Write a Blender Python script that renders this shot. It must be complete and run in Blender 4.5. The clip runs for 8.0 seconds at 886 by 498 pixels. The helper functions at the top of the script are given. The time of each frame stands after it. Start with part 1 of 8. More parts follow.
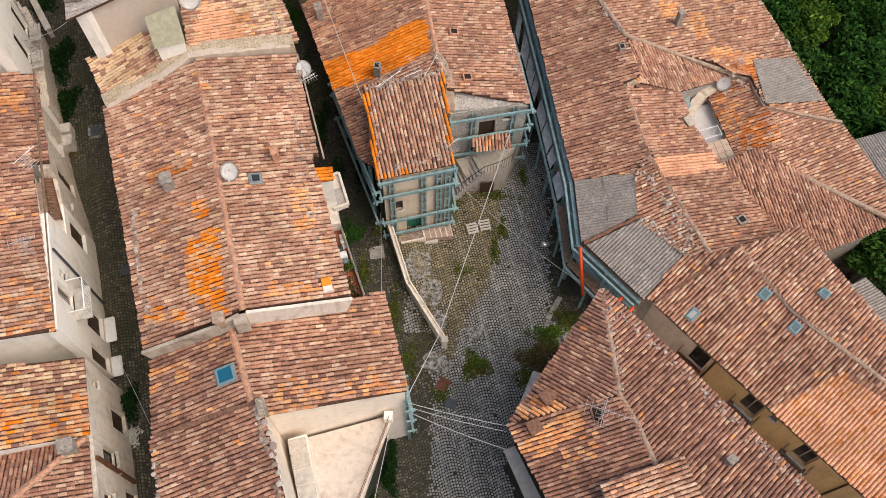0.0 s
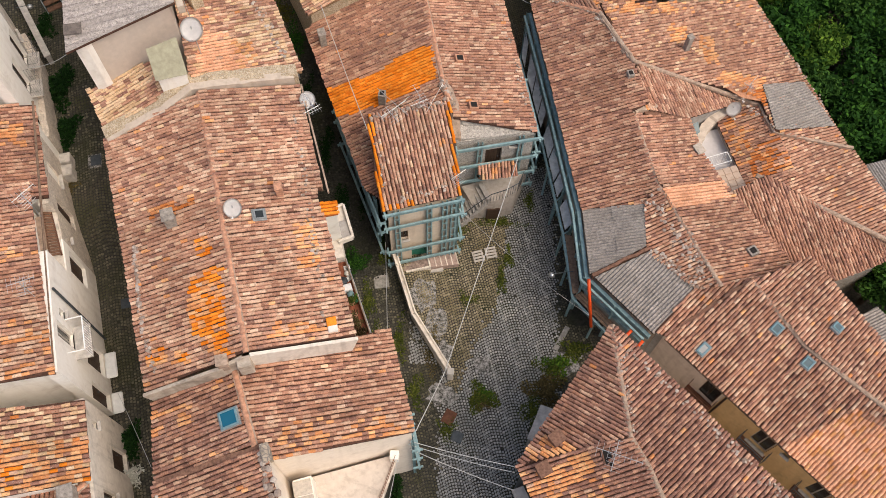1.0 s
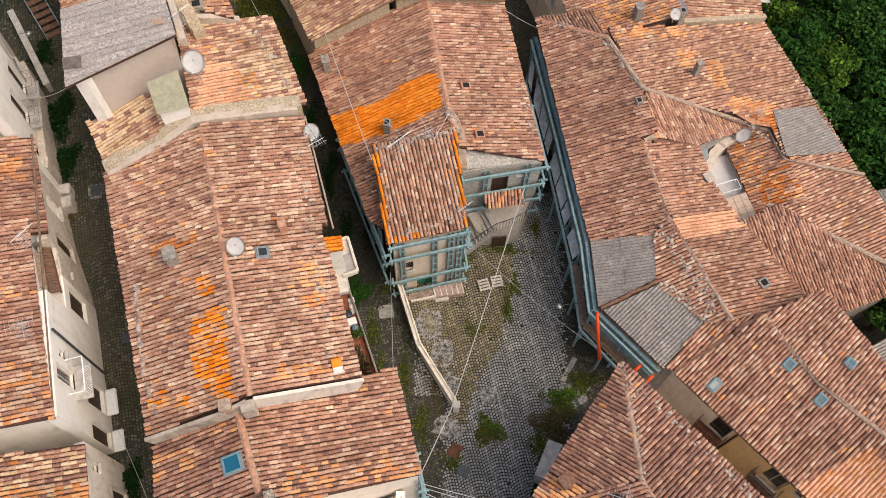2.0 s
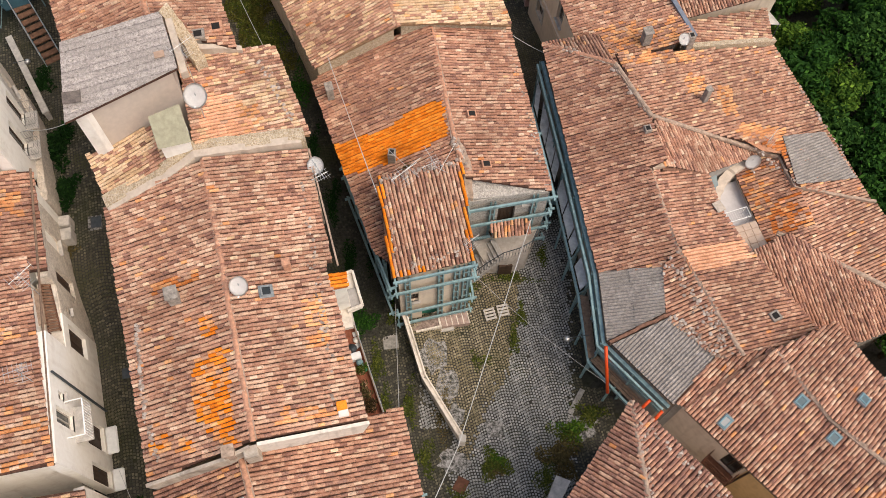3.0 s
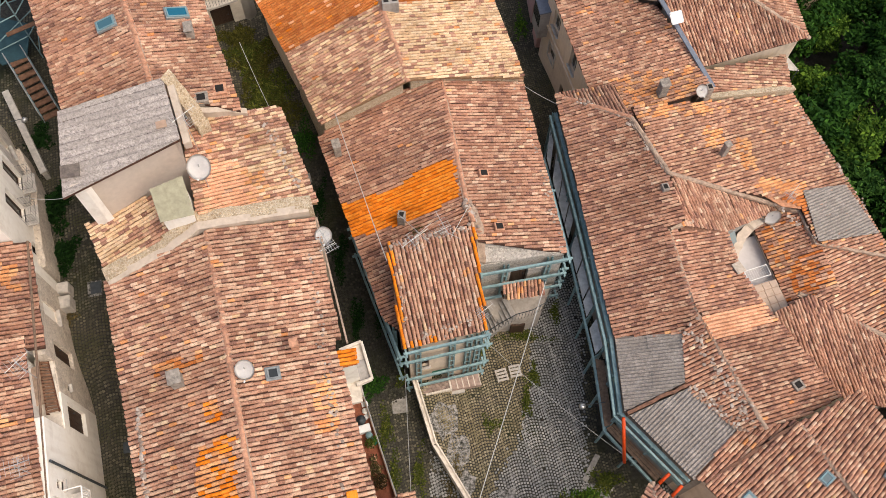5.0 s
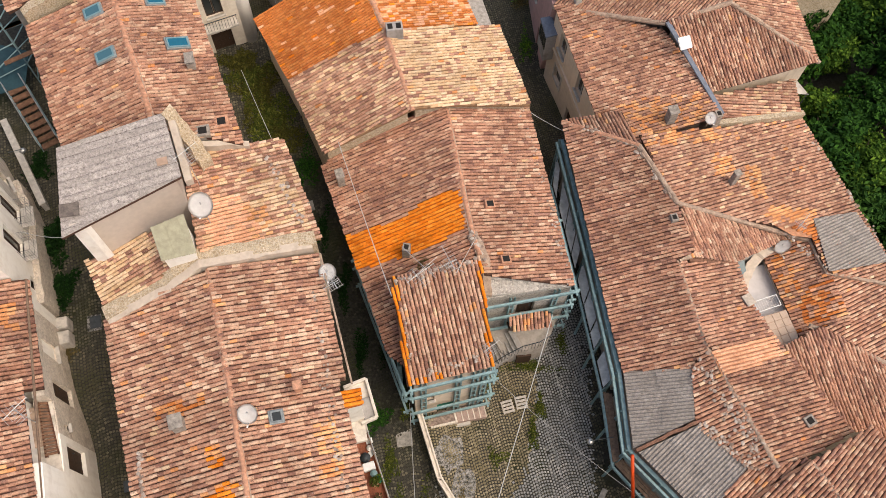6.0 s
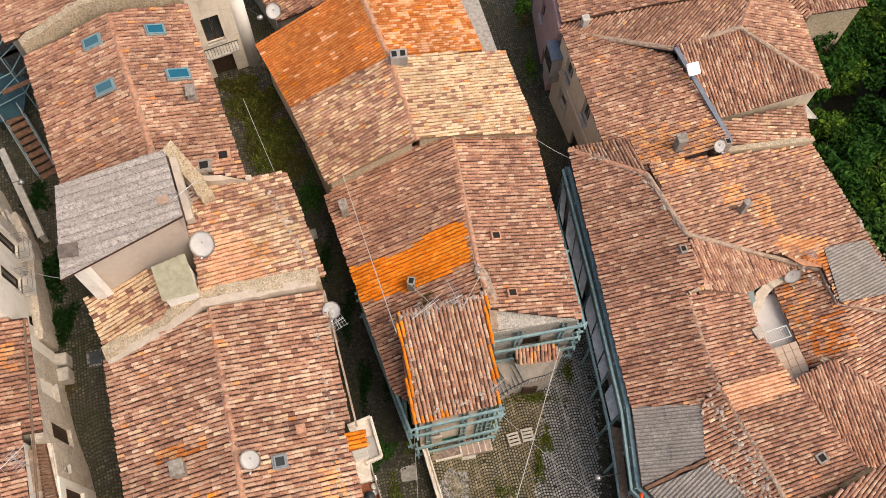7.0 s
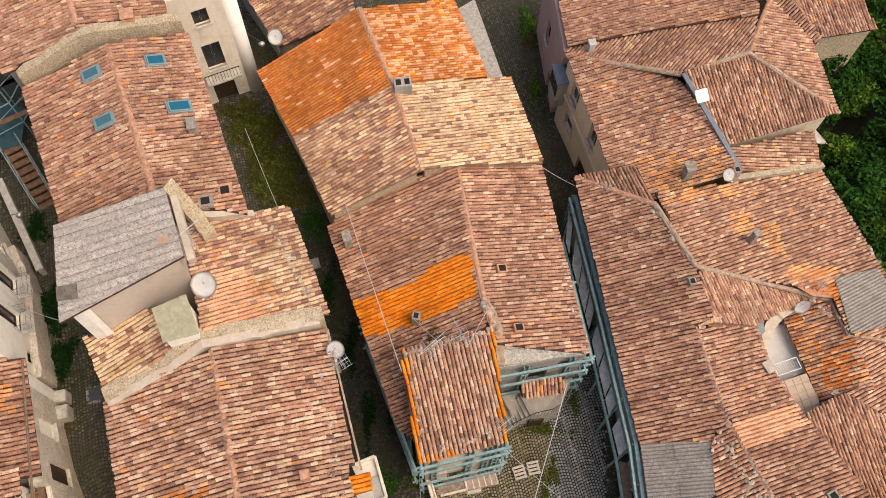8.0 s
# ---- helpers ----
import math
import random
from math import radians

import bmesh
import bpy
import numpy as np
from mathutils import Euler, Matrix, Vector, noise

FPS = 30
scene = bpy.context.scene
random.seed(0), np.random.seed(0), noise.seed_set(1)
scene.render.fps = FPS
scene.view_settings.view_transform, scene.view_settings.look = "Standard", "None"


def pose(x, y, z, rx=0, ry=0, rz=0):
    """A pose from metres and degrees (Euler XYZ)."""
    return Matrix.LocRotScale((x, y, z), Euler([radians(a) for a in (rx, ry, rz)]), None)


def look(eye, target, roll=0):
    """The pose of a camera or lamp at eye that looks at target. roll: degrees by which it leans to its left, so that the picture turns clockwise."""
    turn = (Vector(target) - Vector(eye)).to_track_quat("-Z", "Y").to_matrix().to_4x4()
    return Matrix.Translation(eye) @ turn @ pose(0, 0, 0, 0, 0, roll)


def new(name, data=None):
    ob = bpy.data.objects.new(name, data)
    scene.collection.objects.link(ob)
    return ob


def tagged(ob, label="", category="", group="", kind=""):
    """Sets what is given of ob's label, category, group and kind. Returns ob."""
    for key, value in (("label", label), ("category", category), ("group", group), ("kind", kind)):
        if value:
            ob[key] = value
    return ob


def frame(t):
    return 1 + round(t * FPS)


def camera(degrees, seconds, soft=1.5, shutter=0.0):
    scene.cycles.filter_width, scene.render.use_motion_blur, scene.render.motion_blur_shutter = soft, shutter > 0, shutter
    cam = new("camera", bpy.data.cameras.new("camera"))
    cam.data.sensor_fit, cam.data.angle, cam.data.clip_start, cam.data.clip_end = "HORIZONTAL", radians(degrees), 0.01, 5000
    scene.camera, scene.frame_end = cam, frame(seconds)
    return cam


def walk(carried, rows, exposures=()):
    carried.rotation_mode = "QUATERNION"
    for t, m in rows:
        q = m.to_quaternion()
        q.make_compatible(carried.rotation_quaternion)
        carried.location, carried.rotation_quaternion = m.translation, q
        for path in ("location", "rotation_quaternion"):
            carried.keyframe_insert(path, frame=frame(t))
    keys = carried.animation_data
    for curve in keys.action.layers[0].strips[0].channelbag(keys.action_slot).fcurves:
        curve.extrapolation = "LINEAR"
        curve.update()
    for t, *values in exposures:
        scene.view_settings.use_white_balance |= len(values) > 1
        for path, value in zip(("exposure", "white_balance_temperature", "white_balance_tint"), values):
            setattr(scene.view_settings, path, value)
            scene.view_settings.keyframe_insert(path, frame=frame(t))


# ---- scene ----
cam = camera(54.0, 8.0, soft=0.5)
PATH = [
    (0.0, (0.040, -3.062, 44.229), (-0.084, 13.815, 7.964), 2.018),
    (0.5, (-0.153, -2.160, 44.253), (-0.272, 14.681, 7.971), 2.030),
    (1.0, (-0.345, -1.260, 44.277), (-0.458, 15.545, 7.978), 2.042),
    (1.5, (-0.534, -0.361, 44.301), (-0.641, 16.407, 7.985), 2.055),
    (2.0, (-0.721, 0.535, 44.324), (-0.821, 17.267, 7.992), 2.067),
    (2.5, (-0.905, 1.429, 44.347), (-0.999, 18.125, 7.998), 2.079),
    (3.0, (-1.087, 2.322, 44.370), (-1.175, 18.981, 8.005), 2.091),
    (3.5, (-1.266, 3.212, 44.393), (-1.349, 19.835, 8.011), 2.104),
    (4.0, (-1.443, 4.100, 44.416), (-1.520, 20.687, 8.017), 2.116),
    (4.5, (-1.618, 4.986, 44.439), (-1.689, 21.537, 8.023), 2.128),
    (5.0, (-1.790, 5.870, 44.461), (-1.855, 22.384, 8.029), 2.141),
    (5.5, (-1.960, 6.752, 44.484), (-2.020, 23.230, 8.035), 2.153),
    (6.0, (-2.128, 7.632, 44.506), (-2.181, 24.073, 8.041), 2.165),
    (6.5, (-2.293, 8.510, 44.528), (-2.341, 24.915, 8.046), 2.177),
    (7.0, (-2.456, 9.386, 44.549), (-2.498, 25.754, 8.052), 2.190),
    (7.5, (-2.616, 10.260, 44.571), (-2.653, 26.592, 8.057), 2.202),
    (8.0, (-2.775, 11.132, 44.592), (-2.805, 27.427, 8.062), 2.214),
]
walk(cam, [(t, look(eye, target, roll)) for t, eye, target, roll in PATH], [(0.0, 0.34, 6950, 10), (4.0, 0.46, 7000, 10), (6.5, 0.46, 7200, 10), (8.0, 0.42, 7450, 10)])

# ---- world, sun, exposure ----
SUN_ELEV, SUN_AZ = 57.0, 116.0
world = bpy.data.worlds.new("overcast_sky")
scene.world = world
world.use_nodes = True
wn = world.node_tree
sky = wn.nodes.new("ShaderNodeTexSky")
sky.sky_type = 'NISHITA'
sky.sun_disc = False
sky.sun_elevation = radians(SUN_ELEV)
sky.sun_rotation = radians(SUN_AZ)
sky.dust_density = 4.0
sky.air_density = 1.0
wn.links.new(sky.outputs[0], wn.nodes["Background"].inputs[0])
wn.nodes["Background"].inputs[1].default_value = 0.15
sun_data = bpy.data.lights.new("sun", 'SUN')
sun_data.energy, sun_data.angle, sun_data.color = 1.0, radians(52), (1.0, 0.94, 0.86)
sun = new("sun", sun_data)
_a, _e = radians(SUN_AZ), radians(SUN_ELEV)
sun.matrix_world = look((0, 0, 80), (-80 * math.cos(_e) * math.sin(_a), -80 * math.cos(_e) * math.cos(_a), 80 - 80 * math.sin(_e)))

# ---- materials ----


class Mat:
    """A small builder for node materials."""

    def __init__(self, name, rough=0.85, metal=0.0):
        self.m = bpy.data.materials.new(name)
        self.m.use_nodes = True
        self.t = self.m.node_tree
        self.b = self.t.nodes["Principled BSDF"]
        self.b.inputs["Roughness"].default_value = rough
        self.b.inputs["Metallic"].default_value = metal
        self.b.inputs["Specular IOR Level"].default_value = 0.3
        self.co = self.node("ShaderNodeTexCoord").outputs["Object"]
        self.geo = self.node("ShaderNodeNewGeometry")

    def node(self, kind, **props):
        n = self.t.nodes.new(kind)
        for k, v in props.items():
            setattr(n, k, v)
        return n

    def link(self, a, b):
        self.t.links.new(a, b)

    def put(self, socket, value):
        if isinstance(value, (int, float)):
            socket.default_value = value
        elif isinstance(value, tuple):
            socket.default_value = (*value, 1.0) if len(value) == 3 else value
        else:
            self.link(value, socket)

    def noise(self, scale, detail=4.0, rough=0.6, world=True, dist=0.0):
        n = self.node("ShaderNodeTexNoise")
        n.inputs["Scale"].default_value, n.inputs["Detail"].default_value = scale, detail
        n.inputs["Roughness"].default_value, n.inputs["Distortion"].default_value = rough, dist
        self.link(self.geo.outputs["Position"] if world else self.co, n.inputs["Vector"])
        return n.outputs["Fac"]

    def voronoi(self, scale, out="Color", feature='F1', rand=1.0):
        n = self.node("ShaderNodeTexVoronoi", feature=feature)
        n.inputs["Scale"].default_value, n.inputs["Randomness"].default_value = scale, rand
        self.link(self.geo.outputs["Position"], n.inputs["Vector"])
        return n.outputs[out]

    def ramp(self, fac, stops, smooth=False):
        n = self.node("ShaderNodeValToRGB")
        n.color_ramp.interpolation = 'EASE' if smooth else 'LINEAR'
        e = n.color_ramp.elements
        while len(e) < len(stops):
            e.new(0.5)
        for el, (p, col) in zip(e, stops):
            el.position = p
            el.color = (*col, 1.0) if isinstance(col, tuple) else (col, col, col, 1.0)
        self.put(n.inputs[0], fac)
        return n.outputs[0]

    def mix(self, fac, a, b, mode='MIX'):
        n = self.node("ShaderNodeMix", data_type='RGBA', blend_type=mode)
        self.put(n.inputs[0], fac)
        self.put(n.inputs[6], a)
        self.put(n.inputs[7], b)
        return n.outputs[2]

    def math(self, op, a, b=0.0):
        n = self.node("ShaderNodeMath", operation=op)
        self.put(n.inputs[0], a)
        self.put(n.inputs[1], b)
        return n.outputs[0]

    def random(self):
        """A number from 0 to 1 for each loose piece, be it an object or an island."""
        o = self.node("ShaderNodeObjectInfo").outputs["Random"]
        return self.math('FRACT', self.math('ADD', o, self.math('MULTIPLY', self.geo.outputs["Random Per Island"], 7.31)))

    def base(self, col):
        self.put(self.b.inputs["Base Color"], col)
        return self

    def bump(self, height, strength=0.4, distance=0.02):
        n = self.node("ShaderNodeBump")
        n.inputs["Strength"].default_value, n.inputs["Distance"].default_value = strength, distance
        self.link(height, n.inputs["Height"])
        self.link(n.outputs[0], self.b.inputs["Normal"])
        return self


def tile_material(name, stops, lichen=0.5, moss=0.35, rough=0.92):
    """Fired clay, one shade a tile, with mottling, lichen specks and dark weathering."""
    k = Mat(name, rough)
    k.b.inputs["Specular IOR Level"].default_value = 0.15
    col = k.ramp(k.random(), stops)
    grain = k.noise(11, 6, 0.85)
    col = k.mix(0.7, col, k.ramp(grain, [(0.34, 0.4), (0.46, 1.1), (0.62, 1.5)]), 'MULTIPLY')
    dirt = k.ramp(k.noise(0.9, 5, 0.7), [(0.46, 0.0), (0.7, 1.0)])
    col = k.mix(k.math('MULTIPLY', dirt, moss * 0.8), col, (0.075, 0.048, 0.036))
    black = k.ramp(k.noise(7.5, 6, 0.9), [(0.54, 0.0), (0.6, 1.0)])
    col = k.mix(k.math('MULTIPLY', black, moss + 0.3), col, (0.05, 0.03, 0.022))
    tone = k.ramp(k.noise(0.45, 4, 0.6), [(0.35, 0.72), (0.65, 1.25)])
    col = k.mix(0.8, col, tone, 'MULTIPLY')
    spots = k.ramp(k.noise(14, 4, 0.85), [(0.58, 0.0), (0.63, 1.0)])
    area = k.ramp(k.noise(0.6, 3, 0.6), [(0.4, 0.2), (0.62, 1.0)])
    col = k.mix(k.math('MULTIPLY', k.math('MULTIPLY', spots, lichen + 0.2), area), col, (0.56, 0.45, 0.36))
    k.base(col)
    k.bump(grain, 0.5, 0.012)
    return k.m


TERRA = tile_material("old_terracotta", [(0.0, (0.335, 0.163, 0.105)), (0.5, (0.414, 0.21, 0.137)), (0.85, (0.473, 0.257, 0.17)), (1.0, (0.532, 0.336, 0.226))])
BROWN = tile_material("weathered_brown_clay", [(0.0, (0.227, 0.11, 0.0788)), (0.5, (0.295, 0.147, 0.105)), (1.0, (0.364, 0.194, 0.139))], 0.75, 0.4)
PALE = tile_material("pale_yellow_clay", [(0.0, (0.52, 0.335, 0.19)), (0.5, (0.62, 0.425, 0.26)), (1.0, (0.68, 0.5, 0.335))], 0.2, 0.05)
ROSE = tile_material("rose_clay", [(0.0, (0.424, 0.221, 0.147)), (0.5, (0.492, 0.278, 0.187)), (1.0, (0.552, 0.352, 0.239))], 0.4, 0.25)
ORANGE = tile_material("new_orange_clay", [(0.0, (0.6, 0.15, 0.01)), (0.5, (0.7, 0.2, 0.016)), (1.0, (0.74, 0.26, 0.035))], -0.1, -0.1)
SALMON = tile_material("machine_made_orange_clay", [(0.0, (0.66, 0.325, 0.185)), (1.0, (0.74, 0.4, 0.25))], 0.02, 0.0)
RUST = tile_material("reddish_orange_clay", [(0.0, (0.41, 0.115, 0.028)), (0.5, (0.52, 0.165, 0.042)), (1.0, (0.58, 0.21, 0.065))], 0.1, 0.25)

CREAMY = tile_material("pale_rose_clay", [(0.0, (0.5, 0.3, 0.2)), (0.5, (0.58, 0.38, 0.265)), (1.0, (0.66, 0.46, 0.33))], 0.3, 0.15)
PEACH = tile_material("peach_orange_clay", [(0.0, (0.55, 0.22, 0.085)), (0.5, (0.64, 0.3, 0.13)), (1.0, (0.7, 0.39, 0.19))], 0.1, 0.1)


def deck_material():
    k = Mat("channel_tiles", 0.95)
    n = k.noise(6, 5, 0.7)
    # shade in the channels between cover tiles is put into this dark brown
    k.base(k.ramp(n, [(0.3, (0.04, 0.021, 0.014)), (0.7, (0.13, 0.064, 0.043))]))
    k.bump(n, 0.6, 0.03)
    return k.m


DECK = deck_material()


def plaster(name, a, b, stain=(0.16, 0.12, 0.085), amount=0.7):
    k = Mat(name, 0.92)
    big = k.noise(0.9, 6, 0.65, dist=0.6)
    col = k.mix(k.ramp(k.noise(4, 5), [(0.35, 0.0), (0.7, 1.0)]), a, b)
    col = k.mix(k.math('MULTIPLY', k.ramp(big, [(0.52, 0.0), (0.74, 1.0)]), amount), col, stain)
    flat = k.node("ShaderNodeVectorMath", operation='MULTIPLY')
    k.link(k.geo.outputs["Position"], flat.inputs[0])
    flat.inputs[1].default_value = (1.0, 1.0, 0.12)
    run = k.node("ShaderNodeTexNoise")
    run.inputs["Scale"].default_value, run.inputs["Detail"].default_value = 3.5, 5.0
    k.link(flat.outputs[0], run.inputs["Vector"])
    col = k.mix(k.math('MULTIPLY', k.ramp(run.outputs["Fac"], [(0.52, 0.0), (0.68, 1.0)]), amount * 0.4), col, stain)
    fine = k.noise(30, 4)
    k.base(col)
    k.bump(fine, 0.35, 0.01)
    return k.m


WHITE_PLASTER = plaster("white_limewash", (0.92, 0.87, 0.79), (0.87, 0.81, 0.72), (0.4, 0.31, 0.23), 0.35)
CREAM_WHITE = plaster("cream_limewash", (0.8, 0.71, 0.59), (0.72, 0.63, 0.51), (0.42, 0.33, 0.24), 0.5)
WARM_WHITE = plaster("warm_white_render", (0.86, 0.76, 0.65), (0.8, 0.7, 0.59), (0.5, 0.4, 0.32), 0.4)
STAINED_WHITE = plaster("stained_limewash", (0.8, 0.72, 0.62), (0.68, 0.6, 0.51), (0.22, 0.17, 0.12), 0.65)
CREAM_PLASTER = plaster("cream_plaster", (0.74, 0.61, 0.47), (0.66, 0.54, 0.42), (0.3, 0.2, 0.12), 0.5)
OLD_PLASTER = plaster("flaking_old_plaster", (0.52, 0.44, 0.35), (0.4, 0.32, 0.25), (0.13, 0.1, 0.075), 0.85)
OCHRE_PLASTER = plaster("ochre_plaster", (0.78, 0.55, 0.28), (0.7, 0.48, 0.24), (0.3, 0.2, 0.11), 0.4)
BEIGE_PLASTER = plaster("beige_plaster", (0.84, 0.67, 0.5), (0.78, 0.61, 0.45), (0.35, 0.25, 0.18), 0.4)
GREY_PLASTER = plaster("grey_render", (0.42, 0.39, 0.36), (0.34, 0.31, 0.28), (0.14, 0.12, 0.1), 0.6)
PINK_PLASTER = plaster("taupe_plaster", (0.34, 0.26, 0.22), (0.28, 0.215, 0.18), (0.15, 0.11, 0.09), 0.5)


def rubble(name, a, b, scale=4.5, mortar=(0.3, 0.26, 0.22)):
    k = Mat(name, 0.95)
    cell = k.voronoi(scale, "Color")
    sep = k.node("ShaderNodeSeparateColor")
    k.link(cell, sep.inputs[0])
    col = k.mix(sep.outputs[0], a, b)
    edge = k.voronoi(scale, "Distance", 'DISTANCE_TO_EDGE')
    joint = k.ramp(edge, [(0.02, 0.0), (0.12, 1.0)])
    col = k.mix(joint, mortar, col)
    col = k.mix(0.6, col, k.ramp(k.noise(11, 5), [(0.3, 0.5), (0.7, 1.2)]), 'MULTIPLY')
    k.base(col)
    k.bump(joint, 0.7, 0.03)
    return k.m


STONE = rubble("grey_rubble_stone", (0.36, 0.33, 0.29), (0.21, 0.19, 0.17))
PEBBLE = rubble("pebbly_grey_mortar", (0.6, 0.55, 0.49), (0.36, 0.33, 0.29), 9, (0.55, 0.5, 0.44))
LIME_BAND = plaster("pale_lime_band", (0.6, 0.5, 0.4), (0.5, 0.41, 0.33), (0.3, 0.22, 0.16), 0.6)
TAN_PEBBLE = rubble("pebbly_tan_mortar", (0.6, 0.48, 0.33), (0.42, 0.31, 0.19), 9, (0.68, 0.57, 0.43))
# mossy rubble of the alley walls, with their shade put into the dark colour
SHADE_STONE = rubble("shaded_mossy_rubble", (0.06, 0.055, 0.042), (0.03, 0.032, 0.02), 4.5, (0.03, 0.03, 0.02))
TAN_STONE = rubble("tan_rubble_stone", (0.5, 0.41, 0.31), (0.36, 0.29, 0.22), 5.5)


def simple(name, col, rough=0.6, metal=0.0, var=0.25, scale=5.0):
    k = Mat(name, rough, metal)
    n = k.noise(scale, 5, 0.65)
    lo, hi = tuple(c * (1 - var) for c in col), tuple(min(1, c * (1 + var)) for c in col)
    k.base(k.ramp(n, [(0.3, lo), (0.7, hi)]))
    k.bump(n, 0.15, 0.01)
    return k.m


PALE_DECK = simple("pale_channels", (0.26, 0.155, 0.085), 0.9, 0.0, 0.4, 6.0)
BROWN_CLAY = simple("brown_clay_bedding", (0.2, 0.105, 0.07), 0.95, 0.0, 0.45, 8.0)
SALMON_DECK = simple("salmon_channels", (0.5, 0.24, 0.135), 0.9, 0.0, 0.3, 6.0)
NEW_DECK = simple("new_orange_channels", (0.36, 0.1, 0.015), 0.9, 0.0, 0.3, 6.0)
STEEL = simple("blue_grey_painted_steel", (0.22, 0.335, 0.345), 0.55, 0.0, 0.3, 4.0)
DARK_STEEL = simple("dark_steel", (0.07, 0.08, 0.085), 0.5, 0.3)
IRON_GREY = simple("weathered_iron", (0.2, 0.19, 0.18), 0.7, 0.2)
CONCRETE = simple("pale_concrete", (0.5, 0.46, 0.41), 0.9, 0.0, 0.3, 3.0)
PALE_BED = simple("pale_mortar_bed", (0.46, 0.35, 0.265), 0.95, 0.0, 0.3, 5.0)
MORTAR = simple("lime_mortar", (0.4, 0.29, 0.215), 0.95, 0.0, 0.4, 5.0)
RIDGE_CLAY = simple("ridge_clay", (0.52, 0.27, 0.17), 0.9, 0.0, 0.35, 6.0)
WHITE_METAL = simple("white_enamel", (0.84, 0.83, 0.8), 0.4, 0.0, 0.08)
ALU = simple("dull_aluminium", (0.55, 0.55, 0.54), 0.4, 0.7, 0.1)
WOOD = simple("weathered_planks", (0.19, 0.125, 0.085), 0.85, 0.0, 0.35, 7.0)
PALE_WOOD = simple("bleached_wood", (0.5, 0.45, 0.39), 0.9, 0.0, 0.2, 8.0)
DARK_WOOD = simple("dark_brown_wood", (0.06, 0.035, 0.022), 0.7, 0.0, 0.3, 8.0)
GREEN_PAINT = simple("green_painted_wood", (0.03, 0.19, 0.13), 0.6, 0.0, 0.3, 5.0)
# near-black for sheets that stand in for the unlit depth of openings
DARK = simple("dark_interior", (0.02, 0.017, 0.015), 0.9)
RUSTY_ORANGE = simple("rust_brown_boards", (0.19, 0.1, 0.06), 0.85, 0.0, 0.4, 5.0)
RUSTY = simple("rusty_sheet", (0.14, 0.06, 0.035), 0.85, 0.2, 0.4, 4.0)
CABLE = simple("pale_cable", (0.5, 0.5, 0.48), 0.6, 0.0, 0.05)
RED_PLASTIC = simple("orange_red_plastic", (0.72, 0.08, 0.015), 0.5, 0.0, 0.1)
BLUE_SHEET = simple("blue_green_sheet", (0.03, 0.075, 0.09), 0.6, 0.0, 0.25, 3.0)
PAVING = simple("pale_rose_tiles", (0.56, 0.42, 0.32), 0.8, 0.0, 0.15, 3.0)
TERRACE = simple("rose_paving", (0.46, 0.31, 0.22), 0.85, 0.0, 0.2, 3.0)
RED_FLOOR = simple("red_terrace_tiles", (0.3, 0.1, 0.055), 0.8, 0.0, 0.35, 6.0)


def corrugated_material(name, a, b):
    k = Mat(name, 0.9)
    n = k.noise(2.2, 6, 0.7)
    col = k.ramp(n, [(0.3, a), (0.7, b)])
    col = k.mix(0.85, col, k.ramp(k.noise(9, 6, 0.85), [(0.36, 0.45), (0.5, 1.0), (0.64, 1.6)]), 'MULTIPLY')
    col = k.mix(k.ramp(k.noise(7, 5, 0.9), [(0.56, 0.0), (0.62, 0.75)]), col, (0.09, 0.075, 0.065))
    col = k.mix(k.math('MULTIPLY', k.random(), 0.4), col, (0.24, 0.21, 0.18))
    k.base(col)
    return k.m


FIBRE = corrugated_material("weathered_fibre_cement", (0.23, 0.205, 0.185), (0.4, 0.36, 0.325))
PALE_FIBRE = corrugated_material("pale_fibre_cement", (0.36, 0.31, 0.28), (0.48, 0.42, 0.375))
GREEN_SHEET = simple("greenish_plastic_sheet", (0.36, 0.335, 0.23), 0.7, 0.0, 0.2, 4.0)


def glass_material(name, tint):
    k = Mat(name, 0.2)
    k.base(tint)
    k.b.inputs["Specular IOR Level"].default_value = 0.4
    return k.m


BLUE_GLASS = glass_material("blue_skylight_glass", (0.012, 0.12, 0.19))
PALE_GLASS = glass_material("pale_skylight_glass", (0.12, 0.17, 0.18))
WINDOW_GLASS = glass_material("dark_window_glass", (0.03, 0.035, 0.035))


def ground_material():
    k = Mat("cobbled_ground", 0.95)
    big = k.noise(0.35, 5, 0.6)
    col = k.ramp(k.noise(7, 5), [(0.3, (0.025, 0.024, 0.02)), (0.7, (0.066, 0.061, 0.05))])
    moss = k.ramp(big, [(0.5, 0.0), (0.66, 1.0)])
    col = k.mix(k.math('MULTIPLY', moss, 0.75), col, (0.03, 0.035, 0.01))
    k.base(col)
    k.bump(k.noise(16, 4), 0.6, 0.03)
    return k.m


def cobble_material(name, stops, tint, moss_amount):
    k = Mat(name, 0.85)
    col = k.ramp(k.random(), stops)
    patch = k.ramp(k.noise(0.3, 4, 0.6), [(0.42, 0.0), (0.6, 1.0)])
    col = k.mix(k.math('MULTIPLY', patch, 0.6), col, tint)
    moss = k.ramp(k.noise(0.6, 5, 0.65), [(0.5, 0.0), (0.66, 1.0)])
    col = k.mix(k.math('MULTIPLY', moss, moss_amount), col, (0.045, 0.048, 0.016))
    k.base(col)
    k.bump(k.noise(25, 3), 0.4, 0.01)
    return k.m


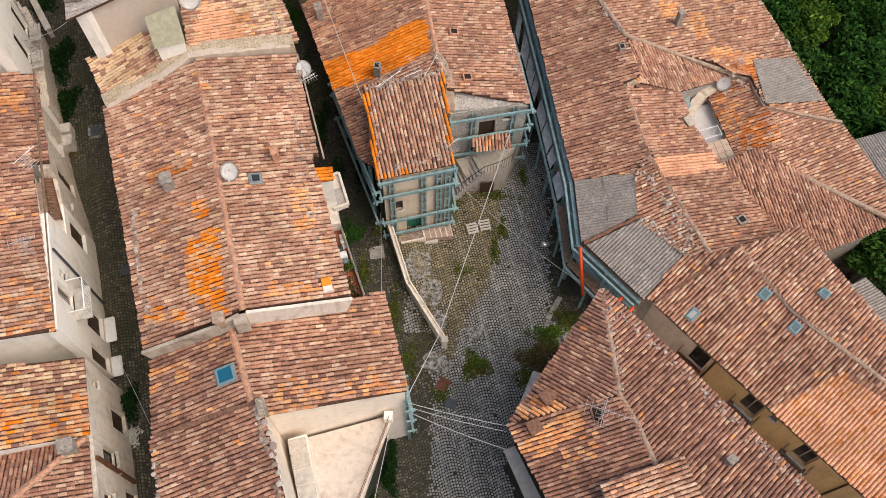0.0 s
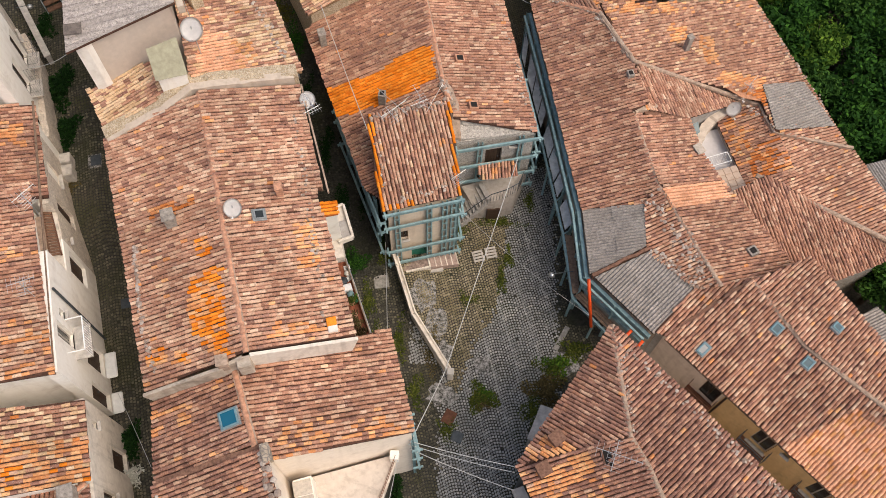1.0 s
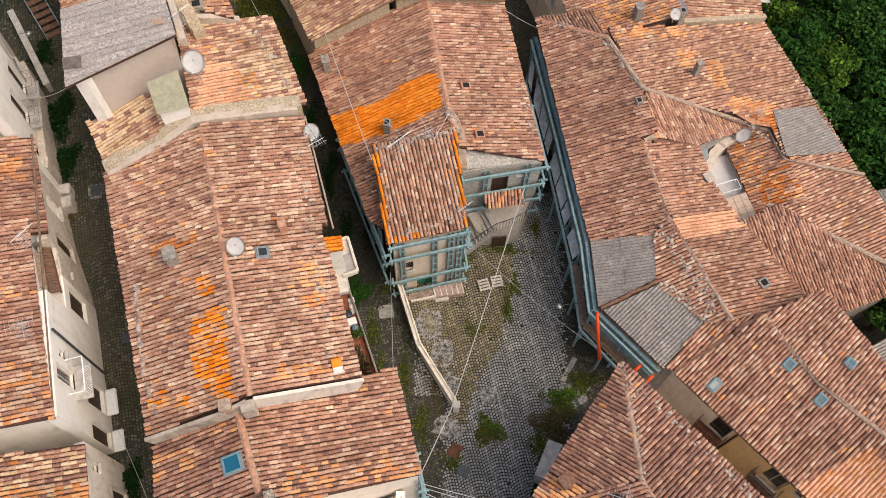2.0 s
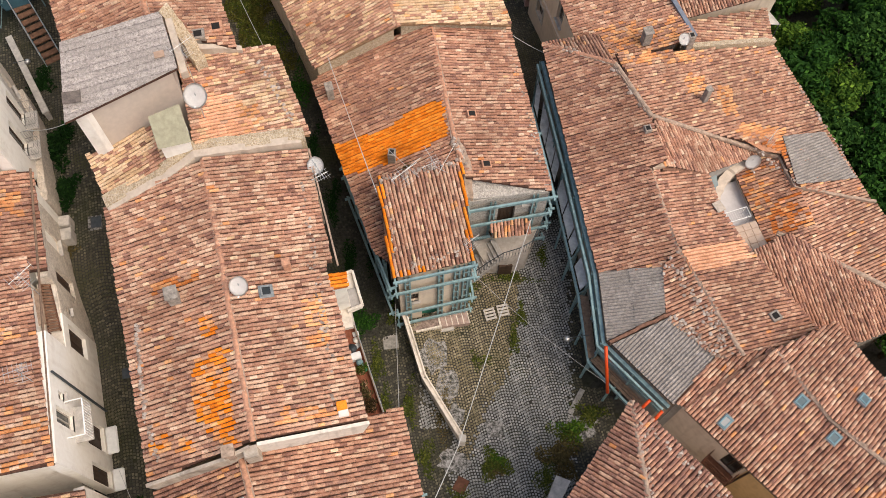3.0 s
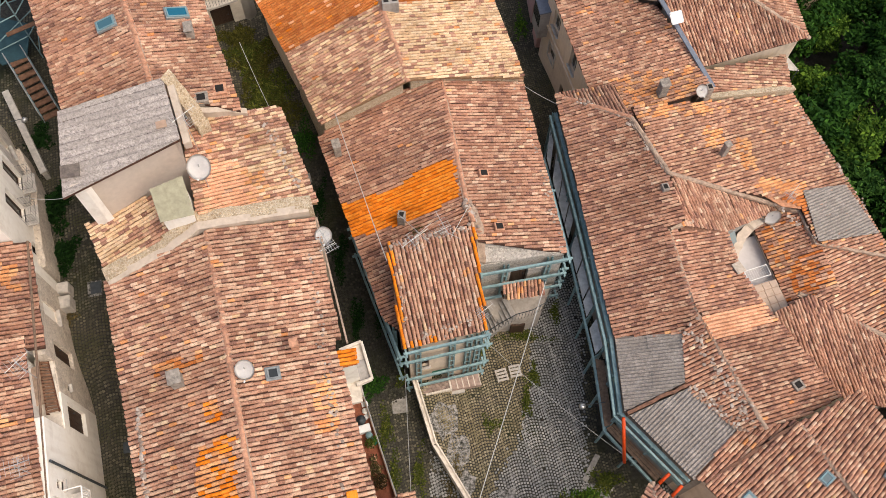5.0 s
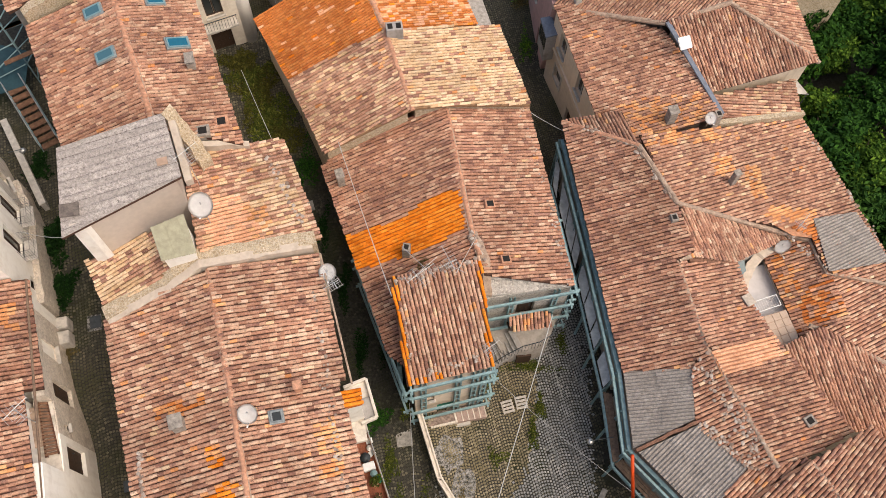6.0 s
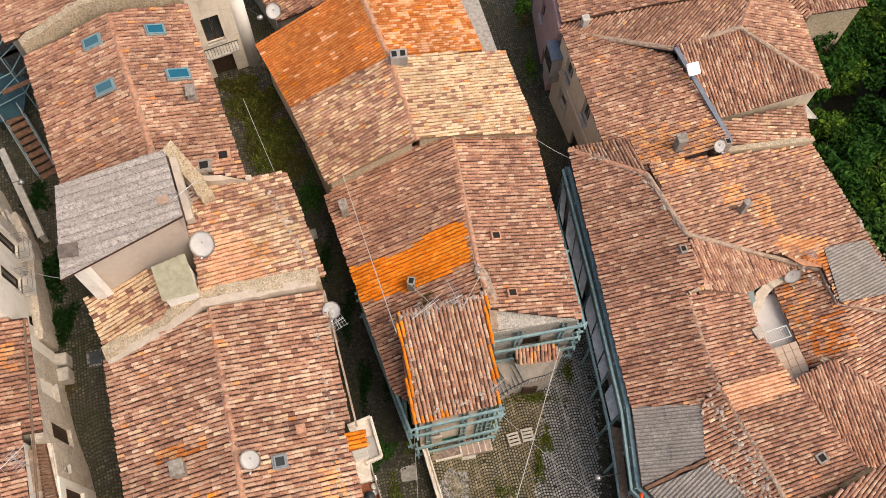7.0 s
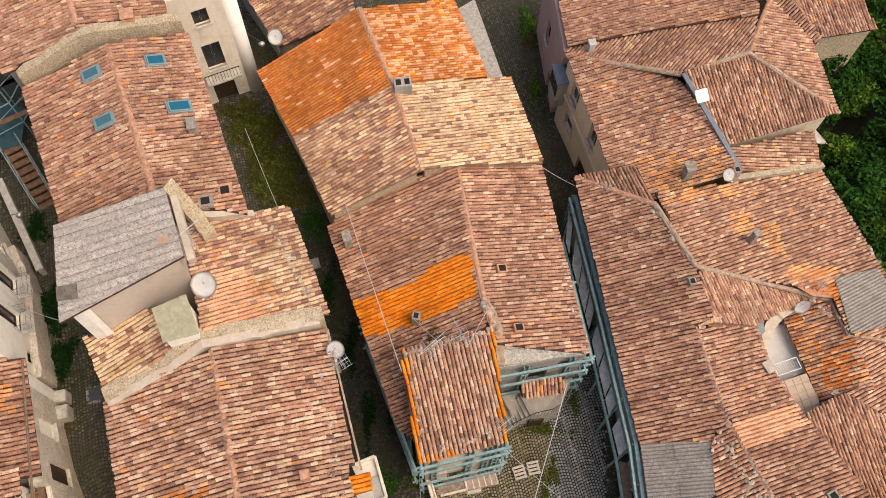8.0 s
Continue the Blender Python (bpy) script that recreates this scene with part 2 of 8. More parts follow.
def leaf_material(name, a, b):
    k = Mat(name, 0.85)
    k.b.inputs["Specular IOR Level"].default_value = 0.1
    k.base(k.ramp(k.random(), [(0.0, a), (0.7, tuple((p + q) / 2.4 for p, q in zip(a, b))), (1.0, b)]))
    k.b.inputs["Subsurface Weight"].default_value = 0.0
    return k.m


GROUND = ground_material()
SETT = cobble_material("basalt_setts", [(0.0, (0.24, 0.235, 0.22)), (0.6, (0.35, 0.34, 0.32)), (1.0, (0.46, 0.44, 0.4))], (0.27, 0.275, 0.27), 0.25)
# darker copy of the setts: the narrow alley's shade is put into its colour
SHADE_SETT = cobble_material("shaded_alley_setts", [(0.0, (0.022, 0.021, 0.016)), (0.6, (0.045, 0.042, 0.032)), (1.0, (0.1, 0.09, 0.065))], (0.035, 0.035, 0.02), 0.6)
TAN_SETT = cobble_material("tan_limestone_setts", [(0.0, (0.17, 0.14, 0.088)), (0.6, (0.28, 0.235, 0.15)), (1.0, (0.4, 0.34, 0.23))], (0.24, 0.19, 0.1), 0.35)
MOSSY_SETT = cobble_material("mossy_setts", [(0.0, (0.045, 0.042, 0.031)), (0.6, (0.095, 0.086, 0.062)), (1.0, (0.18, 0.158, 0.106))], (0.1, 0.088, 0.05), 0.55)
LEAF = leaf_material("dark_green_leaves", (0.012, 0.042, 0.008), (0.046, 0.13, 0.016))
LEAF2 = leaf_material("fresh_green_leaves", (0.025, 0.07, 0.009), (0.15, 0.26, 0.03))
WEED = leaf_material("weed_leaves", (0.036, 0.055, 0.01), (0.16, 0.17, 0.032))
DRY = leaf_material("dry_weeds", (0.07, 0.055, 0.022), (0.2, 0.15, 0.06))
# darker copy of the leaves: shade at the wall feet is put into the colour
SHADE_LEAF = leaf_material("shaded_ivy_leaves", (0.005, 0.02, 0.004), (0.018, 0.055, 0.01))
BARK = simple("bark", (0.06, 0.045, 0.032), 0.95, 0.0, 0.4, 9.0)

# ---- mesh helpers ----
RNG = np.random.default_rng(7)


def mesh_of(name, verts, faces, mats, index=None, smooth=False):
    me = bpy.data.meshes.new(name)
    me.from_pydata([tuple(v) for v in verts], [], faces)
    for m in (mats if isinstance(mats, (list, tuple)) else [mats]):
        me.materials.append(m)
    if index is not None:
        me.polygons.foreach_set("material_index", index)
    if smooth:
        me.polygons.foreach_set("use_smooth", [True] * len(faces))
    me.update()
    return me


def rest(parent):
    """The inverse of a parent's place; parts themselves are built in world space."""
    return parent.matrix_basis.inverted() if parent.parent is None else Matrix()


def part(name, bm, mat, parent=None, label="", smooth=False):
    """Links a bmesh as one object, under a thing or a part."""
    me = bpy.data.meshes.new(name)
    bm.normal_update()
    bm.to_mesh(me)
    bm.free()
    me.materials.append(mat)
    if smooth:
        me.polygons.foreach_set("use_smooth", [True] * len(me.polygons))
    ob = new(name, me)
    if parent is not None:
        ob.parent = parent
        ob.matrix_parent_inverse = rest(parent)
    if label:
        ob["label"] = label
    return ob


def thing(name, at, label, category, group="", kind=""):
    ob = new(name)
    ob.empty_display_size = 0.2
    ob.matrix_world = Matrix.Translation(at)
    return tagged(ob, label, category, group, kind)


def box_bm(bm, centre, size, turn=None, bevel=0.0):
    """Adds a box to bm; turn is a 3x3 or 4x4 rotation."""
    m = Matrix.Translation(centre) @ (turn.to_4x4() if turn is not None else Matrix()) @ Matrix.Diagonal((*size, 1))
    r = bmesh.ops.create_cube(bm, size=1.0, matrix=m)
    if bevel:
        es = list({e for v in r["verts"] for e in v.link_edges})
        bmesh.ops.bevel(bm, geom=es, offset=bevel, segments=1, affect='EDGES')
    return bm


def box(centre, size, turn=None, bevel=0.0):
    return box_bm(bmesh.new(), centre, size, turn, bevel)


def frame_of(a, b, up=(0, 0, 1)):
    """A rotation whose x runs from a to b."""
    x = (Vector(b) - Vector(a)).normalized()
    y = Vector(up).cross(x)
    if y.length < 1e-4:
        y = Vector((0, 1, 0))
    y.normalize()
    z = x.cross(y)
    return Matrix((x, y, z)).transposed()


def beam_bm(bm, a, b, w, h, bevel=0.0, up=(0, 0, 1)):
    mid = (Vector(a) + Vector(b)) / 2
    return box_bm(bm, mid, ((Vector(b) - Vector(a)).length, w, h), frame_of(a, b, up), bevel)


def beam(a, b, w, h, bevel=0.0, up=(0, 0, 1)):
    return beam_bm(bmesh.new(), a, b, w, h, bevel, up)


def rod_bm(bm, a, b, r, r2=None, seg=7):
    a, b = Vector(a), Vector(b)
    d = b - a
    m = Matrix.Translation((a + b) / 2) @ d.to_track_quat('Z', 'Y').to_matrix().to_4x4()
    bmesh.ops.create_cone(bm, cap_ends=True, segments=seg, radius1=r, radius2=r if r2 is None else r2, depth=d.length, matrix=m)
    return bm


def rod(a, b, r, r2=None, seg=7):
    return rod_bm(bmesh.new(), a, b, r, r2, seg)


def prism_bm(bm, pts, bottom=0.0, thick=None):
    """Adds a solid: pts are its top corners (x, y, z); it reaches down to the height bottom, or has that thickness."""
    top = [bm.verts.new(p) for p in pts]
    low = [bm.verts.new((p[0], p[1], bottom if thick is None else p[2] - thick)) for p in pts]
    bm.faces.new(top)
    bm.faces.new(low[::-1])
    n = len(pts)
    for i in range(n):
        bm.faces.new((top[i], low[i], low[(i + 1) % n], top[(i + 1) % n]))
    bmesh.ops.recalc_face_normals(bm, faces=bm.faces[:])
    return bm


# ---- the lie of the land ----
LAND = [(-16.5, 13.2, 4.9), (-14.5, 8.5, 4.5), (-13, 3, 4.2), (-18.5, 19.5, 6.15), (-21.5, 25, 6.6), (-24, 31, 6.8), (-14, 37, 3.6), (-11.8, 33, 3.3),
        (-9.4, 28.8, 2.6), (-6.5, 23, 1.4), (-4.6, 19, 0.9), (-3.2, 15.5, 0.6), (-1.5, 10, 0.0), (0.2, 9.9, -0.2), (0, 4, -0.5), (3.5, 4, -0.6),
        (1.6, 12.6, 0.0), (1.8, 19, -0.1), (5.5, 14, 0.1), (5.2, 21, -0.2), (4.4, 26, -0.4), (2.5, 35, -1.0), (1.6, 42.5, -1.5), (0, 55, -2.0),
        (9, 11, 0.1), (14, 6, -0.3), (19, 0, -1.0), (20, 38, -3.0), (24, 28, -4.5), (24, 15, -4.5), (-13, -10, 3.5), (2, -12, -1.5), (-32, 20, 9.0),
        (34, 30, -9.0), (34, 60, -9.0), (-15, 60, 3.0), (-30, -20, 6.0), (30, -20, -5.0)]
_L = np.array(LAND)


def land(x, y):
    x, y = np.atleast_1d(np.asarray(x, float)), np.atleast_1d(np.asarray(y, float))
    d = (x[:, None] - _L[:, 0]) ** 2 + (y[:, None] - _L[:, 1]) ** 2 + 0.6
    w = d ** -1.9
    return (w * _L[:, 2]).sum(1) / w.sum(1)


def land1(x, y):
    return float(land(x, y)[0])


def build_ground():
    xs = np.concatenate([[-900, -400, -200, -100, -60, -45], np.arange(-36, 40.1, 0.5), [50, 70, 110, 200, 400, 900]])
    ys = np.concatenate([[-900, -400, -200, -100, -60, -30], np.arange(-16, 62.1, 0.5), [75, 100, 150, 250, 400, 900]])
    gx, gy = np.meshgrid(xs, ys)
    z = land(gx.ravel(), gy.ravel())
    v = np.stack([gx.ravel(), gy.ravel(), z], 1)
    nx, ny = len(xs), len(ys)
    f = [(j * nx + i, j * nx + i + 1, (j + 1) * nx + i + 1, (j + 1) * nx + i) for j in range(ny - 1) for i in range(nx - 1)]
    ob = new("ground", mesh_of("ground", v, f, GROUND, smooth=True))
    return tagged(ob, "dark mossy earth and setts of the village streets", "ground", kind="structure")


build_ground()


def inside(poly, x, y):
    """Which of the points x, y lie in the polygon."""
    x, y = np.asarray(x, float), np.asarray(y, float)
    hit = np.zeros(x.shape, bool)
    n = len(poly)
    for i in range(n):
        (x0, y0), (x1, y1) = poly[i][:2], poly[(i + 1) % n][:2]
        if y0 == y1:
            continue
        c = ((y0 > y) != (y1 > y)) & (x < (x1 - x0) * (y - y0) / (y1 - y0) + x0)
        hit ^= c
    return hit


# ---- tiled roofs ----
TILE_PITCH, TILE_STEP, TILE_LEN = 0.18, 0.31, 0.4
MATS = [TERRA, BROWN, PALE, ROSE, ORANGE, SALMON, RUST, PEACH, CREAMY]


def tile_template(seg=5):
    """One half-round cover tile: x across, y down the slope, from its top end at y=0."""
    v, f = [], []
    for y, r, lift in ((0.0, 0.067, 0.0), (TILE_LEN, 0.078, 0.03)):
        for k in range(seg + 1):
            a = math.pi * k / seg
            v.append((r * math.cos(a), y, lift + r * 1.0 * math.sin(a)))
    n = seg + 1
    for k in range(seg):
        f.append((k, k + 1, n + k + 1, n + k))
    f.append(tuple(range(n, 2 * n)))
    return np.array(v), f


TV, TF = tile_template()
TILE_MESH = {}


def tile_mesh(mi):
    if mi not in TILE_MESH:
        TILE_MESH[mi] = mesh_of("tile", TV, TF, MATS[mi])
    return TILE_MESH[mi]


class Slope:
    """A plane of a roof through its corners (x, y, z), with the way down given by an edge or a direction."""

    def __init__(self, corners, along=None, down=None):
        self.c = [Vector(p) for p in corners]
        a = np.array([(p[0], p[1], 1.0) for p in corners])
        self.k = np.linalg.lstsq(a, np.array([p[2] for p in corners]), rcond=None)[0]
        if down is None:
            e = self.c[along[1]] - self.c[along[0]]
            down = Vector((-e.y, e.x))
            if self.k[0] * down.x + self.k[1] * down.y > 0:
                down = -down
        d = Vector((down[0], down[1])).normalized()
        self.down2 = d
        self.down = Vector((d.x, d.y, self.k[0] * d.x + self.k[1] * d.y)).normalized()
        self.n = Vector((-self.k[0], -self.k[1], 1)).normalized()
        self.across = self.down.cross(self.n).normalized()
        self.o = self.at(self.c[0].x, self.c[0].y)
        self.poly = [self.at(p.x, p.y) for p in self.c]

    def z(self, x, y):
        return self.k[0] * x + self.k[1] * y + self.k[2]

    def at(self, x, y, lift=0.0):
        return Vector((x, y, self.z(x, y))) + self.n * lift

    def uv(self):
        return [((p - self.o).dot(self.across), (p - self.o).dot(self.down)) for p in self.poly]


def tiles_on(slope, weights, patches, holes, regular=False):
    """Places of the cover tiles: a list of (origin, matrix columns, material)."""
    uv = slope.uv()
    us = [p[0] for p in uv]
    out = []
    u = min(us) + TILE_PITCH * 0.5
    pitch = 0.16 if regular else TILE_PITCH
    loose = 0.25 if regular else 1.0
    eave = max(p[1] for p in uv)
    wsum = np.cumsum(weights) / sum(weights)
    while u < max(us):
        cuts = []
        for i in range(len(uv)):
            (u0, v0), (u1, v1) = uv[i], uv[(i + 1) % len(uv)]
            if (u0 > u) != (u1 > u):
                cuts.append(v0 + (v1 - v0) * (u - u0) / (u1 - u0))
        cuts.sort()
        wob, ph = RNG.uniform(0.006, 0.02) * loose, RNG.uniform(0, 6.3)
        for lo, hi in zip(cuts[::2], cuts[1::2]):
            v = hi + RNG.uniform(0.02, 0.08)
            if regular:
                v = eave + 0.05 - math.floor((eave - hi) / TILE_STEP) * TILE_STEP
            while v > lo + 0.16:
                top = max(v - TILE_LEN, lo - 0.05)
                uu = u + wob * math.sin(v * 1.3 + ph) + RNG.normal(0, 0.006) * loose
                p = slope.o + slope.across * uu + slope.down * top
                if not any(inside(h, p.x + slope.down.x * 0.2, p.y + slope.down.y * 0.2) for h in holes):
                    mi = int(np.searchsorted(wsum, RNG.random()))
                    for poly, pm, prob in patches:
                        if inside(poly, p.x, p.y) and RNG.random() < prob:
                            mi = pm
                    yaw = RNG.normal(0, 0.022) * loose
                    ax = slope.across * math.cos(yaw) + slope.down * math.sin(yaw)
                    dn = slope.down * math.cos(yaw) - slope.across * math.sin(yaw)
                    s = RNG.uniform(0.95, 1.05) * (0.92 if regular else 1.0)
                    out.append((p + slope.n * (0.008 + RNG.uniform(0, 0.022) * loose), ax * s, dn * min(1.0, (v - top) / TILE_LEN), slope.n * s * RNG.uniform(0.9, 1.1), mi))
                v -= TILE_STEP * (1.0 if regular else RNG.uniform(0.84, 1.08))
        u += pitch
    return out


FOOTPRINTS = []


class Roofer:
    """Gathers the slopes of one house and lays their tiles."""

    def __init__(self, house):
        self.house, self.items = house, []

    def slope(self, corners, along=None, down=None, weights=(6, 2, 1, 1, 0, 0, 0), patches=(), holes=(), thick=0.14, deck_mat=None, regular=False):
        s = Slope(corners, along, down)
        bm = prism_bm(bmesh.new(), s.poly, thick=thick)
        FOOTPRINTS.append([(p.x, p.y) for p in shrink([(q.x, q.y) for q in s.poly], 0.25)])
        deck = part("roof_slope", bm, deck_mat or DECK, self.house, "dark channel tiles under rows of cover tiles")
        self.items.append((s, deck, tiles_on(s, weights, patches, holes, regular)))
        return s

    def finish(self, near, single=290):
        """Tiles nearest to the point near are pieces of their own, the rest one mesh for each slope."""
        every = [((t[0].x - near[0]) ** 2 + (t[0].y - near[1]) ** 2, i, j) for i, (s, d, ts) in enumerate(self.items) for j, t in enumerate(ts)]
        every.sort()
        chosen = {(i, j) for _, i, j in every[:single]}
        for i, (s, deck, ts) in enumerate(self.items):
            V, F, MI = [], [], []
            k = 0
            for j, (p, ax, dn, n, mi) in enumerate(ts):
                if (i, j) in chosen:
                    ob = bpy.data.objects.new("roof_tile", tile_mesh(mi))
                    scene.collection.objects.link(ob)
                    ob.parent = deck
                    ob.matrix_parent_inverse = rest(deck)
                    m = Matrix((ax, dn, n)).transposed().to_4x4()
                    m.translation = p
                    ob.matrix_basis = m
                else:
                    A = np.array([ax, dn, n])
                    V.append(TV @ A + np.array(p))
                    F.extend([tuple(q + k for q in f) for f in TF])
                    MI.extend([mi] * len(TF))
                    k += len(TV)
            if V:
                ob = new("roof_tiles", mesh_of("roof_tiles", np.concatenate(V), F, MATS, MI))
                ob.parent = deck
                ob.matrix_parent_inverse = rest(deck)
                ob["kind"] = "stuff"


def corrugated(house, corners, along, mat=FIBRE, pitch=0.18, amp=0.03, sheet=(1.1, 1.9), step=0.02, lap=0.05, name="corrugated_sheet", label="weathered grey corrugated sheet"):
    """Overlapping corrugated sheets over a slope; each is an object of its own."""
    s = Slope(corners, along)
    uv = s.uv()
    u0, u1, v0, v1 = min(p[0] for p in uv), max(p[0] for p in uv), min(p[1] for p in uv), max(p[1] for p in uv)
    deck = part("roof_slope", prism_bm(bmesh.new(), [s.at(p.x, p.y, -0.05) for p in s.poly], thick=0.1), DECK, house, "dark boarding under corrugated sheets")
    nu, nv = max(1, round((u1 - u0) / sheet[0])), max(1, round((v1 - v0) / sheet[1]))
    for a in range(nu):
        for b in range(nv):
            ua, ub = u0 + (u1 - u0) * a / nu, u0 + (u1 - u0) * (a + 1) / nu + lap
            va, vb = v0 + (v1 - v0) * b / nv, v0 + (v1 - v0) * (b + 1) / nv + 0.1
            cols = max(4, int((ub - ua) / pitch * 6))
            cu = np.linspace(ua, ub, cols + 1)
            lift = step * ((a + b) % 2) + RNG.uniform(0, 0.012)
            bm = bmesh.new()
            pv = [(ua, va), (ub, va), (ub, vb), (ua, vb)]
            clip = clip_poly(pv, uv)
            if len(clip) < 3:
                continue
            strips = []
            for i in range(cols):
                cell = clip_poly([(cu[i], va), (cu[i + 1], va), (cu[i + 1], vb), (cu[i], vb)], uv)
                if len(cell) < 3:
                    continue
                strips.append(cell)
            for cell in strips:
                vs = []
                for (u, v) in cell:
                    p = s.o + s.across * u + s.down * v + s.n * (lift + amp * math.cos(2 * math.pi * u / pitch) - 0.02 * (vb - v) / (vb - va) * (1 if b else 0))
                    vs.append(bm.verts.new(p))
                try:
                    bm.faces.new(vs)
                except ValueError:
                    pass
            bmesh.ops.remove_doubles(bm, verts=bm.verts[:], dist=0.002)
            bmesh.ops.recalc_face_normals(bm, faces=bm.faces[:])
            bmesh.ops.solidify(bm, geom=bm.faces[:], thickness=0.008)
            part(name, bm, mat, deck, label if (a, b) == (0, 0) else "", smooth=False)
    return s


def clip_poly(poly, window):
    """Sutherland-Hodgman: poly cut to the convex hull-like window, both lists of (u, v)."""
    area = sum(window[i][0] * window[(i + 1) % len(window)][1] - window[(i + 1) % len(window)][0] * window[i][1] for i in range(len(window)))
    sgn = 1 if area > 0 else -1
    out = list(poly)
    for i in range(len(window)):
        (ax, ay), (bx, by) = window[i], window[(i + 1) % len(window)]
        src, out = out, []
        side = [sgn * ((bx - ax) * (p[1] - ay) - (by - ay) * (p[0] - ax)) for p in src]
        for j in range(len(src)):
            p, q, sp, sq = src[j], src[(j + 1) % len(src)], side[j], side[(j + 1) % len(src)]
            if sp >= 0:
                out.append(p)
            if (sp >= 0) != (sq >= 0):
                t = sp / (sp - sq)
                out.append((p[0] + (q[0] - p[0]) * t, p[1] + (q[1] - p[1]) * t))
        if not out:
            return []
    return out


def shrink(poly, d):
    """The corners moved inwards by about d."""
    n = len(poly)
    area = sum(poly[i][0] * poly[(i + 1) % n][1] - poly[(i + 1) % n][0] * poly[i][1] for i in range(n))
    sg = 1 if area > 0 else -1
    out = []
    for i in range(n):
        p, a, b = Vector(poly[i][:2]), Vector(poly[i - 1][:2]), Vector(poly[(i + 1) % n][:2])
        e0, e1 = (p - a).normalized(), (b - p).normalized()
        n0, n1 = Vector((-e0.y, e0.x)) * sg, Vector((-e1.y, e1.x)) * sg
        m = n0 + n1
        k = max(0.35, m.dot(m) / 2)
        out.append(p + m * (d / k))
    return out


def body(house, slope, mat, base, inset=0.22, name="wall", drop=0.13):
    """The masonry block that carries a slope."""
    pts = [(p.x, p.y, slope.z(p.x, p.y) - drop) for p in shrink([(q.x, q.y) for q in slope.poly], inset)]
    return part(name, prism_bm(bmesh.new(), pts, base), mat, house)


def ridge(house, pts, r=0.12, mat=RIDGE_CLAY, step=0.42, name="ridge_tile", mortar=True):
    """Ridge tiles, laid one over the next along a line, on a bed of mortar."""
    for a, b in zip(pts[:-1], pts[1:]):
        a, b = Vector(a), Vector(b)
        if mortar:
            part("mortar_bed", beam(a - Vector((0, 0, 0.03)), b - Vector((0, 0, 0.03)), r * 2.6, 0.12), MORTAR, house)
        n = max(1, round((b - a).length / step))
        key = (round(r, 3), mat.name)
        if key not in RIDGE_MESH:
            v, f = [], []
            for y, rr in ((0, r * 0.9), (step * 1.15, r * 1.08)):
                for k in range(7):
                    an = math.pi * k / 6
                    v.append((y, rr * math.cos(an), rr * 0.8 * math.sin(an) + (0.02 if y else 0)))
            for k in range(6):
                f.append((k, 7 + k, 8 + k, k + 1))
            f.append(tuple(range(13, 6, -1)))
            RIDGE_MESH[key] = mesh_of("ridge_tile", v, f, mat)
        R = frame_of(a, b)
        for i in range(n):
            ob = new(name, RIDGE_MESH[key])
            ob.parent = house
            ob.matrix_parent_inverse = rest(house)
            p = a + (b - a) * (i / n) + Vector((RNG.normal(0, 0.012), RNG.normal(0, 0.012), 0.01 + RNG.normal(0, 0.006)))
            ob.matrix_basis = Matrix.Translation(p) @ R.to_4x4() @ pose(0, 0, 0, 0, 0, RNG.normal(0, 2.5))


RIDGE_MESH = {}


def coping(house, pts, width, height, mat=MORTAR, name="coping", seg=0.5):
    """An uneven masonry strip along a line of points on its top."""
    bm = bmesh.new()
    rows = []
    dense = []
    for a, b in zip(pts[:-1], pts[1:]):
        a, b = Vector(a), Vector(b)
        n = max(1, round((b - a).length / seg))
        dense += [a + (b - a) * i / n for i in range(n)]
    dense.append(Vector(pts[-1]))
    for i, p in enumerate(dense):
        t = (dense[min(i + 1, len(dense) - 1)] - dense[max(i - 1, 0)])
        s = Vector((-t.y, t.x, 0)).normalized() * width / 2
        j = Vector((RNG.normal(0, 0.025), RNG.normal(0, 0.025), RNG.normal(0, 0.02)))
        rows.append([bm.verts.new(q) for q in (p - s + j - Vector((0, 0, height)), p - s + j, p + s + j + Vector((0, 0, 0.02)), p + s + j - Vector((0, 0, height)))])
    for a, b in zip(rows[:-1], rows[1:]):
        for k in range(3):
            bm.faces.new((a[k], a[k + 1], b[k + 1], b[k]))
        bm.faces.new((a[3], a[0], b[0], b[3]))
    bm.faces.new(rows[0])
    bm.faces.new(rows[-1][::-1])
    bmesh.ops.recalc_face_normals(bm, faces=bm.faces[:])
    return part(name, bm, mat, house)


def stone_mesh(seed):
    r = random.Random(seed)
    bm = bmesh.new()
    bmesh.ops.create_icosphere(bm, subdivisions=1, radius=0.1)
    for v in bm.verts:
        v.co *= r.uniform(0.7, 1.2)
        v.co.z *= 0.6
    me = bpy.data.meshes.new("stone")
    bm.to_mesh(me)
    bm.free()
    me.materials.append(LICHEN_STONE)
    return me


def lichen_stone():
    k = Mat("lichened_stone", 0.95)
    col = k.ramp(k.random(), [(0.0, (0.24, 0.17, 0.13)), (0.5, (0.38, 0.3, 0.245)), (1.0, (0.56, 0.48, 0.41))])
    k.base(k.mix(0.5, col, k.ramp(k.noise(20, 4), [(0.3, 0.5), (0.7, 1.3)]), 'MULTIPLY'))
    return k.m


LICHEN_STONE = lichen_stone()
STONE_MESH = [stone_mesh(k) for k in range(6)]


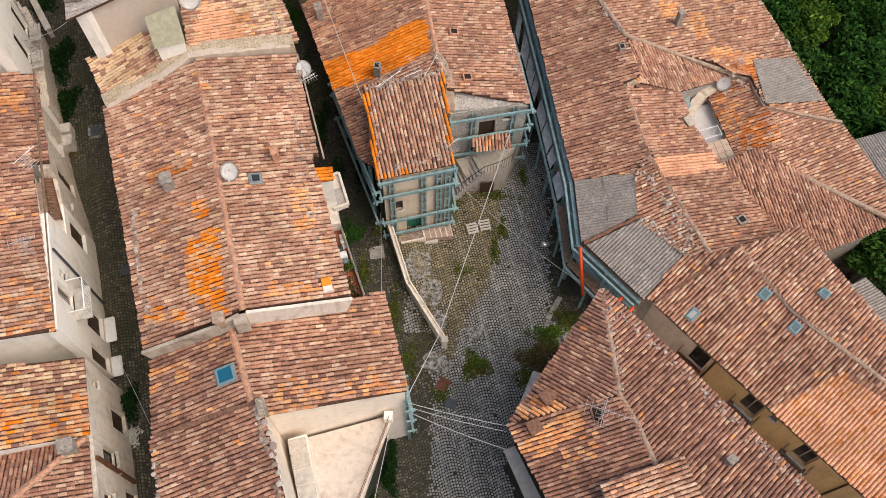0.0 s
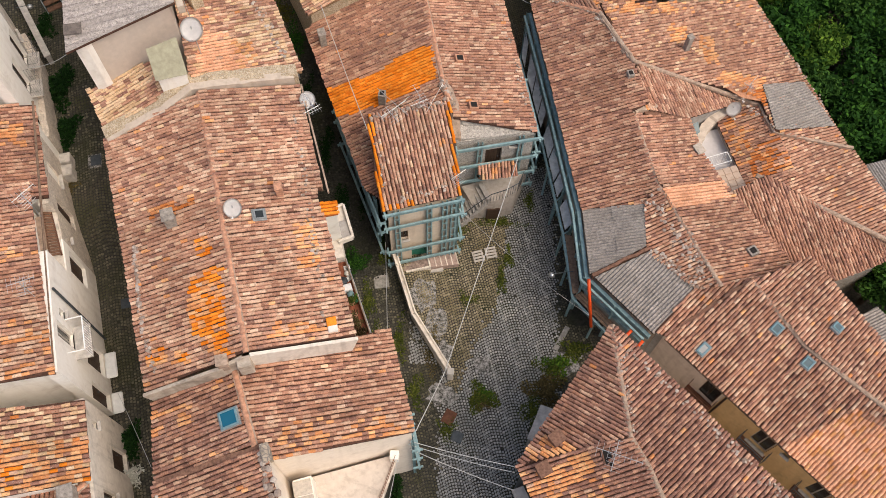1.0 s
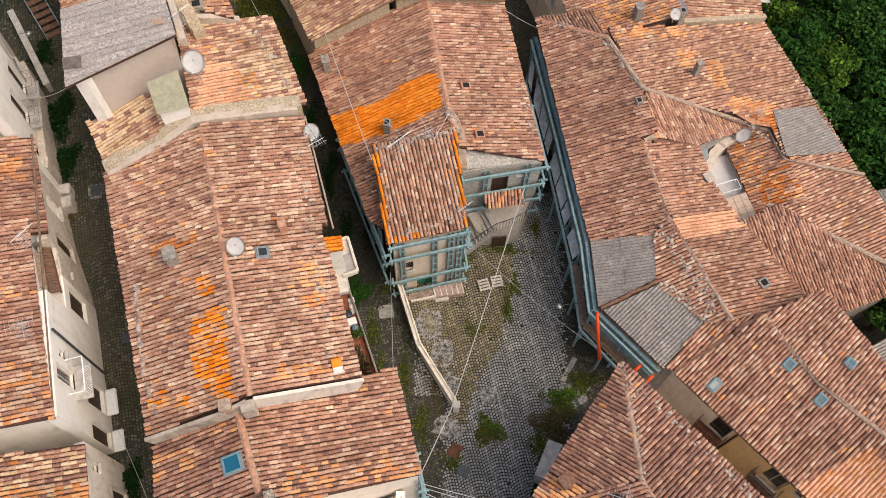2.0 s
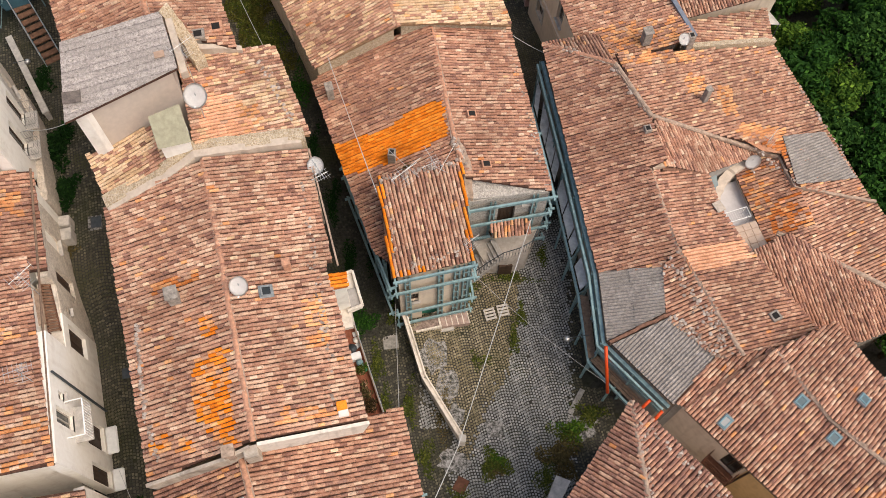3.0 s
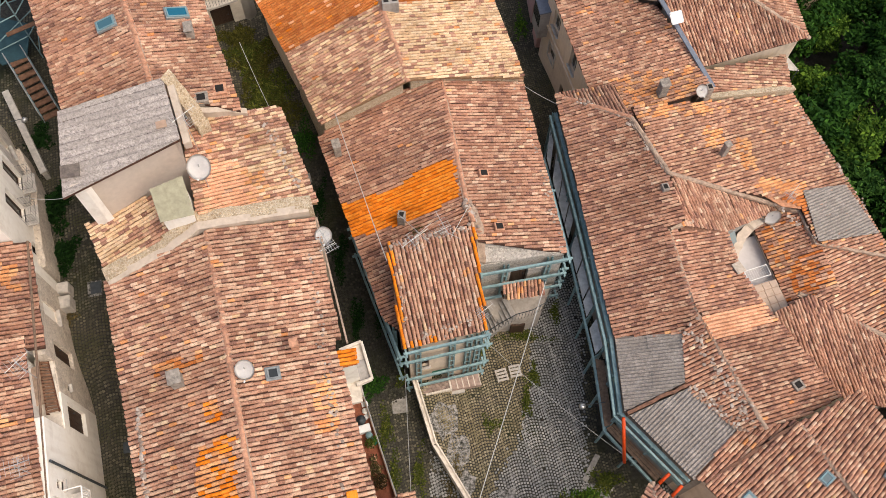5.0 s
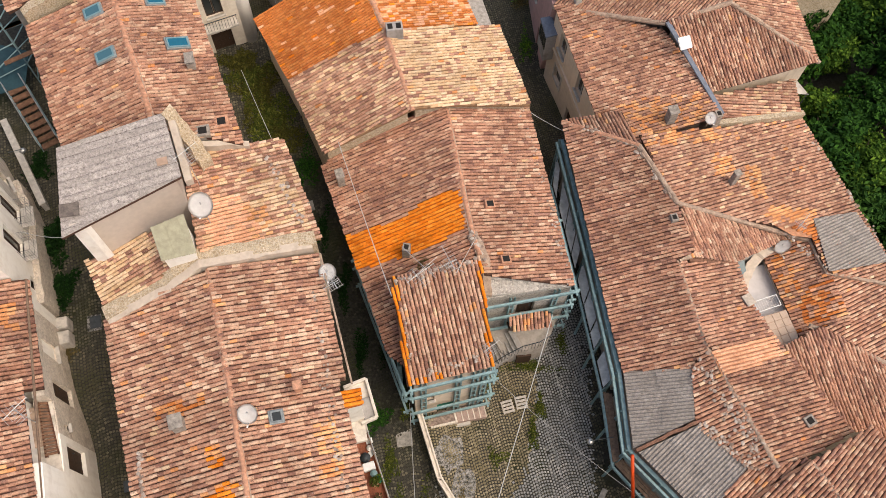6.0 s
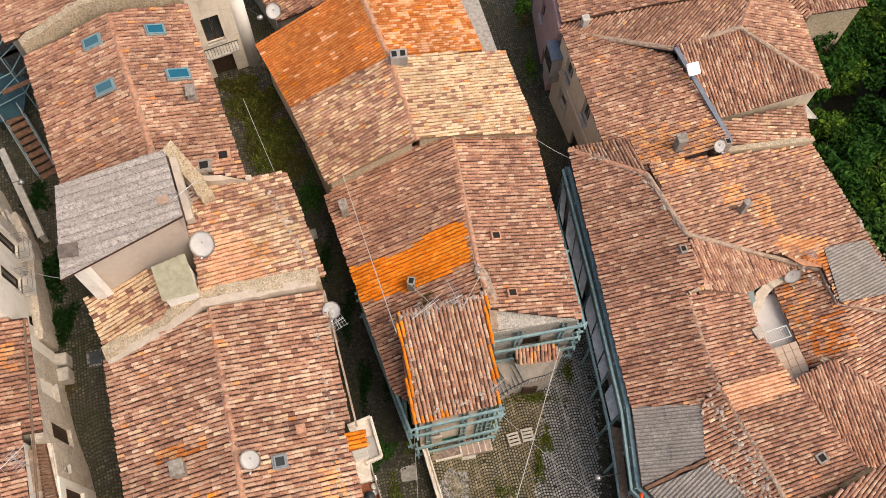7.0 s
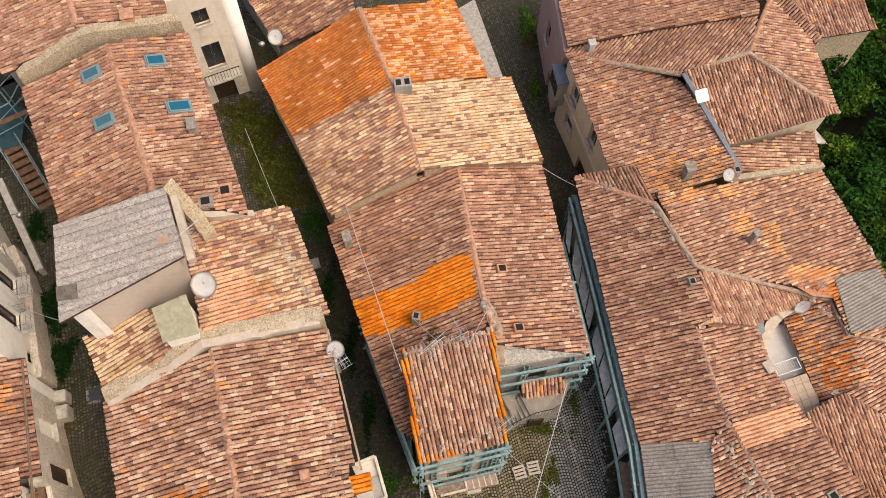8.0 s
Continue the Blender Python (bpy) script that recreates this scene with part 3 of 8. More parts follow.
def stones(house, slope, a, b, n, spread=0.12, size=(0.5, 1.3)):
    """Loose stones that weigh the tiles down along a line from a to b (x, y)."""
    for _ in range(n):
        f = RNG.random()
        x = a[0] + (b[0] - a[0]) * f + RNG.normal(0, spread)
        y = a[1] + (b[1] - a[1]) * f + RNG.normal(0, spread)
        ob = new("stone", STONE_MESH[int(RNG.integers(0, 6))])
        ob.parent = house
        ob.matrix_parent_inverse = rest(house)
        k = RNG.uniform(*size)
        p = slope.at(x, y, 0.1)
        ob.matrix_basis = Matrix.Translation(p) @ pose(0, 0, 0, 0, 0, RNG.uniform(0, 360)) @ Matrix.Diagonal((k, k, k, 1))


# ---- facades with real openings ----
def facade(house, a, b, z0, z1, mat, openings=(), thick=0.32, z1b=None, name="wall"):
    """A wall from a to b (x, y) with its outer face on the right of the way. openings: (u0, u1, low z, high z, kind)."""
    a, b = Vector(a), Vector(b)
    z1b = z1 if z1b is None else z1b
    length = (b - a).length
    d = (b - a) / length
    out = Vector((d.y, -d.x))
    us = sorted({0.0, length, *[o[0] for o in openings], *[o[1] for o in openings]})
    zs = sorted({z0, *[o[2] for o in openings], *[o[3] for o in openings]})

    def pt(u, z, depth=0.0):
        q = a + d * u - out * depth
        return (q.x, q.y, z)

    def top(u):
        return z1 + (z1b - z1) * u / length
    bm = bmesh.new()
    zs.append(None)
    verts = {}

    def vert(i, j, depth):
        if (i, j, depth) not in verts:
            z = zs[j] if zs[j] is not None else top(us[i])
            verts[i, j, depth] = bm.verts.new(pt(us[i], z, thick * depth))
        return verts[i, j, depth]

    def solid(i, j):
        if not (0 <= i < len(us) - 1 and 0 <= j < len(zs) - 1):
            return False
        if zs[j + 1] is None:
            return True
        um, zm = (us[i] + us[i + 1]) / 2, (zs[j] + zs[j + 1]) / 2
        return not any(o[0] < um < o[1] and o[2] < zm < o[3] for o in openings)
    for i in range(len(us) - 1):
        for j in range(len(zs) - 1):
            if not solid(i, j):
                continue
            k = [(i, j), (i + 1, j), (i + 1, j + 1), (i, j + 1)]
            bm.faces.new([vert(p, q, 0) for p, q in k])
            bm.faces.new([vert(p, q, 1) for p, q in k[::-1]])
            for e, (ni, nj) in enumerate(((i, j - 1), (i + 1, j), (i, j + 1), (i - 1, j))):
                if not solid(ni, nj):
                    (p, q), (r, t) = k[e], k[(e + 1) % 4]
                    bm.faces.new((vert(p, q, 0), vert(p, q, 1), vert(r, t, 1), vert(r, t, 0)))
    bmesh.ops.recalc_face_normals(bm, faces=bm.faces[:])
    wall = part(name, bm, mat, house)
    R = Matrix((Vector((d.x, d.y, 0)), Vector((-out.x, -out.y, 0)), Vector((0, 0, 1)))).transposed()
    for (u0, u1, lo, hi, kind) in openings:
        c = Vector(pt((u0 + u1) / 2, (lo + hi) / 2, 0.2))
        w, h = u1 - u0, hi - lo
        part("opening_back", box(Vector(pt((u0 + u1) / 2, (lo + hi) / 2, thick + 0.01)), (w + 0.1, 0.02, h + 0.1), R), DARK, house)
        if kind in ("window", "bare"):
            fr = bmesh.new()
            for dx, dz, sx, sz in ((-w / 2 + 0.03, 0, 0.06, h), (w / 2 - 0.03, 0, 0.06, h), (0, h / 2 - 0.03, w - 0.1, 0.06), (0, -h / 2 + 0.03, w - 0.1, 0.06), (0, 0, 0.05, h - 0.1)):
                box_bm(fr, c + R @ Vector((dx, 0, dz)), (sx, 0.06, sz), R)
            win = part("window", fr, DARK_WOOD if kind == "bare" else PALE_WOOD, house, "small casement window")
            for sx in (-1, 1):
                part("pane", box(c + R @ Vector((sx * w / 4, 0.01, 0)), (w / 2 - 0.1, 0.012, h - 0.14), R), WINDOW_GLASS, win)
            part("sill", box(Vector(pt((u0 + u1) / 2, lo - 0.03, -0.04)), (w + 0.14, 0.2, 0.06), R, 0.01), CONCRETE, win, "stone sill")
        elif kind == "framed":
            fr = bmesh.new()
            for dx, dz, sx, sz in ((-w / 2 - 0.07, 0, 0.14, h + 0.28), (w / 2 + 0.07, 0, 0.14, h + 0.28), (0, h / 2 + 0.07, w, 0.14), (0, -h / 2 - 0.07, w, 0.14)):
                box_bm(fr, Vector(pt((u0 + u1) / 2, (lo + hi) / 2, -0.02)) + R @ Vector((dx, 0, dz)), (sx, 0.06, sz), R, 0.008)
            win = part("window", fr, CONCRETE, house, "window with pale stone surround")
            part("pane", box(c, (w, 0.02, h), R), WINDOW_GLASS, win)
        elif kind in ("door", "green"):
            n = max(2, round(w / 0.18))
            paint = GREEN_PAINT if kind == "green" else DARK_WOOD
            dr = part("door", box(c + R @ Vector((0, 0.03, 0)), (w, 0.04, h), R), paint, house, "green painted plank door" if kind == "green" else "dark plank door")
            for i in range(n):
                part("plank", box(c + R @ Vector((-w / 2 + w * (i + 0.5) / n, -0.01 - 0.008 * (i % 2), 0)), (w / n - 0.012, 0.03, h - 0.02), R, 0.004), paint, dr)
            part("door_handle", rod(c + R @ Vector((w * 0.3, -0.04, 0)), c + R @ Vector((w * 0.3, -0.12, 0)), 0.025), DARK_STEEL, dr)
    return wall, R, out


# weights: terracotta, brown, pale, rose, new orange, salmon, rust, peach, pale rose
W_OLD = (6, 1.6, 0.05, 2.8, 0, 0, 0, 0.12, 0.7)
W_PALE = (1.0, 1.0, 6, 1.5, 0, 0, 0)
W_BROWN = (6, 2.2, 0.0, 1.6, 0, 0, 0, 0.05, 0.3)
W_TOWER = (3, 2.2, 0.1, 4.0, 0, 0, 0, 0.2, 1.4)

# House with a long ridge between the lower street and the alley
house_a = thing("house", (-10, 15, 5), "long plastered house under an old terracotta roof with orange repairs", "house")
ra = Roofer(house_a)
A1, A2, A3, A4 = (-15.95, 19.2, 10.5), (-11.75, 21.15, 11.55), (-8.0, 9.15, 11.5), (-11.9, 7.62, 10.5)
PATCH_A = [([(-10.64, 12.22), (-9.69, 12.92), (-9.18, 12.85), (-8.83, 10.93), (-8.52, 9.95), (-9.32, 9.91), (-10.04, 9.95)], 4, 0.5), ([(-9.83, 9.96), (-8.53, 10.01), (-8.2, 8.99), (-8.89, 8.85)], 4, 0.45), ([(-10.57, 14.0), (-9.92, 14.25), (-9.75, 13.39), (-10.31, 13.18)], 4, 0.5), ([(-11.84, 9.26), (-11.2, 9.46), (-11.04, 8.87), (-11.7, 8.71)], 4, 0.5), ([(-10.83, 9.2), (-10.31, 9.33), (-10.17, 8.8), (-10.71, 8.71)], 4, 0.4), ([(-12.9, 15.6), (-11, 16.2), (-10.9, 15.6), (-12.8, 15)], 6, 0.35)]
PATCH_A = [(poly, 7, 0.8) for poly, kind, share in PATCH_A] + PATCH_A
s = ra.slope([A1, A2, A3, A4], (1, 2), weights=(4.2, 1.3, 0.2, 4.0, 0, 0, 0, 0.3, 1.6), patches=PATCH_A)
body(house_a, s, CREAM_PLASTER, 3.8, 0.3)
A5, A6 = (-7.55, 22.5, 10.6), (-3.92, 10.4, 10.2)
PLANE_A = Slope([A2, A5, A6, A3], (0, 3))
NOTCH_A = [(x, y, PLANE_A.z(x, y)) for x, y in ((-5.92, 17.08), (-6.2, 16.98), (-5.86, 15.9), (-5.72, 15.74))]
s = ra.slope([A2, A5, *NOTCH_A, A6, A3], (0, 7), weights=(3.8, 1.1, 0.2, 4.6, 0, 0, 0, 0.1, 2.2), patches=[([(-7.1, 15.2), (-6.4, 15.4), (-5.9, 13.2), (-6.6, 13)], 7, 0.6), ([(-7.6, 10.2), (-5, 10.9), (-5, 10.4), (-7.6, 9.6)], 7, 0.4)])
body(house_a, PLANE_A, SHADE_STONE, 0.0, 0.45)
ra.finish((-8.2, 12.0))
ridge(house_a, [A2, A3], 0.105)
coping(house_a, [(-15.9, 19.35, 10.75), (-13.6, 20.7, 11.2), (-12.2, 21.65, 11.7), (-11.2, 21.85, 11.7), (-7.6, 23.1, 10.95)], 0.62, 1.2, TAN_PEBBLE)
coping(house_a, [(-15.75, 19.05, 10.72), (-13.4, 20.35, 11.25), (-12.1, 21.3, 11.72), (-11.2, 21.5, 11.78), (-9.6, 22.1, 11.4), (-7.75, 22.75, 10.95)], 0.34, 0.9, LIME_BAND, "flashing", 0.35)
for a, b, m in (((-11.9, 7.5, 10.5), (-9.0, 8.45, 11.25), OLD_PLASTER), ((-9.0, 8.45, 11.25), (-8.0, 8.95, 11.52), OLD_PLASTER), ((-8.0, 8.95, 11.52), (-3.95, 10.25, 10.22), STAINED_WHITE)):
    part("verge", beam(Vector(a) - Vector((0, 0, 0.55)), Vector(b) - Vector((0, 0, 0.55)), 0.14, 1.2), m, house_a)
part("verge_block", box((-8.05, 8.72, 11.0), (0.55, 0.45, 1.0), Matrix.Rotation(radians(18), 3, 'Z'), 0.03), OLD_PLASTER, house_a, "rough mortar block")
part("edge_board", beam((-7.4, 22.5, 10.55), (-5.6, 16.9, 10.42), 0.08, 0.12, 0.01), MORTAR, house_a)

# House in front of it, with a white gable over a terrace
house_b = thing("house", (-6, 7, 4), "white rendered house with a low terracotta roof and a terrace", "house")
rb = Roofer(house_b)
s = rb.slope([(-11.85, 7.35, 9.7), (-8.6, 8.7, 10.5), (-7.4, 5.7, 10.5), (-11.2, 4.2, 9.7)], (1, 2), weights=(3, 5, 0, 1.5, 0, 0, 0, 0.25), patches=[([(-11.8, 7), (-10, 7.6), (-9.8, 6.6), (-11.6, 6)], 7, 0.3)])
body(house_b, s, WARM_WHITE, 3.6, 0.3)
s = rb.slope([(-8.6, 8.7, 10.5), (-2.68, 11.45, 8.35), (-1.35, 6.97, 8.35), (-6.8, 5.2, 10.1), (-7.4, 5.7, 10.5)], (1, 2), weights=W_OLD, patches=[([(-7.2, 6.6), (-5, 7.2), (-2, 7.4), (-1.5, 6.9), (-7, 5)], 7, 0.45)])
body(house_b, s, WARM_WHITE, -0.6, 0.08)
s = rb.slope([(-11.3, 4.15, 9.65), (-6.94, 5.6, 10.75), (-4.4, -1.1, 10.75), (-9.0, -2.4, 9.65)], (1, 2), weights=(4, 4, 0, 2, 0, 0, 0, 0.1, 0.3))
body(house_b, s, WARM_WHITE, 3.4, 0.12)
rb.finish((-4, 9.5))
coping(house_b, [(-11.25, 4.22, 9.78), (-9.2, 4.92, 10.26), (-7.0, 5.66, 10.74)], 0.2, 0.5, BROWN_CLAY, "step_bedding", 0.4)
facade(house_b, (-4.3, -1.2), (-6.86, 5.45), 3.4, 10.62, WARM_WHITE, (), 0.2)
ridge(house_b, [(-8.6, 8.7, 10.55), (-7.4, 5.7, 10.55)], 0.11)

# Propped tower house at the tip of the block
house_t = thing("house", (-2, 20.5, 0), "narrow propped house, single-pitch roof edged in new orange tiles", "house")
rt = Roofer(house_t)
TW = [(-3.52, 17.85, 7.0), (0.3, 18.95, 7.0), (-0.46, 23.68, 8.25), (-4.47, 22.45, 8.25)]
s = rt.slope(TW, (0, 1), weights=W_TOWER, patches=[([(-3.7, 17.7), (-3.3, 17.8), (-4.25, 22.6), (-4.6, 22.5)], 4, 1.0), ([(0.1, 18.7), (0.5, 18.9), (-0.3, 23.8), (-0.65, 23.6)], 4, 1.0),
                                                    ([(-3.6, 17.7), (-1.8, 18.2), (-2.0, 18.7), (-3.6, 18.3)], 4, 0.45)])
body(house_t, s, CREAM_PLASTER, -0.4, 0.55)
rt.finish((-1.8, 20))
part("side_wall", prism_bm(bmesh.new(), [(-4.3, 21.5, 5.9), (-3.5, 18.25, 5.7), (-3.0, 18.4, 5.7), (-3.8, 21.6, 5.9)], -0.3), SHADE_STONE, house_t, "dark rubble side wall")

# Long house behind the tower
house_c = thing("house", (-2, 28, 0), "old stone house with broad terracotta roof and bright orange repair", "house")
rc = Roofer(house_c)
T1, T2, T3, T4 = (-8.52, 29.38, 6.1), (-2.44, 32.68, 7.4), (-0.83, 25.2, 7.4), (-4.45, 19.5, 6.05)
OR_T = [(-6.95, 25.45), (-6.0, 23.75), (-4.2, 24.2), (-2.7, 24.75), (-0.9, 25.6), (-1.35, 27.6), (-2.6, 27.4), (-4.0, 26.3)]
s = rc.slope([T1, T2, T3, (-0.6, 24.2, 7.4), (-3.3, 21.2, 6.6), (-3.6, 18.9, 6.1), T4], (0, 6), weights=W_BROWN, patches=[(OR_T, 4, 1.0)])
S_T = s
body(house_c, s, SHADE_STONE, -0.5, 0.45)
s = rc.slope([T2, (1.72, 34.2, 6.1), (4.12, 23.35, 6.1), (-0.2, 23.25, 6.95), T3], (1, 2), weights=W_OLD)
body(house_c, s, STONE, -1.2, 0.3)
part("patch_bed", prism_bm(bmesh.new(), [tuple(S_T.at(x, y, 0.012)) for x, y in OR_T], thick=0.05), NEW_DECK, house_c, "new orange channel tiles")
rc.finish((0, 26.5))
ridge(house_c, [T2, T3, (-0.5, 24.2, 7.45)], 0.11)

# Pale-roofed house and its newer orange half
house_d = thing("house", (-5, 35, 2), "stone house with a pale yellow and a new orange roof half", "house")
rd = Roofer(house_d)
C1, C2, C3, C4 = (-10.48, 33.66, 7.2), (-5.62, 36.0, 8.6), (-3.97, 31.34, 8.4), (-8.23, 29.4, 7.2)
s = rd.slope([C1, C2, C3, C4], (0, 3), weights=(2.5, 1.0, 2.2, 4, 0, 0, 0, 0.3), deck_mat=PALE_DECK)
body(house_d, s, TAN_PEBBLE, 0.5, 0.2)
s = rd.slope([C2, (0.24, 37.9, 6.9), (2.0, 32.9, 6.9), (-2.2, 31.95, 8.0), C3], (1, 2), weights=(0.3, 0.7, 8, 1, 0, 0, 0, 0.2), deck_mat=PALE_DECK)
body(house_d, s, TAN_PEBBLE, -1.0, 0.2)
s = rd.slope([(-12.7, 37.4, 7.3), (-7.62, 40.42, 8.8), C2, C1], (0, 3), weights=(0, 0, 0, 0, 0.15, 0.2, 6), deck_mat=NEW_DECK, regular=True)
body(house_d, s, CREAM_PLASTER, 2.0, 0.25)
s = rd.slope([(-7.62, 40.42, 8.8), (-2.87, 42.7, 7.0), (-0.88, 37.84, 7.0), C2], (1, 2), weights=(0, 0, 0, 0, 0.2, 1.5, 3, 2), deck_mat=NEW_DECK, regular=True)
body(house_d, s, CREAM_PLASTER, -1.0, 0.25)
rd.finish((-4, 33.5))
ridge(house_d, [(-7.62, 40.42, 8.85), C2, C3], 0.12)
LEAN_GREY = simple("rough_grey_cement", (0.36, 0.325, 0.29), 0.95, 0.0, 0.35, 6.0)
part("side_roof", prism_bm(bmesh.new(), [(-2.9, 42.9, 5.7), (-1.6, 44.1, 5.5), (0.05, 38.9, 5.5), (-0.88, 37.7, 5.7)], thick=1.5), LEAN_GREY, house_d, "flat grey lean-to roof")

house_e = thing("house", (-11, 42, 4), "old house under a dark brown tiled roof", "house")
re_ = Roofer(house_e)
s = re_.slope([(-12.0, 39.7, 6.2), (-8.0, 41.3, 7.2), (-9.2, 46.5, 7.2), (-15.5, 45, 6.2)], (0, 3), weights=(3, 4, 0.8, 1, 0, 0, 0))
body(house_e, s, STONE, 2.0)
re_.finish((-10, 41), 120)

# House with roof windows, uphill
house_f = thing("house", (-16.5, 31, 6), "tall house with four blue roof windows in its terracotta roof", "house")
rf = Roofer(house_f)
D1, D2, D3, D4 = (-21.7, 32.7, 12.0), (-18.0, 34.5, 12.9), (-14.6, 27.0, 12.9), (-18.25, 25.5, 12.0)
s = rf.slope([D1, D2, D3, D4], (1, 2), weights=W_OLD)
body(house_f, s, GREY_PLASTER, 5.5)
s = rf.slope([D2, (-15.07, 36.2, 11.8), (-11.1, 27.1, 11.5), D3], (0, 3), weights=W_OLD)
body(house_f, s, GREY_PLASTER, 2.5)
rf.finish((-14.5, 30))
ridge(house_f, [D2, D3], 0.12)
coping(house_f, [(-13.3, 26.72, 12.15), (-12.1, 26.95, 11.85), (-10.95, 27.25, 11.4)], 0.26, 1.0, LIME_BAND, "flashing", 0.4)
coping(house_f, [(-21.75, 32.95, 12.6), (-19.3, 34.7, 13.4), (-18.5, 35.0, 13.42), (-15.3, 36.5, 12.45)], 0.42, 1.5, TAN_PEBBLE)
house_g = thing("house", (-20, 38, 6), "neighbouring house with a terracotta saddle roof", "house")
rg = Roofer(house_g)
s = rg.slope([(-22.4, 32.95, 12.5), (-19.2, 34.75, 13.35), (-21.5, 40.5, 13.4), (-25.5, 39, 12.5)], (1, 2), weights=W_OLD)
body(house_g, s, GREY_PLASTER, 5)
s = rg.slope([(-19.2, 34.75, 13.35), (-15.8, 36.45, 12.4), (-17.8, 41.8, 12.4), (-21.5, 40.5, 13.4)], (0, 3), weights=W_OLD)
body(house_g, s, GREY_PLASTER, 3)
rg.finish((-18, 37), 120)
ridge(house_g, [(-19.4, 35.2, 13.4), (-21.5, 40.5, 13.4)])

# White house at the head of the grassy alley
house_h = thing("house", (-15, 39, 3.5), "white house front with stacked openings above a grassy alley", "house")
facade(house_h, (-16.3, 37.45), (-13.55, 38.8), 3.3, 12.2, CREAM_WHITE,
       [(1.08, 1.84, 10.0, 11.05, "bare"), (0.95, 1.9, 6.5, 8.45, "bare"), (0.82, 2.0, 3.45, 5.15, "door")], 0.5)
part("wall", prism_bm(bmesh.new(), [(-16.3, 37.9, 12.2), (-13.75, 39.15, 12.2), (-15.2, 42.5, 12.2), (-18, 41.5, 12.2)], 3.0), WHITE_PLASTER, house_h)
bm = rod(Vector((-13.75, 39.0, 3.0)), Vector((-13.75, 39.0, 12.2)), 0.42, seg=14)
part("corner", bm, WHITE_PLASTER, house_h, "rounded white corner", True)

# Annexe under fibre cement with its low tiled wings
BEIGE_PALE = plaster("pale_beige_plaster", (0.6, 0.51, 0.43), (0.54, 0.46, 0.39), (0.4, 0.33, 0.27), 0.3)
house_i = thing("house", (-14, 23.5, 6), "raised annexe with a grey corrugated roof between low tiled wings", "house")
ri = Roofer(house_i)
GRC = [(-17.75, 24.95, 14.3), (-13.75, 26.75, 14.5), (-12.6, 23.95, 14.2), (-16.8, 21.15, 14.1)]
RUSTY_GREY = simple("brown_grey_sheet", (0.16, 0.13, 0.11), 0.9, 0.0, 0.4, 6.0)
corrugated(house_i, GRC, (1, 2), PALE_FIBRE, 0.33, 0.012, (0.33, 1.5), 0.0, -0.016)
part("side_parapet", beam((-13.45, 26.55, 14.0), (-12.4, 23.95, 13.75), 0.3, 0.5, 0.02), LIME_BAND, house_i, "pale plastered edge wall")
part("repair_patch", box((-13.45, 24.55, 14.33), (0.42, 0.34, 0.03), Matrix.Rotation(radians(20), 3, 'Z')), TERRACE, house_i, "square of rosy tile")
part("dark_sheet", prism_bm(bmesh.new(), [(-17.15, 22.5, 14.24), (-16.4, 22.65, 14.26), (-16.25, 22.1, 14.25), (-17.0, 21.95, 14.22)], thick=0.03), RUSTY_GREY, house_i, "dark brown repair sheet")
part("corner_pilaster", prism_bm(bmesh.new(), [(-16.62, 21.62, 14.0), (-16.15, 21.72, 14.0), (-15.92, 21.86, 14.0), (-16.5, 22.1, 14.0)], 5.5), WHITE_PLASTER, house_i, "white limewashed corner")
g = [(p.x, p.y, 14.1) for p in shrink(GRC, 0.3)]
part("wall", prism_bm(bmesh.new(), g, 5.5), BEIGE_PALE, house_i)
s = ri.slope([(-17.2, 21.7, 10.55), (-14.4, 22.9, 11.3), (-12.3, 21.75, 11.65), (-15.85, 19.45, 10.6)], (0, 3), weights=W_PALE, deck_mat=PALE_DECK)
body(house_i, s, CREAM_PLASTER, 5.0)
s = ri.slope([(-13.7, 26.4, 11.7), (-9.6, 27.95, 10.8), (-7.4, 23.1, 10.75), (-12.2, 21.85, 11.75)], (1, 2), weights=(3.4, 1.6, 2.2, 3.0, 0.0, 0, 0, 0.2, 1.0), deck_mat=PALE_DECK, patches=[([(-10.9, 25.2), (-8.9, 25.6), (-8.4, 23.6), (-10.2, 23.2)], 2, 0.45), ([(-12.4, 24.6), (-10.9, 24.4), (-9.9, 22.4), (-12.2, 21.8)], 5, 0.9), ([(-10.9, 24.2), (-10.0, 24.0), (-9.6, 22.7), (-10.4, 22.5)], 7, 0.4)])
body(house_i, s, CREAM_PLASTER, 1.0)
ri.finish((-10, 24.5))

# Houses along the upper street
ROUGH_TAN = rubble("rough_flaking_wall", (0.78, 0.68, 0.57), (0.58, 0.49, 0.4), 3.0, (0.68, 0.59, 0.49))
house_j = thing("house", (-20, 14, 5), "tall whitewashed house along the street with a dark terracotta roof", "house")
rj = Roofer(house_j)
J1, J2 = (-19.2, 20.5, 11.4), (-15.35, 7.95, 11.4)
s = rj.slope([(-18.35, 16.3, 11.35), J2, (-22, 5.8, 13.1), (-24.8, 14.6, 13.0)], (0, 1), weights=W_OLD, patches=[([(-17.5, 10.5), (-15.2, 10.2), (-15.2, 7.8), (-18, 7.2)], 8, 0.5), ([(-17.5, 10.2), (-15.2, 9.0), (-15.2, 7.8), (-18, 7.2)], 7, 0.3)])
part("wall", prism_bm(bmesh.new(), [(-18.85, 15.9, 11.2), (-15.85, 8.2, 11.25), (-22, 6.2, 12.9), (-24.5, 14.5, 12.8)], 3.5), WHITE_PLASTER, house_j)
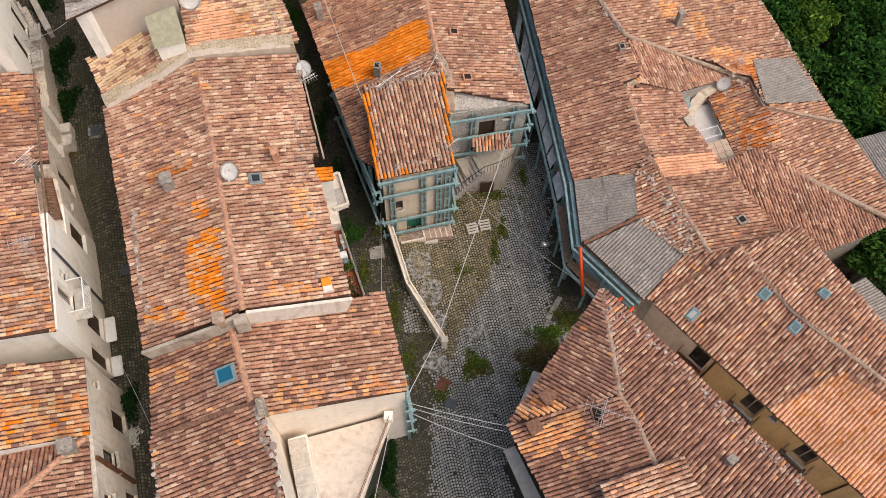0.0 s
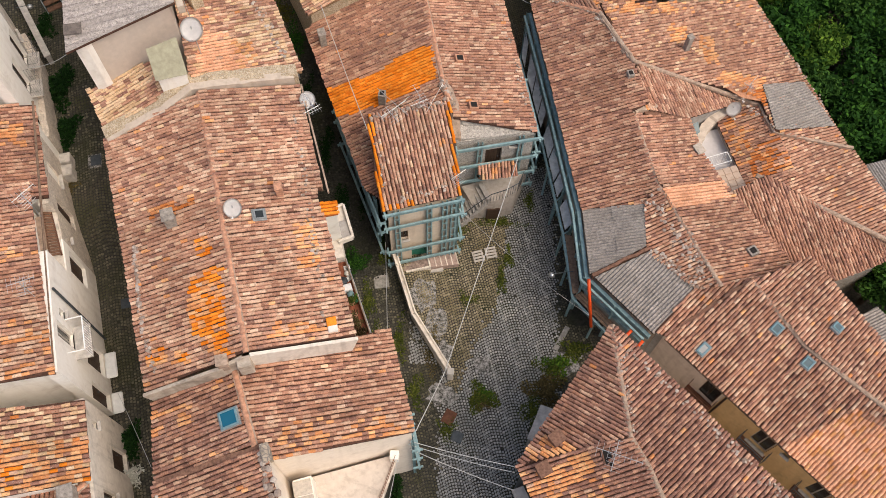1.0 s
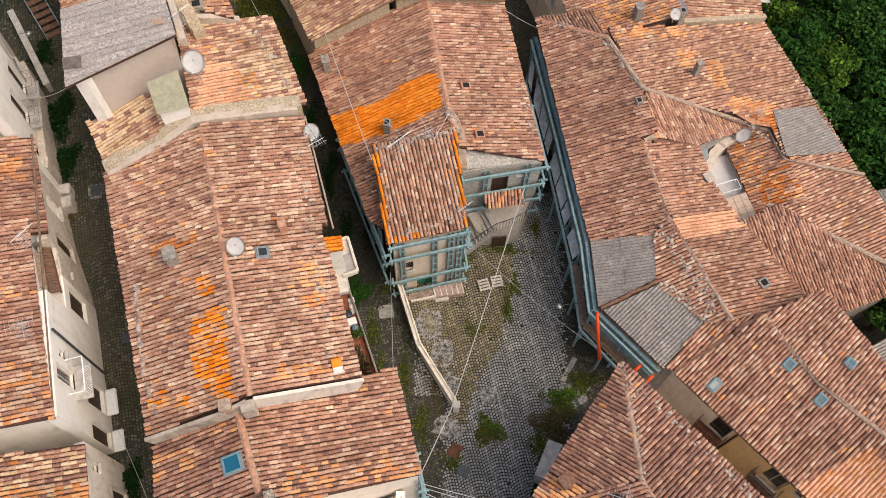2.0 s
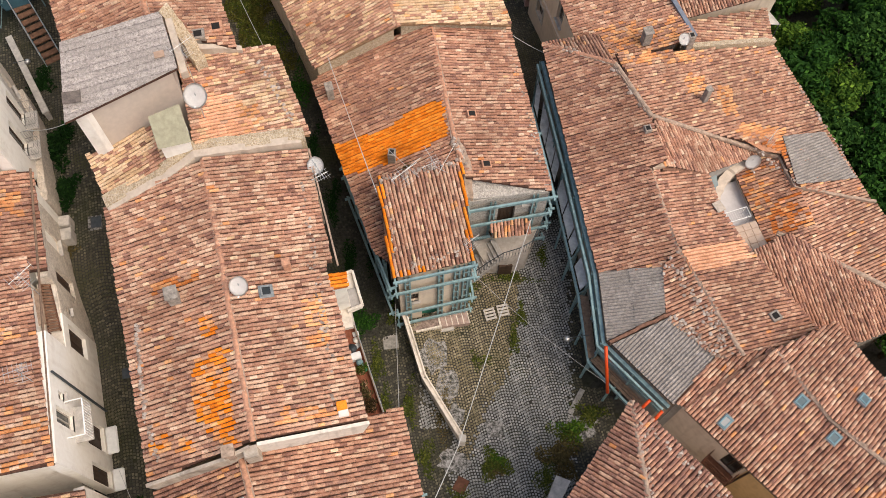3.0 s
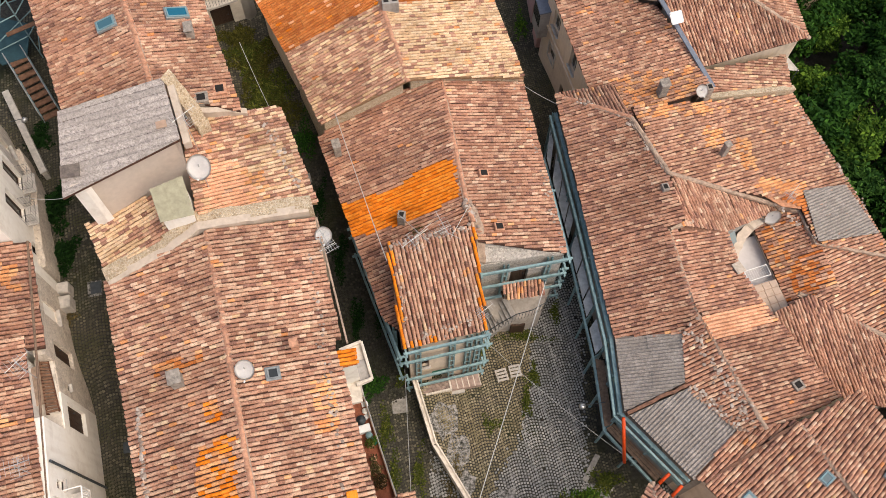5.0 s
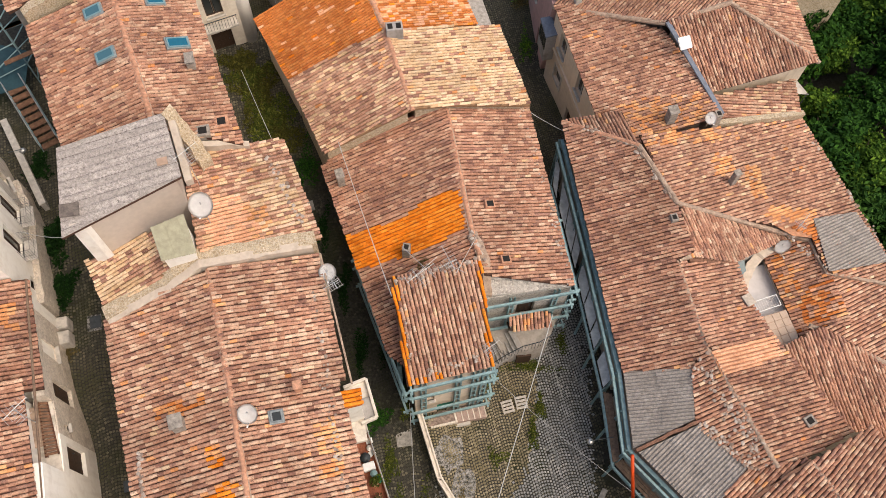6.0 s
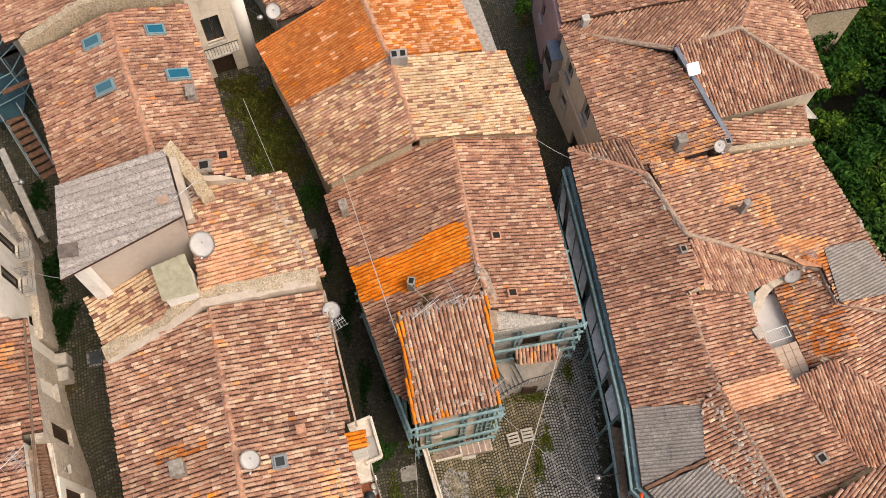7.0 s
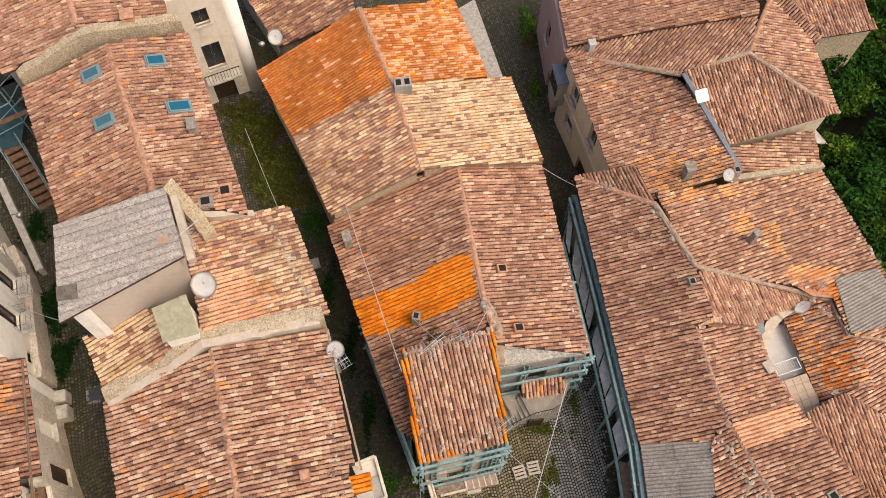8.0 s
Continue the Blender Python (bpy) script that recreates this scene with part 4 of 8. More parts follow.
s = rj.slope([(-19.5, 20.8, 10.5), (-17.95, 16.25, 10.2), (-24.4, 14.4, 11.9), (-26, 18.9, 12.3)], (0, 1), weights=W_BROWN, patches=[([(-21, 19.5), (-19.8, 19.6), (-19.6, 18.4), (-21, 18.2)], 7, 0.5)])
body(house_j, s, WHITE_PLASTER, 3.5, 0.3)
rj.finish((-16.8, 11))
facade(house_j, (-15.25, 8.05), (-16.85, 13.2), 4.0, 11.3, WHITE_PLASTER,
       [(0.05, 0.85, 4.9, 7.3, "door"), (1.6, 2.75, 5.3, 7.5, "door"), (1.7, 2.4, 9.0, 10.9, "window"), (2.75, 3.1, 9.9, 10.5, "bare")], 0.45)
facade(house_j, (-16.85, 13.2), (-17.38, 14.74), 4.0, 9.1, WHITE_PLASTER, [(0.25, 1.35, 6.4, 8.5, "door")], 0.45)
facade(house_j, (-17.4, 14.74), (-17.92, 16.02), 4.0, 9.1, ROUGH_TAN, [(0.35, 0.6, 7.9, 8.4, "bare")], 0.45)
facade(house_j, (-17.93, 16.04), (-19.5, 19.9), 4.0, 10.05, ROUGH_TAN, [(0.3, 1.15, 6.6, 8.8, "door"), (2.2, 2.9, 7.6, 9.2, "bare")], 0.45)
house_k = thing("house", (-16, 4, 4), "street house with a yellow and orange patched roof", "house")
rk = Roofer(house_k)
s = rk.slope([(-14.5, 7.3, 10.1), (-13.6, 4.2, 10.1), (-19.5, 2.4, 11.6), (-20.5, 5.7, 11.6)], (0, 1), weights=(2.5, 1.5, 4, 1.5, 0, 0, 0.1, 0.4), patches=[([(-20, 4.9), (-13.5, 5.7), (-13.4, 4), (-20, 2.2)], 7, 0.55), ([(-17, 4.4), (-13.5, 5.0), (-13.4, 4), (-17, 3.2)], 4, 0.12)])
part("wall", prism_bm(bmesh.new(), [(-15.1, 7.1, 9.9), (-14.1, 4, 9.9), (-19.5, 2.6, 11.4), (-20.4, 5.6, 11.4)], 3.5), WHITE_PLASTER, house_k)
s = rk.slope([(-13.75, 4.1, 9.8), (-12.0, -2, 9.8), (-15, -3, 10.8), (-15.9, 1.2, 10.8)], (0, 1), weights=W_OLD)
body(house_k, s, WHITE_PLASTER, 3.5, 0.4)
s = rk.slope([(-13.8, 4.1, 9.8), (-15.9, 1.2, 10.8), (-20, 2.4, 9.8)], (0, 2), weights=W_BROWN)
rk.finish((-15, 4.5), 200)
ridge(house_k, [(-13.8, 4.1, 9.9), (-15.9, 1.2, 10.9)], 0.1)
facade(house_k, (-12.7, 1.2), (-14.75, 7.5), 3.9, 9.55, STAINED_WHITE, [(0.7, 1.1, 7.9, 8.9, "bare"), (0.9, 1.7, 4.3, 6.0, "door"), (2.2, 3.1, 6.8, 8.4, "bare"), (4.3, 5.3, 4.6, 6.6, "door"), (5.6, 5.9, 8.2, 8.8, "bare")], 0.4)
part("drip_course", beam((-13.3, 3.3, 4.7), (-13.35, 3.42, 9.5), 0.16, 0.14, up=(1, 0, 0)), RUSTY, house_k, "rust-stained corner band")
house_l = thing("house", (-24, 25, 6), "tall old whitewashed house fronts with rough stained walls", "house")
facade(house_l, (-20.15, 20.75), (-21.5, 24.9), 5.5, 15.0, WHITE_PLASTER,
       [(0.5, 1.1, 7.4, 8.5, "bare"), (1.75, 2.5, 8.9, 11.0, "bare"), (3.45, 4.2, 8.9, 11.0, "bare")], 0.5)
facade(house_l, (-21.52, 24.92), (-24.0, 28.4), 5.5, 15.0, STAINED_WHITE, [(1.2, 2.0, 8.5, 10.2, "bare")], 0.5)
part("wall", prism_bm(bmesh.new(), [(-20.75, 20.95, 14.9), (-22.05, 24.9, 14.9), (-24.6, 28.4, 14.9), (-32, 26, 14.9), (-28, 18, 14.9)], 5.0), WHITE_PLASTER, house_l)
coping(house_l, [(-20.0, 20.7, 7.9), (-20.75, 22.9, 8.1), (-21.4, 24.95, 8.0), (-22.6, 26.7, 8.0)], 0.34, 2.4, ROUGH_TAN, "battered_foot", 0.4)
for u in (2.12, 3.82):
    p0, p1 = Vector((-20.15, 20.75)), Vector((-21.5, 24.9))
    d_ = (p1 - p0).normalized()
    o_ = Vector((d_.y, -d_.x))
    ib = thing("balcony", (*(p0 + d_ * u), 8.8), "thin dark iron balcony with a grey slab on a white wall", "balcony", "iron balconies")
    c_ = p0 + d_ * u + o_ * 0.28
    part("slab", box((c_.x, c_.y, 8.84), (1.0, 0.55, 0.08), frame_of((0, 0, 0), (d_.x, d_.y, 0)), 0.01), CONCRETE, ib)
    e_ = [p0 + d_ * (u - 0.48) + o_ * 0.02, p0 + d_ * (u - 0.48) + o_ * 0.54, p0 + d_ * (u + 0.48) + o_ * 0.54, p0 + d_ * (u + 0.48) + o_ * 0.02]
    for a, b in zip(e_[:-1], e_[1:]):
        for z in (9.2, 9.75):
            part("rail", rod((*a, z), (*b, z), 0.011, seg=5), IRON_GREY, ib)
        for k in range(6):
            q = a.lerp(b, k / 5)
            part("baluster", rod((*q, 8.86), (*q, 9.75), 0.006, seg=4), IRON_GREY, ib)
sp = thing("street_parapet", (-22.8, 28.2, 6.0), "long low grey concrete parapet beside the upper street", "wall")
part("wall", beam((-24.35, 30.48, 6.6), (-21.36, 25.92, 6.6), 0.24, 1.3, 0.02), CONCRETE, sp)
part("capping", beam((-24.37, 30.5, 7.29), (-21.34, 25.9, 7.29), 0.34, 0.08, 0.015), CONCRETE, sp)

# The block across the square
house_m = thing("house", (11, 25, 0), "rambling block of joined houses under many terracotta slopes", "house")
rm = Roofer(house_m)
R1, R2, R3, R4 = (3.84, 33.0, 5.3), (7.6, 31.1, 6.35), (9.32, 27.8, 6.45), (10.0, 25.3, 6.1)
R5, R6, R7 = (9.17, 24.9, 5.9), (10.26, 20.7, 5.9), (12.92, 15.2, 5.9)
s = rm.slope([R1, R2, R3, R4, R5, R6, (9.58, 19.56, 5.75), (6.57, 19.6, 4.75)], (0, 7), weights=W_BROWN)
body(house_m, s, GREY_PLASTER, -1.2, 0.45)
corrugated(house_m, [(6.57, 19.61, 4.75), (9.58, 19.56, 5.75), (9.51, 17.2, 5.65), (6.85, 15.95, 4.85)], (0, 3), FIBRE, 0.165, 0.036, (0.95, 1.6))
corrugated(house_m, [(7.05, 15.75, 4.95), (9.63, 16.95, 5.7), (11.75, 15.15, 5.65), (9.8, 12.95, 4.95)], (0, 3), FIBRE, 0.165, 0.036, (0.95, 1.6))
coping(house_m, [(6.95, 15.85, 4.98), (9.6, 17.08, 5.74)], 0.15, 0.4, BROWN_CLAY, "hip_bedding", 0.35)
part("wall", prism_bm(bmesh.new(), [(7.0, 19.6, 4.65), (10, 19.6, 4.65), (12.3, 15.2, 4.65), (9.9, 13.5, 4.65), (7.5, 15.9, 4.65)], -0.5), GREY_PLASTER, house_m)
s = rm.slope([(9.58, 19.56, 5.72), R6, R7, (11.72, 15.1, 5.6), (9.6, 16.95, 5.6)], (1, 2), weights=W_OLD)
s = rm.slope([(9.85, 13.05, 4.95), (11.72, 15.15, 5.6), R7, (14.5, 15.7, 5.75), (10.5, 12.85, 4.9)], down=(-0.6, -0.6), weights=W_OLD)
body(house_m, s, GREY_PLASTER, -1, 0.1)
s = rm.slope([R1, (7.08, 33.75, 5.3), R2], (0, 1), weights=W_BROWN)
body(house_m, s, GREY_PLASTER, -1.2, 0.25)
RB = [(7.64, 31.7, 6.3), (12.26, 33.3, 5.0), (17.7, 35.2, 3.1), (21.6, 27.4, 2.3), (22.5, 25.5, 2.2), (17.65, 25.7, 3.2), (17.05, 27.65, 3.35), (16.0, 27.9, 3.6), (9.4, 27.8, 6.3)]
s = rm.slope(RB, (2, 4), weights=(5, 1.4, 0.3, 3, 0, 0, 0, 0.2), patches=[([(11.3, 31.2), (12.6, 31.5), (12.7, 30.2), (11.5, 30.0)], 7, 0.75), ([(13.2, 31.1), (14.2, 31.2), (14.5, 29.25), (13.45, 29.2)], 7, 0.9),
                                          ([(14.2, 28.9), (17.3, 29.3), (17.2, 28.3), (14.6, 27.9)], 7, 0.9), ([(15.8, 28.1), (17.1, 28.4), (17.2, 27.3), (15.9, 27.2)], 6, 0.8), ([(7.76, 31.9), (12.1, 33.3), (12.15, 32.3), (7.86, 31.0)], 7, 0.6)])
body(house_m, s, STONE, -5, 0.3)
part("patch_bed", prism_bm(bmesh.new(), [tuple(s.at(x, y, 0.012)) for x, y in ((14.3, 28.8), (17.1, 29.2), (17.1, 27.6), (15.9, 27.5), (14.7, 28.0))], thick=0.05), SALMON_DECK, house_m, "new salmon channel tiles")
corrugated(house_m, [(17.3, 28.7, s.z(17.3, 28.7) + 0.16), (20.1, 29.7, s.z(20.1, 29.7) + 0.16), (21.7, 27.0, s.z(21.7, 27.0) + 0.16), (17.7, 25.7, s.z(17.7, 25.7) + 0.16)], (1, 2), FIBRE, 0.165, 0.036, (0.95, 1.6))
s = rm.slope([(9.45, 27.7, 6.35), (16.0, 27.7, 3.3), (14.7, 26.95, 3.5), (12.6, 25.65, 4.55), (9.9, 25.25, 5.75)], down=(0.45, -0.89), weights=W_OLD)
part("wall", prism_bm(bmesh.new(), [(9.6, 27.6, 5.6), (15.9, 27.75, 3.1), (14.75, 27.15, 3.1), (12.65, 25.85, 4.0), (10.3, 25.6, 5.0)], -3.0), GREY_PLASTER, house_m)
s = rm.slope([R5, (12.6, 25.6, 4.55), (13.0, 23.5, 4.55), (13.95, 21.75, 4.35), (17.4, 17.3, 4.1), (14.6, 15.75, 5.26), R7, R6], (0, 6), weights=W_BROWN, patches=[([(10.4, 20.3), (13.7, 21.7), (14.2, 20.6), (10.7, 19.2)], 5, 1.0)])
body(house_m, s, GREY_PLASTER, -3, 0.3)
part("patch_bed", prism_bm(bmesh.new(), [tuple(s.at(x, y, 0.012)) for x, y in ((10.5, 20.2), (13.6, 21.55), (14.05, 20.55), (10.8, 19.25))], thick=0.05), SALMON_DECK, house_m, "new salmon channel tiles")
s = rm.slope([(14.85, 26.8, 2.5), (15.95, 28.1, 2.85), (17.4, 28.1, 3.25), (18.6, 23.0, 3.2), (16.2, 22.3, 2.6)], (0, 4), weights=(5, 1.2, 0.2, 1.4, 0, 0.4, 0.9, 1.0), patches=[([(15.3, 26.6), (16.3, 26.9), (17.0, 24.2), (16.0, 23.6)], 7, 0.35), ([(16.6, 25.0), (17.8, 25.3), (18.2, 23.5), (16.5, 22.9)], 6, 0.5)])
body(house_m, s, GREY_PLASTER, -3, 0.1)
s = rm.slope([(17.7, 25.7, 3.0), (22.5, 25.5, 2.2), (25.2, 20.6, 1.6), (24.4, 19.4, 2.0), (16.7, 22.6, 3.3), (18.3, 23.3, 3.1)], (1, 2), weights=W_OLD)
body(house_m, s, STONE, -5, 0.2)
s = rm.slope([(14.42, 21.26, 4.2), (16.71, 22.6, 3.65), (24.4, 19.4, 2.05), (23.6, 18.9, 1.6), (20.5, 17.5, 1.7), (16.98, 18.0, 2.6)], down=(0.36, -0.93), weights=W_BROWN)
body(house_m, s, STONE, -5, 0.2)
rm.finish((8, 23))
ridge(house_m, [R2, R3], 0.095, MORTAR)
ridge(house_m, [R3, (16.0, 27.75, 3.5)], 0.09, MORTAR)
ridge(house_m, [R1, R2], 0.1)
coping(house_m, [(15.9, 27.78, 3.5), (17.05, 27.6, 3.3), (17.35, 26.7, 3.35), (17.65, 25.75, 3.4), (20.0, 25.62, 2.86), (22.5, 25.5, 2.42)], 0.14, 0.4, MORTAR, "valley_bedding", 0.4)
part("upstand", beam((12.2, 33.52, 4.6), (17.6, 35.32, 3.2), 0.3, 0.9), TAN_PEBBLE, house_m, "pale rubble upstand")
coping(house_m, [(9.3, 25.0, 5.98), (10.0, 25.35, 5.75), (10.7, 25.7, 5.5)], 0.22, 0.3, PALE_BED, "mortar_patch", 0.25)
coping(house_m, [(9.9, 25.12, 5.62), (11.3, 25.35, 5.05), (12.6, 25.62, 4.56)], 0.2, 0.5, BROWN_CLAY, "valley_bedding", 0.35)
ridge(house_m, [R5, R6, R7], 0.095, MORTAR)
ridge(house_m, [(16.2, 22.65, 3.75), (24.4, 19.4, 2.15)], 0.1, MORTAR)
part("courtyard_floor", prism_bm(bmesh.new(), [(13.8, 23.2, 2.8), (15.5, 23.8, 2.8), (16.0, 22.45, 2.8), (15.0, 21.4, 2.8), (14.0, 21.3, 2.8)], -3.0), TERRACE, house_m, "small paved roof terrace")
for k in range(4):
    for l in range(5):
        p = Vector((14.2, 23.1)) + Vector((0.4, 0.15)) * k + Vector((0.11, -0.385)) * l
        part("paving_tile", box((p.x, p.y, 2.815), (0.39, 0.37, 0.03), Matrix.Rotation(radians(20), 3, 'Z'), 0.004), PAVING, house_m)

# Ochre house with roof windows
house_n = thing("house", (16, 9, 0), "ochre house with roof windows, iron balconies and part-orange roof", "house")
rn = Roofer(house_n)
E1, E2, E3, E4 = (10.35, 12.78, 4.9), (14.39, 15.43, 6.05), (24.8, 4.4, 6.05), (22.8, 0.3, 4.9)
s = rn.slope([E1, E2, (16.47, 12.28, 6.05), (20.35, 8.9, 6.05), E3, E4], (0, 5), weights=W_OLD, patches=[([(15.2, 7.7), (18.6, 9.6), (25, 5), (23, 0)], 5, 1.0), ([(15.2, 7.7), (18.6, 9.6), (25, 5), (23, 0)], 7, 0.2)])
part("patch_bed", prism_bm(bmesh.new(), [tuple(s.at(x, y, 0.012)) for x, y in ((15.3, 7.8), (18.6, 9.4), (20.3, 8.85), (24.7, 4.4), (22.8, 0.4))], thick=0.05), SALMON_DECK, house_n, "new salmon channel tiles")
body(house_n, s, OCHRE_PLASTER, -1.5, 0.62)
s = rn.slope([E2, (17.98, 17.44, 4.9), (21.4, 11.8, 4.9), (27.5, 5.5, 4.9), E3, (20.35, 8.9, 6.05), (16.47, 12.28, 6.05)], (0, 4), weights=W_OLD)
body(house_n, s, OCHRE_PLASTER, -5, 0.35)
coping(house_n, [(10.5, 12.92, 5.0), (12.4, 14.15, 5.55), (14.4, 15.5, 6.12)], 0.16, 0.5, BROWN_CLAY, "verge_bedding", 0.4)
rn.finish((14, 11))
ridge(house_n, [E2, (16.47, 12.28, 6.1), (20.35, 8.9, 6.1), E3], 0.08, MORTAR)

# Hipped house in the fork
house_o = thing("house", (9, 7, 0), "hipped house in a fork of lanes with mixed old roof", "house")
ro = Roofer(house_o)
N1, N2, N3, N4 = (7.26, 12.33, 7.6), (7.61, 7.14, 8.5), (8.29, 5.87, 8.6), (10.3, 0.8, 8.7)
O_W, O_S, O_E1, O_E2 = (3.02, 5.93, 7.4), (4.65, 2.94, 7.4), (15.72, 3.66, 7.5), (18.4, 0.8, 7.5)
W_DARK = (1.8, 7, 0, 1.6, 0, 0, 0, 0.08)
s = ro.slope([N1, N2, O_W], (0, 2), weights=W_DARK, patches=[([(3.4, 6.6), (4.9, 7.3), (5.6, 6.6), (4.0, 5.9)], 7, 0.5)])
body(house_o, s, GREY_PLASTER, -0.8, 0.35)
HOLE_O = [(6.4, 6.65), (6.85, 6.5), (6.95, 5.85), (6.6, 5.85)]
s = ro.slope([N2, N3, N4, (6.0, -0.6, 7.4), O_S, O_W], down=(-0.95, -0.3), weights=(1.6, 7, 0.0, 0.9, 0, 0.1, 0, 0.2), holes=[HOLE_O],
             patches=[([(3.7, 4.9), (4.5, 5.9), (6.35, 6.7), (6.3, 5.7), (4.6, 4.6)], 7, 0.8), ([(4.6, 4.6), (6.4, 5.8), (8.0, 5.8), (7.2, 4.7), (4.4, 3.4)], 7, 0.22)])
body(house_o, s, SHADE_STONE, -0.8, 0.35)
for h in range(4):
    a, b = Vector(HOLE_O[h]), Vector(HOLE_O[(h + 1) % 4])
    part("hole_edge", beam((a.x, a.y, s.z(*a) + 0.04), (b.x, b.y, s.z(*b) + 0.04), 0.07, 0.12), BROWN_CLAY, house_o)
# flat sheet on the slope, coloured black for the hole's unlit depth
part("roof_hole", prism_bm(bmesh.new(), [tuple(s.at(x, y, 0.02)) for x, y in HOLE_O], thick=0.02), DARK, house_o, "dark hole in the old tiles")
s = ro.slope([N1, (10.5, 9.12, 7.5), O_E1, O_E2, N4, N3, N2], (0, 3), weights=W_DARK)
# unseen lane-side wall, coloured cream to bounce light onto the front opposite
body(house_o, s, CREAM_PLASTER, -0.8, 0.35)
s = ro.slope([(6.63, 3.31, 8.85), (9.88, 4.55, 9.25), (11.2, 1.0, 9.25), (7.9, -0.2, 8.85)], (0, 3), weights=(2, 0.8, 0, 4, 0, 0.3, 0, 0.3, 1.0))
body(house_o, s, GREY_PLASTER, 6, 0.1)
ro.finish((7.0, 8.6))
ridge(house_o, [N1, N2, N3, N4], 0.09, MORTAR)
part("side_roof", prism_bm(bmesh.new(), [(3.0, 5.3, 5.2), (3.5, 5.5, 5.3), (5.0, 2.6, 5.3), (4.4, 2.3, 5.2)], thick=0.12), GREY_PLASTER, house_o, "narrow grey ledge under the eaves")

FLASH_BLUE = simple("blue_grey_sheet", (0.17, 0.19, 0.23), 0.5, 0.2, 0.2, 4.0)

# Far hipped house and its neighbours
house_p = thing("house", (10, 38, 0), "large hipped house with taupe street front", "house")
rp = Roofer(house_p)
P1, P2, P3, P4 = (3.52, 40.86, 5.0), (9.44, 38.83, 6.5), (13.05, 40.17, 6.85), (18.5, 38.1, 4.6)
s = rp.slope([P1, P2, (11.7, 35.0, 5.75), (12.1, 33.5, 5.3), (7.7, 31.85, 5.45), (5.74, 33.7, 4.95)], (0, 5), weights=W_OLD, patches=[([(7, 34.5), (11.5, 35), (11.8, 33.4), (7.6, 32)], 7, 0.45)])
body(house_p, s, PINK_PLASTER, -2, 0.5)
s = rp.slope([P2, P3, P4, (12.0, 35.6, 4.9)], down=(0.4, -0.9), weights=W_OLD)
body(house_p, s, CREAM_PLASTER, -4, 0.25)
s = rp.slope([P1, P2, P3, (14.0, 43.0, 6.3), (8.7, 42.3, 5.45), (3.75, 41.35, 4.85)], down=(0.6, 0.8), weights=W_BROWN)
body(house_p, s, PINK_PLASTER, -2, 0.4)
s = rp.slope([(3.7, 41.45, 5.0), (8.7, 42.35, 5.7), (14.0, 43.0, 6.55), (14.4, 49.0, 6.55), (2.9, 47.6, 5.0)], down=(-0.97, -0.22), weights=W_BROWN)
body(house_p, s, PINK_PLASTER, -2, 0.4)
s = rp.slope([P3, (15.0, 44.5, 6.2), (17.4, 42.6, 4.7), P4], (2, 3), weights=W_OLD)
body(house_p, s, TAN_STONE, -5, 0.25)
s = rp.slope([(12.2, 35.5, 4.5), (17.25, 37.4, 3.9), (17.4, 35.3, 3.6), (11.8, 33.9, 4.6)], down=(0.95, 0.1), weights=(3, 1, 1.2, 4, 0, 0, 0, 0.3))
body(house_p, s, TAN_STONE, -5, 0.1)
rp.finish((8, 36), 250)
ridge(house_p, [P1, P2, P3, P4], 0.1, MORTAR)
ridge(house_p, [P3, (15.0, 44.5, 6.0)], 0.12)

LANE_BEIGE = plaster("light_beige_plaster", (0.85, 0.72, 0.6), (0.78, 0.65, 0.53), (0.4, 0.28, 0.18), 0.5)
facade(house_n, (13.13, 10.21), (22.8, 0.46), -1.5, 4.78, OCHRE_PLASTER,
       [(2.15, 3.15, 2.4, 4.45, "window"), (3.55, 3.9, 4.0, 4.55, "bare"), (5.4, 6.3, 2.4, 4.45, "window"), (9.05, 9.95, 2.4, 4.45, "window")], 0.3)
facade(house_n, (9.85, 13.51), (13.13, 10.21), -1.5, 4.76, LANE_BEIGE, [(3.6, 4.5, 2.3, 4.4, "bare")], 0.9)
TAUPE = plaster("warm_beige_plaster", (0.72, 0.6, 0.48), (0.65, 0.53, 0.42), (0.36, 0.28, 0.22), 0.3)
facade(house_p, (3.75, 40.75), (5.95, 33.75), 2.3, 4.85, BEIGE_PLASTER, [(1.15, 2.15, 2.95, 4.35, "window"), (4.1, 5.0, 2.95, 4.45, "window")], 0.4)
facade(house_p, (3.75, 40.75), (5.95, 33.75), -2.2, 2.28, TAUPE, [(1.3, 2.3, 0.35, 1.45, "framed"), (3.75, 5.0, -1.6, 0.5, "door")], 0.4)
part("string_course", beam((3.68, 40.73, 2.29), (5.88, 33.73, 2.29), 0.12, 0.14, 0.01), CREAM_PLASTER, house_p, "cream moulded band")
FADED_PINK = plaster("faded_pink_plaster", (0.6, 0.36, 0.33), (0.52, 0.32, 0.29), (0.3, 0.22, 0.19), 0.6)
house_q = thing("house", (3.4, 44, -2), "small faded pink house front beyond the taupe house", "house")
facade(house_q, (2.7, 47.5), (3.55, 41.3), -2.2, 4.7, FADED_PINK, [(2.2, 3.0, 1.0, 2.6, "bare"), (4.2, 5.0, -1.8, 0.2, "door")], 0.4)
ver = thing("verandah", (3.2, 40.6, 1.2), "enclosed grey balcony with glazed front on a street wall", "balcony")
part("box", prism_bm(bmesh.new(), [(3.05, 41.25, 3.4), (3.62, 41.35, 3.5), (3.95, 40.1, 3.5), (3.35, 39.95, 3.4)], 1.2), GREY_PLASTER, ver)
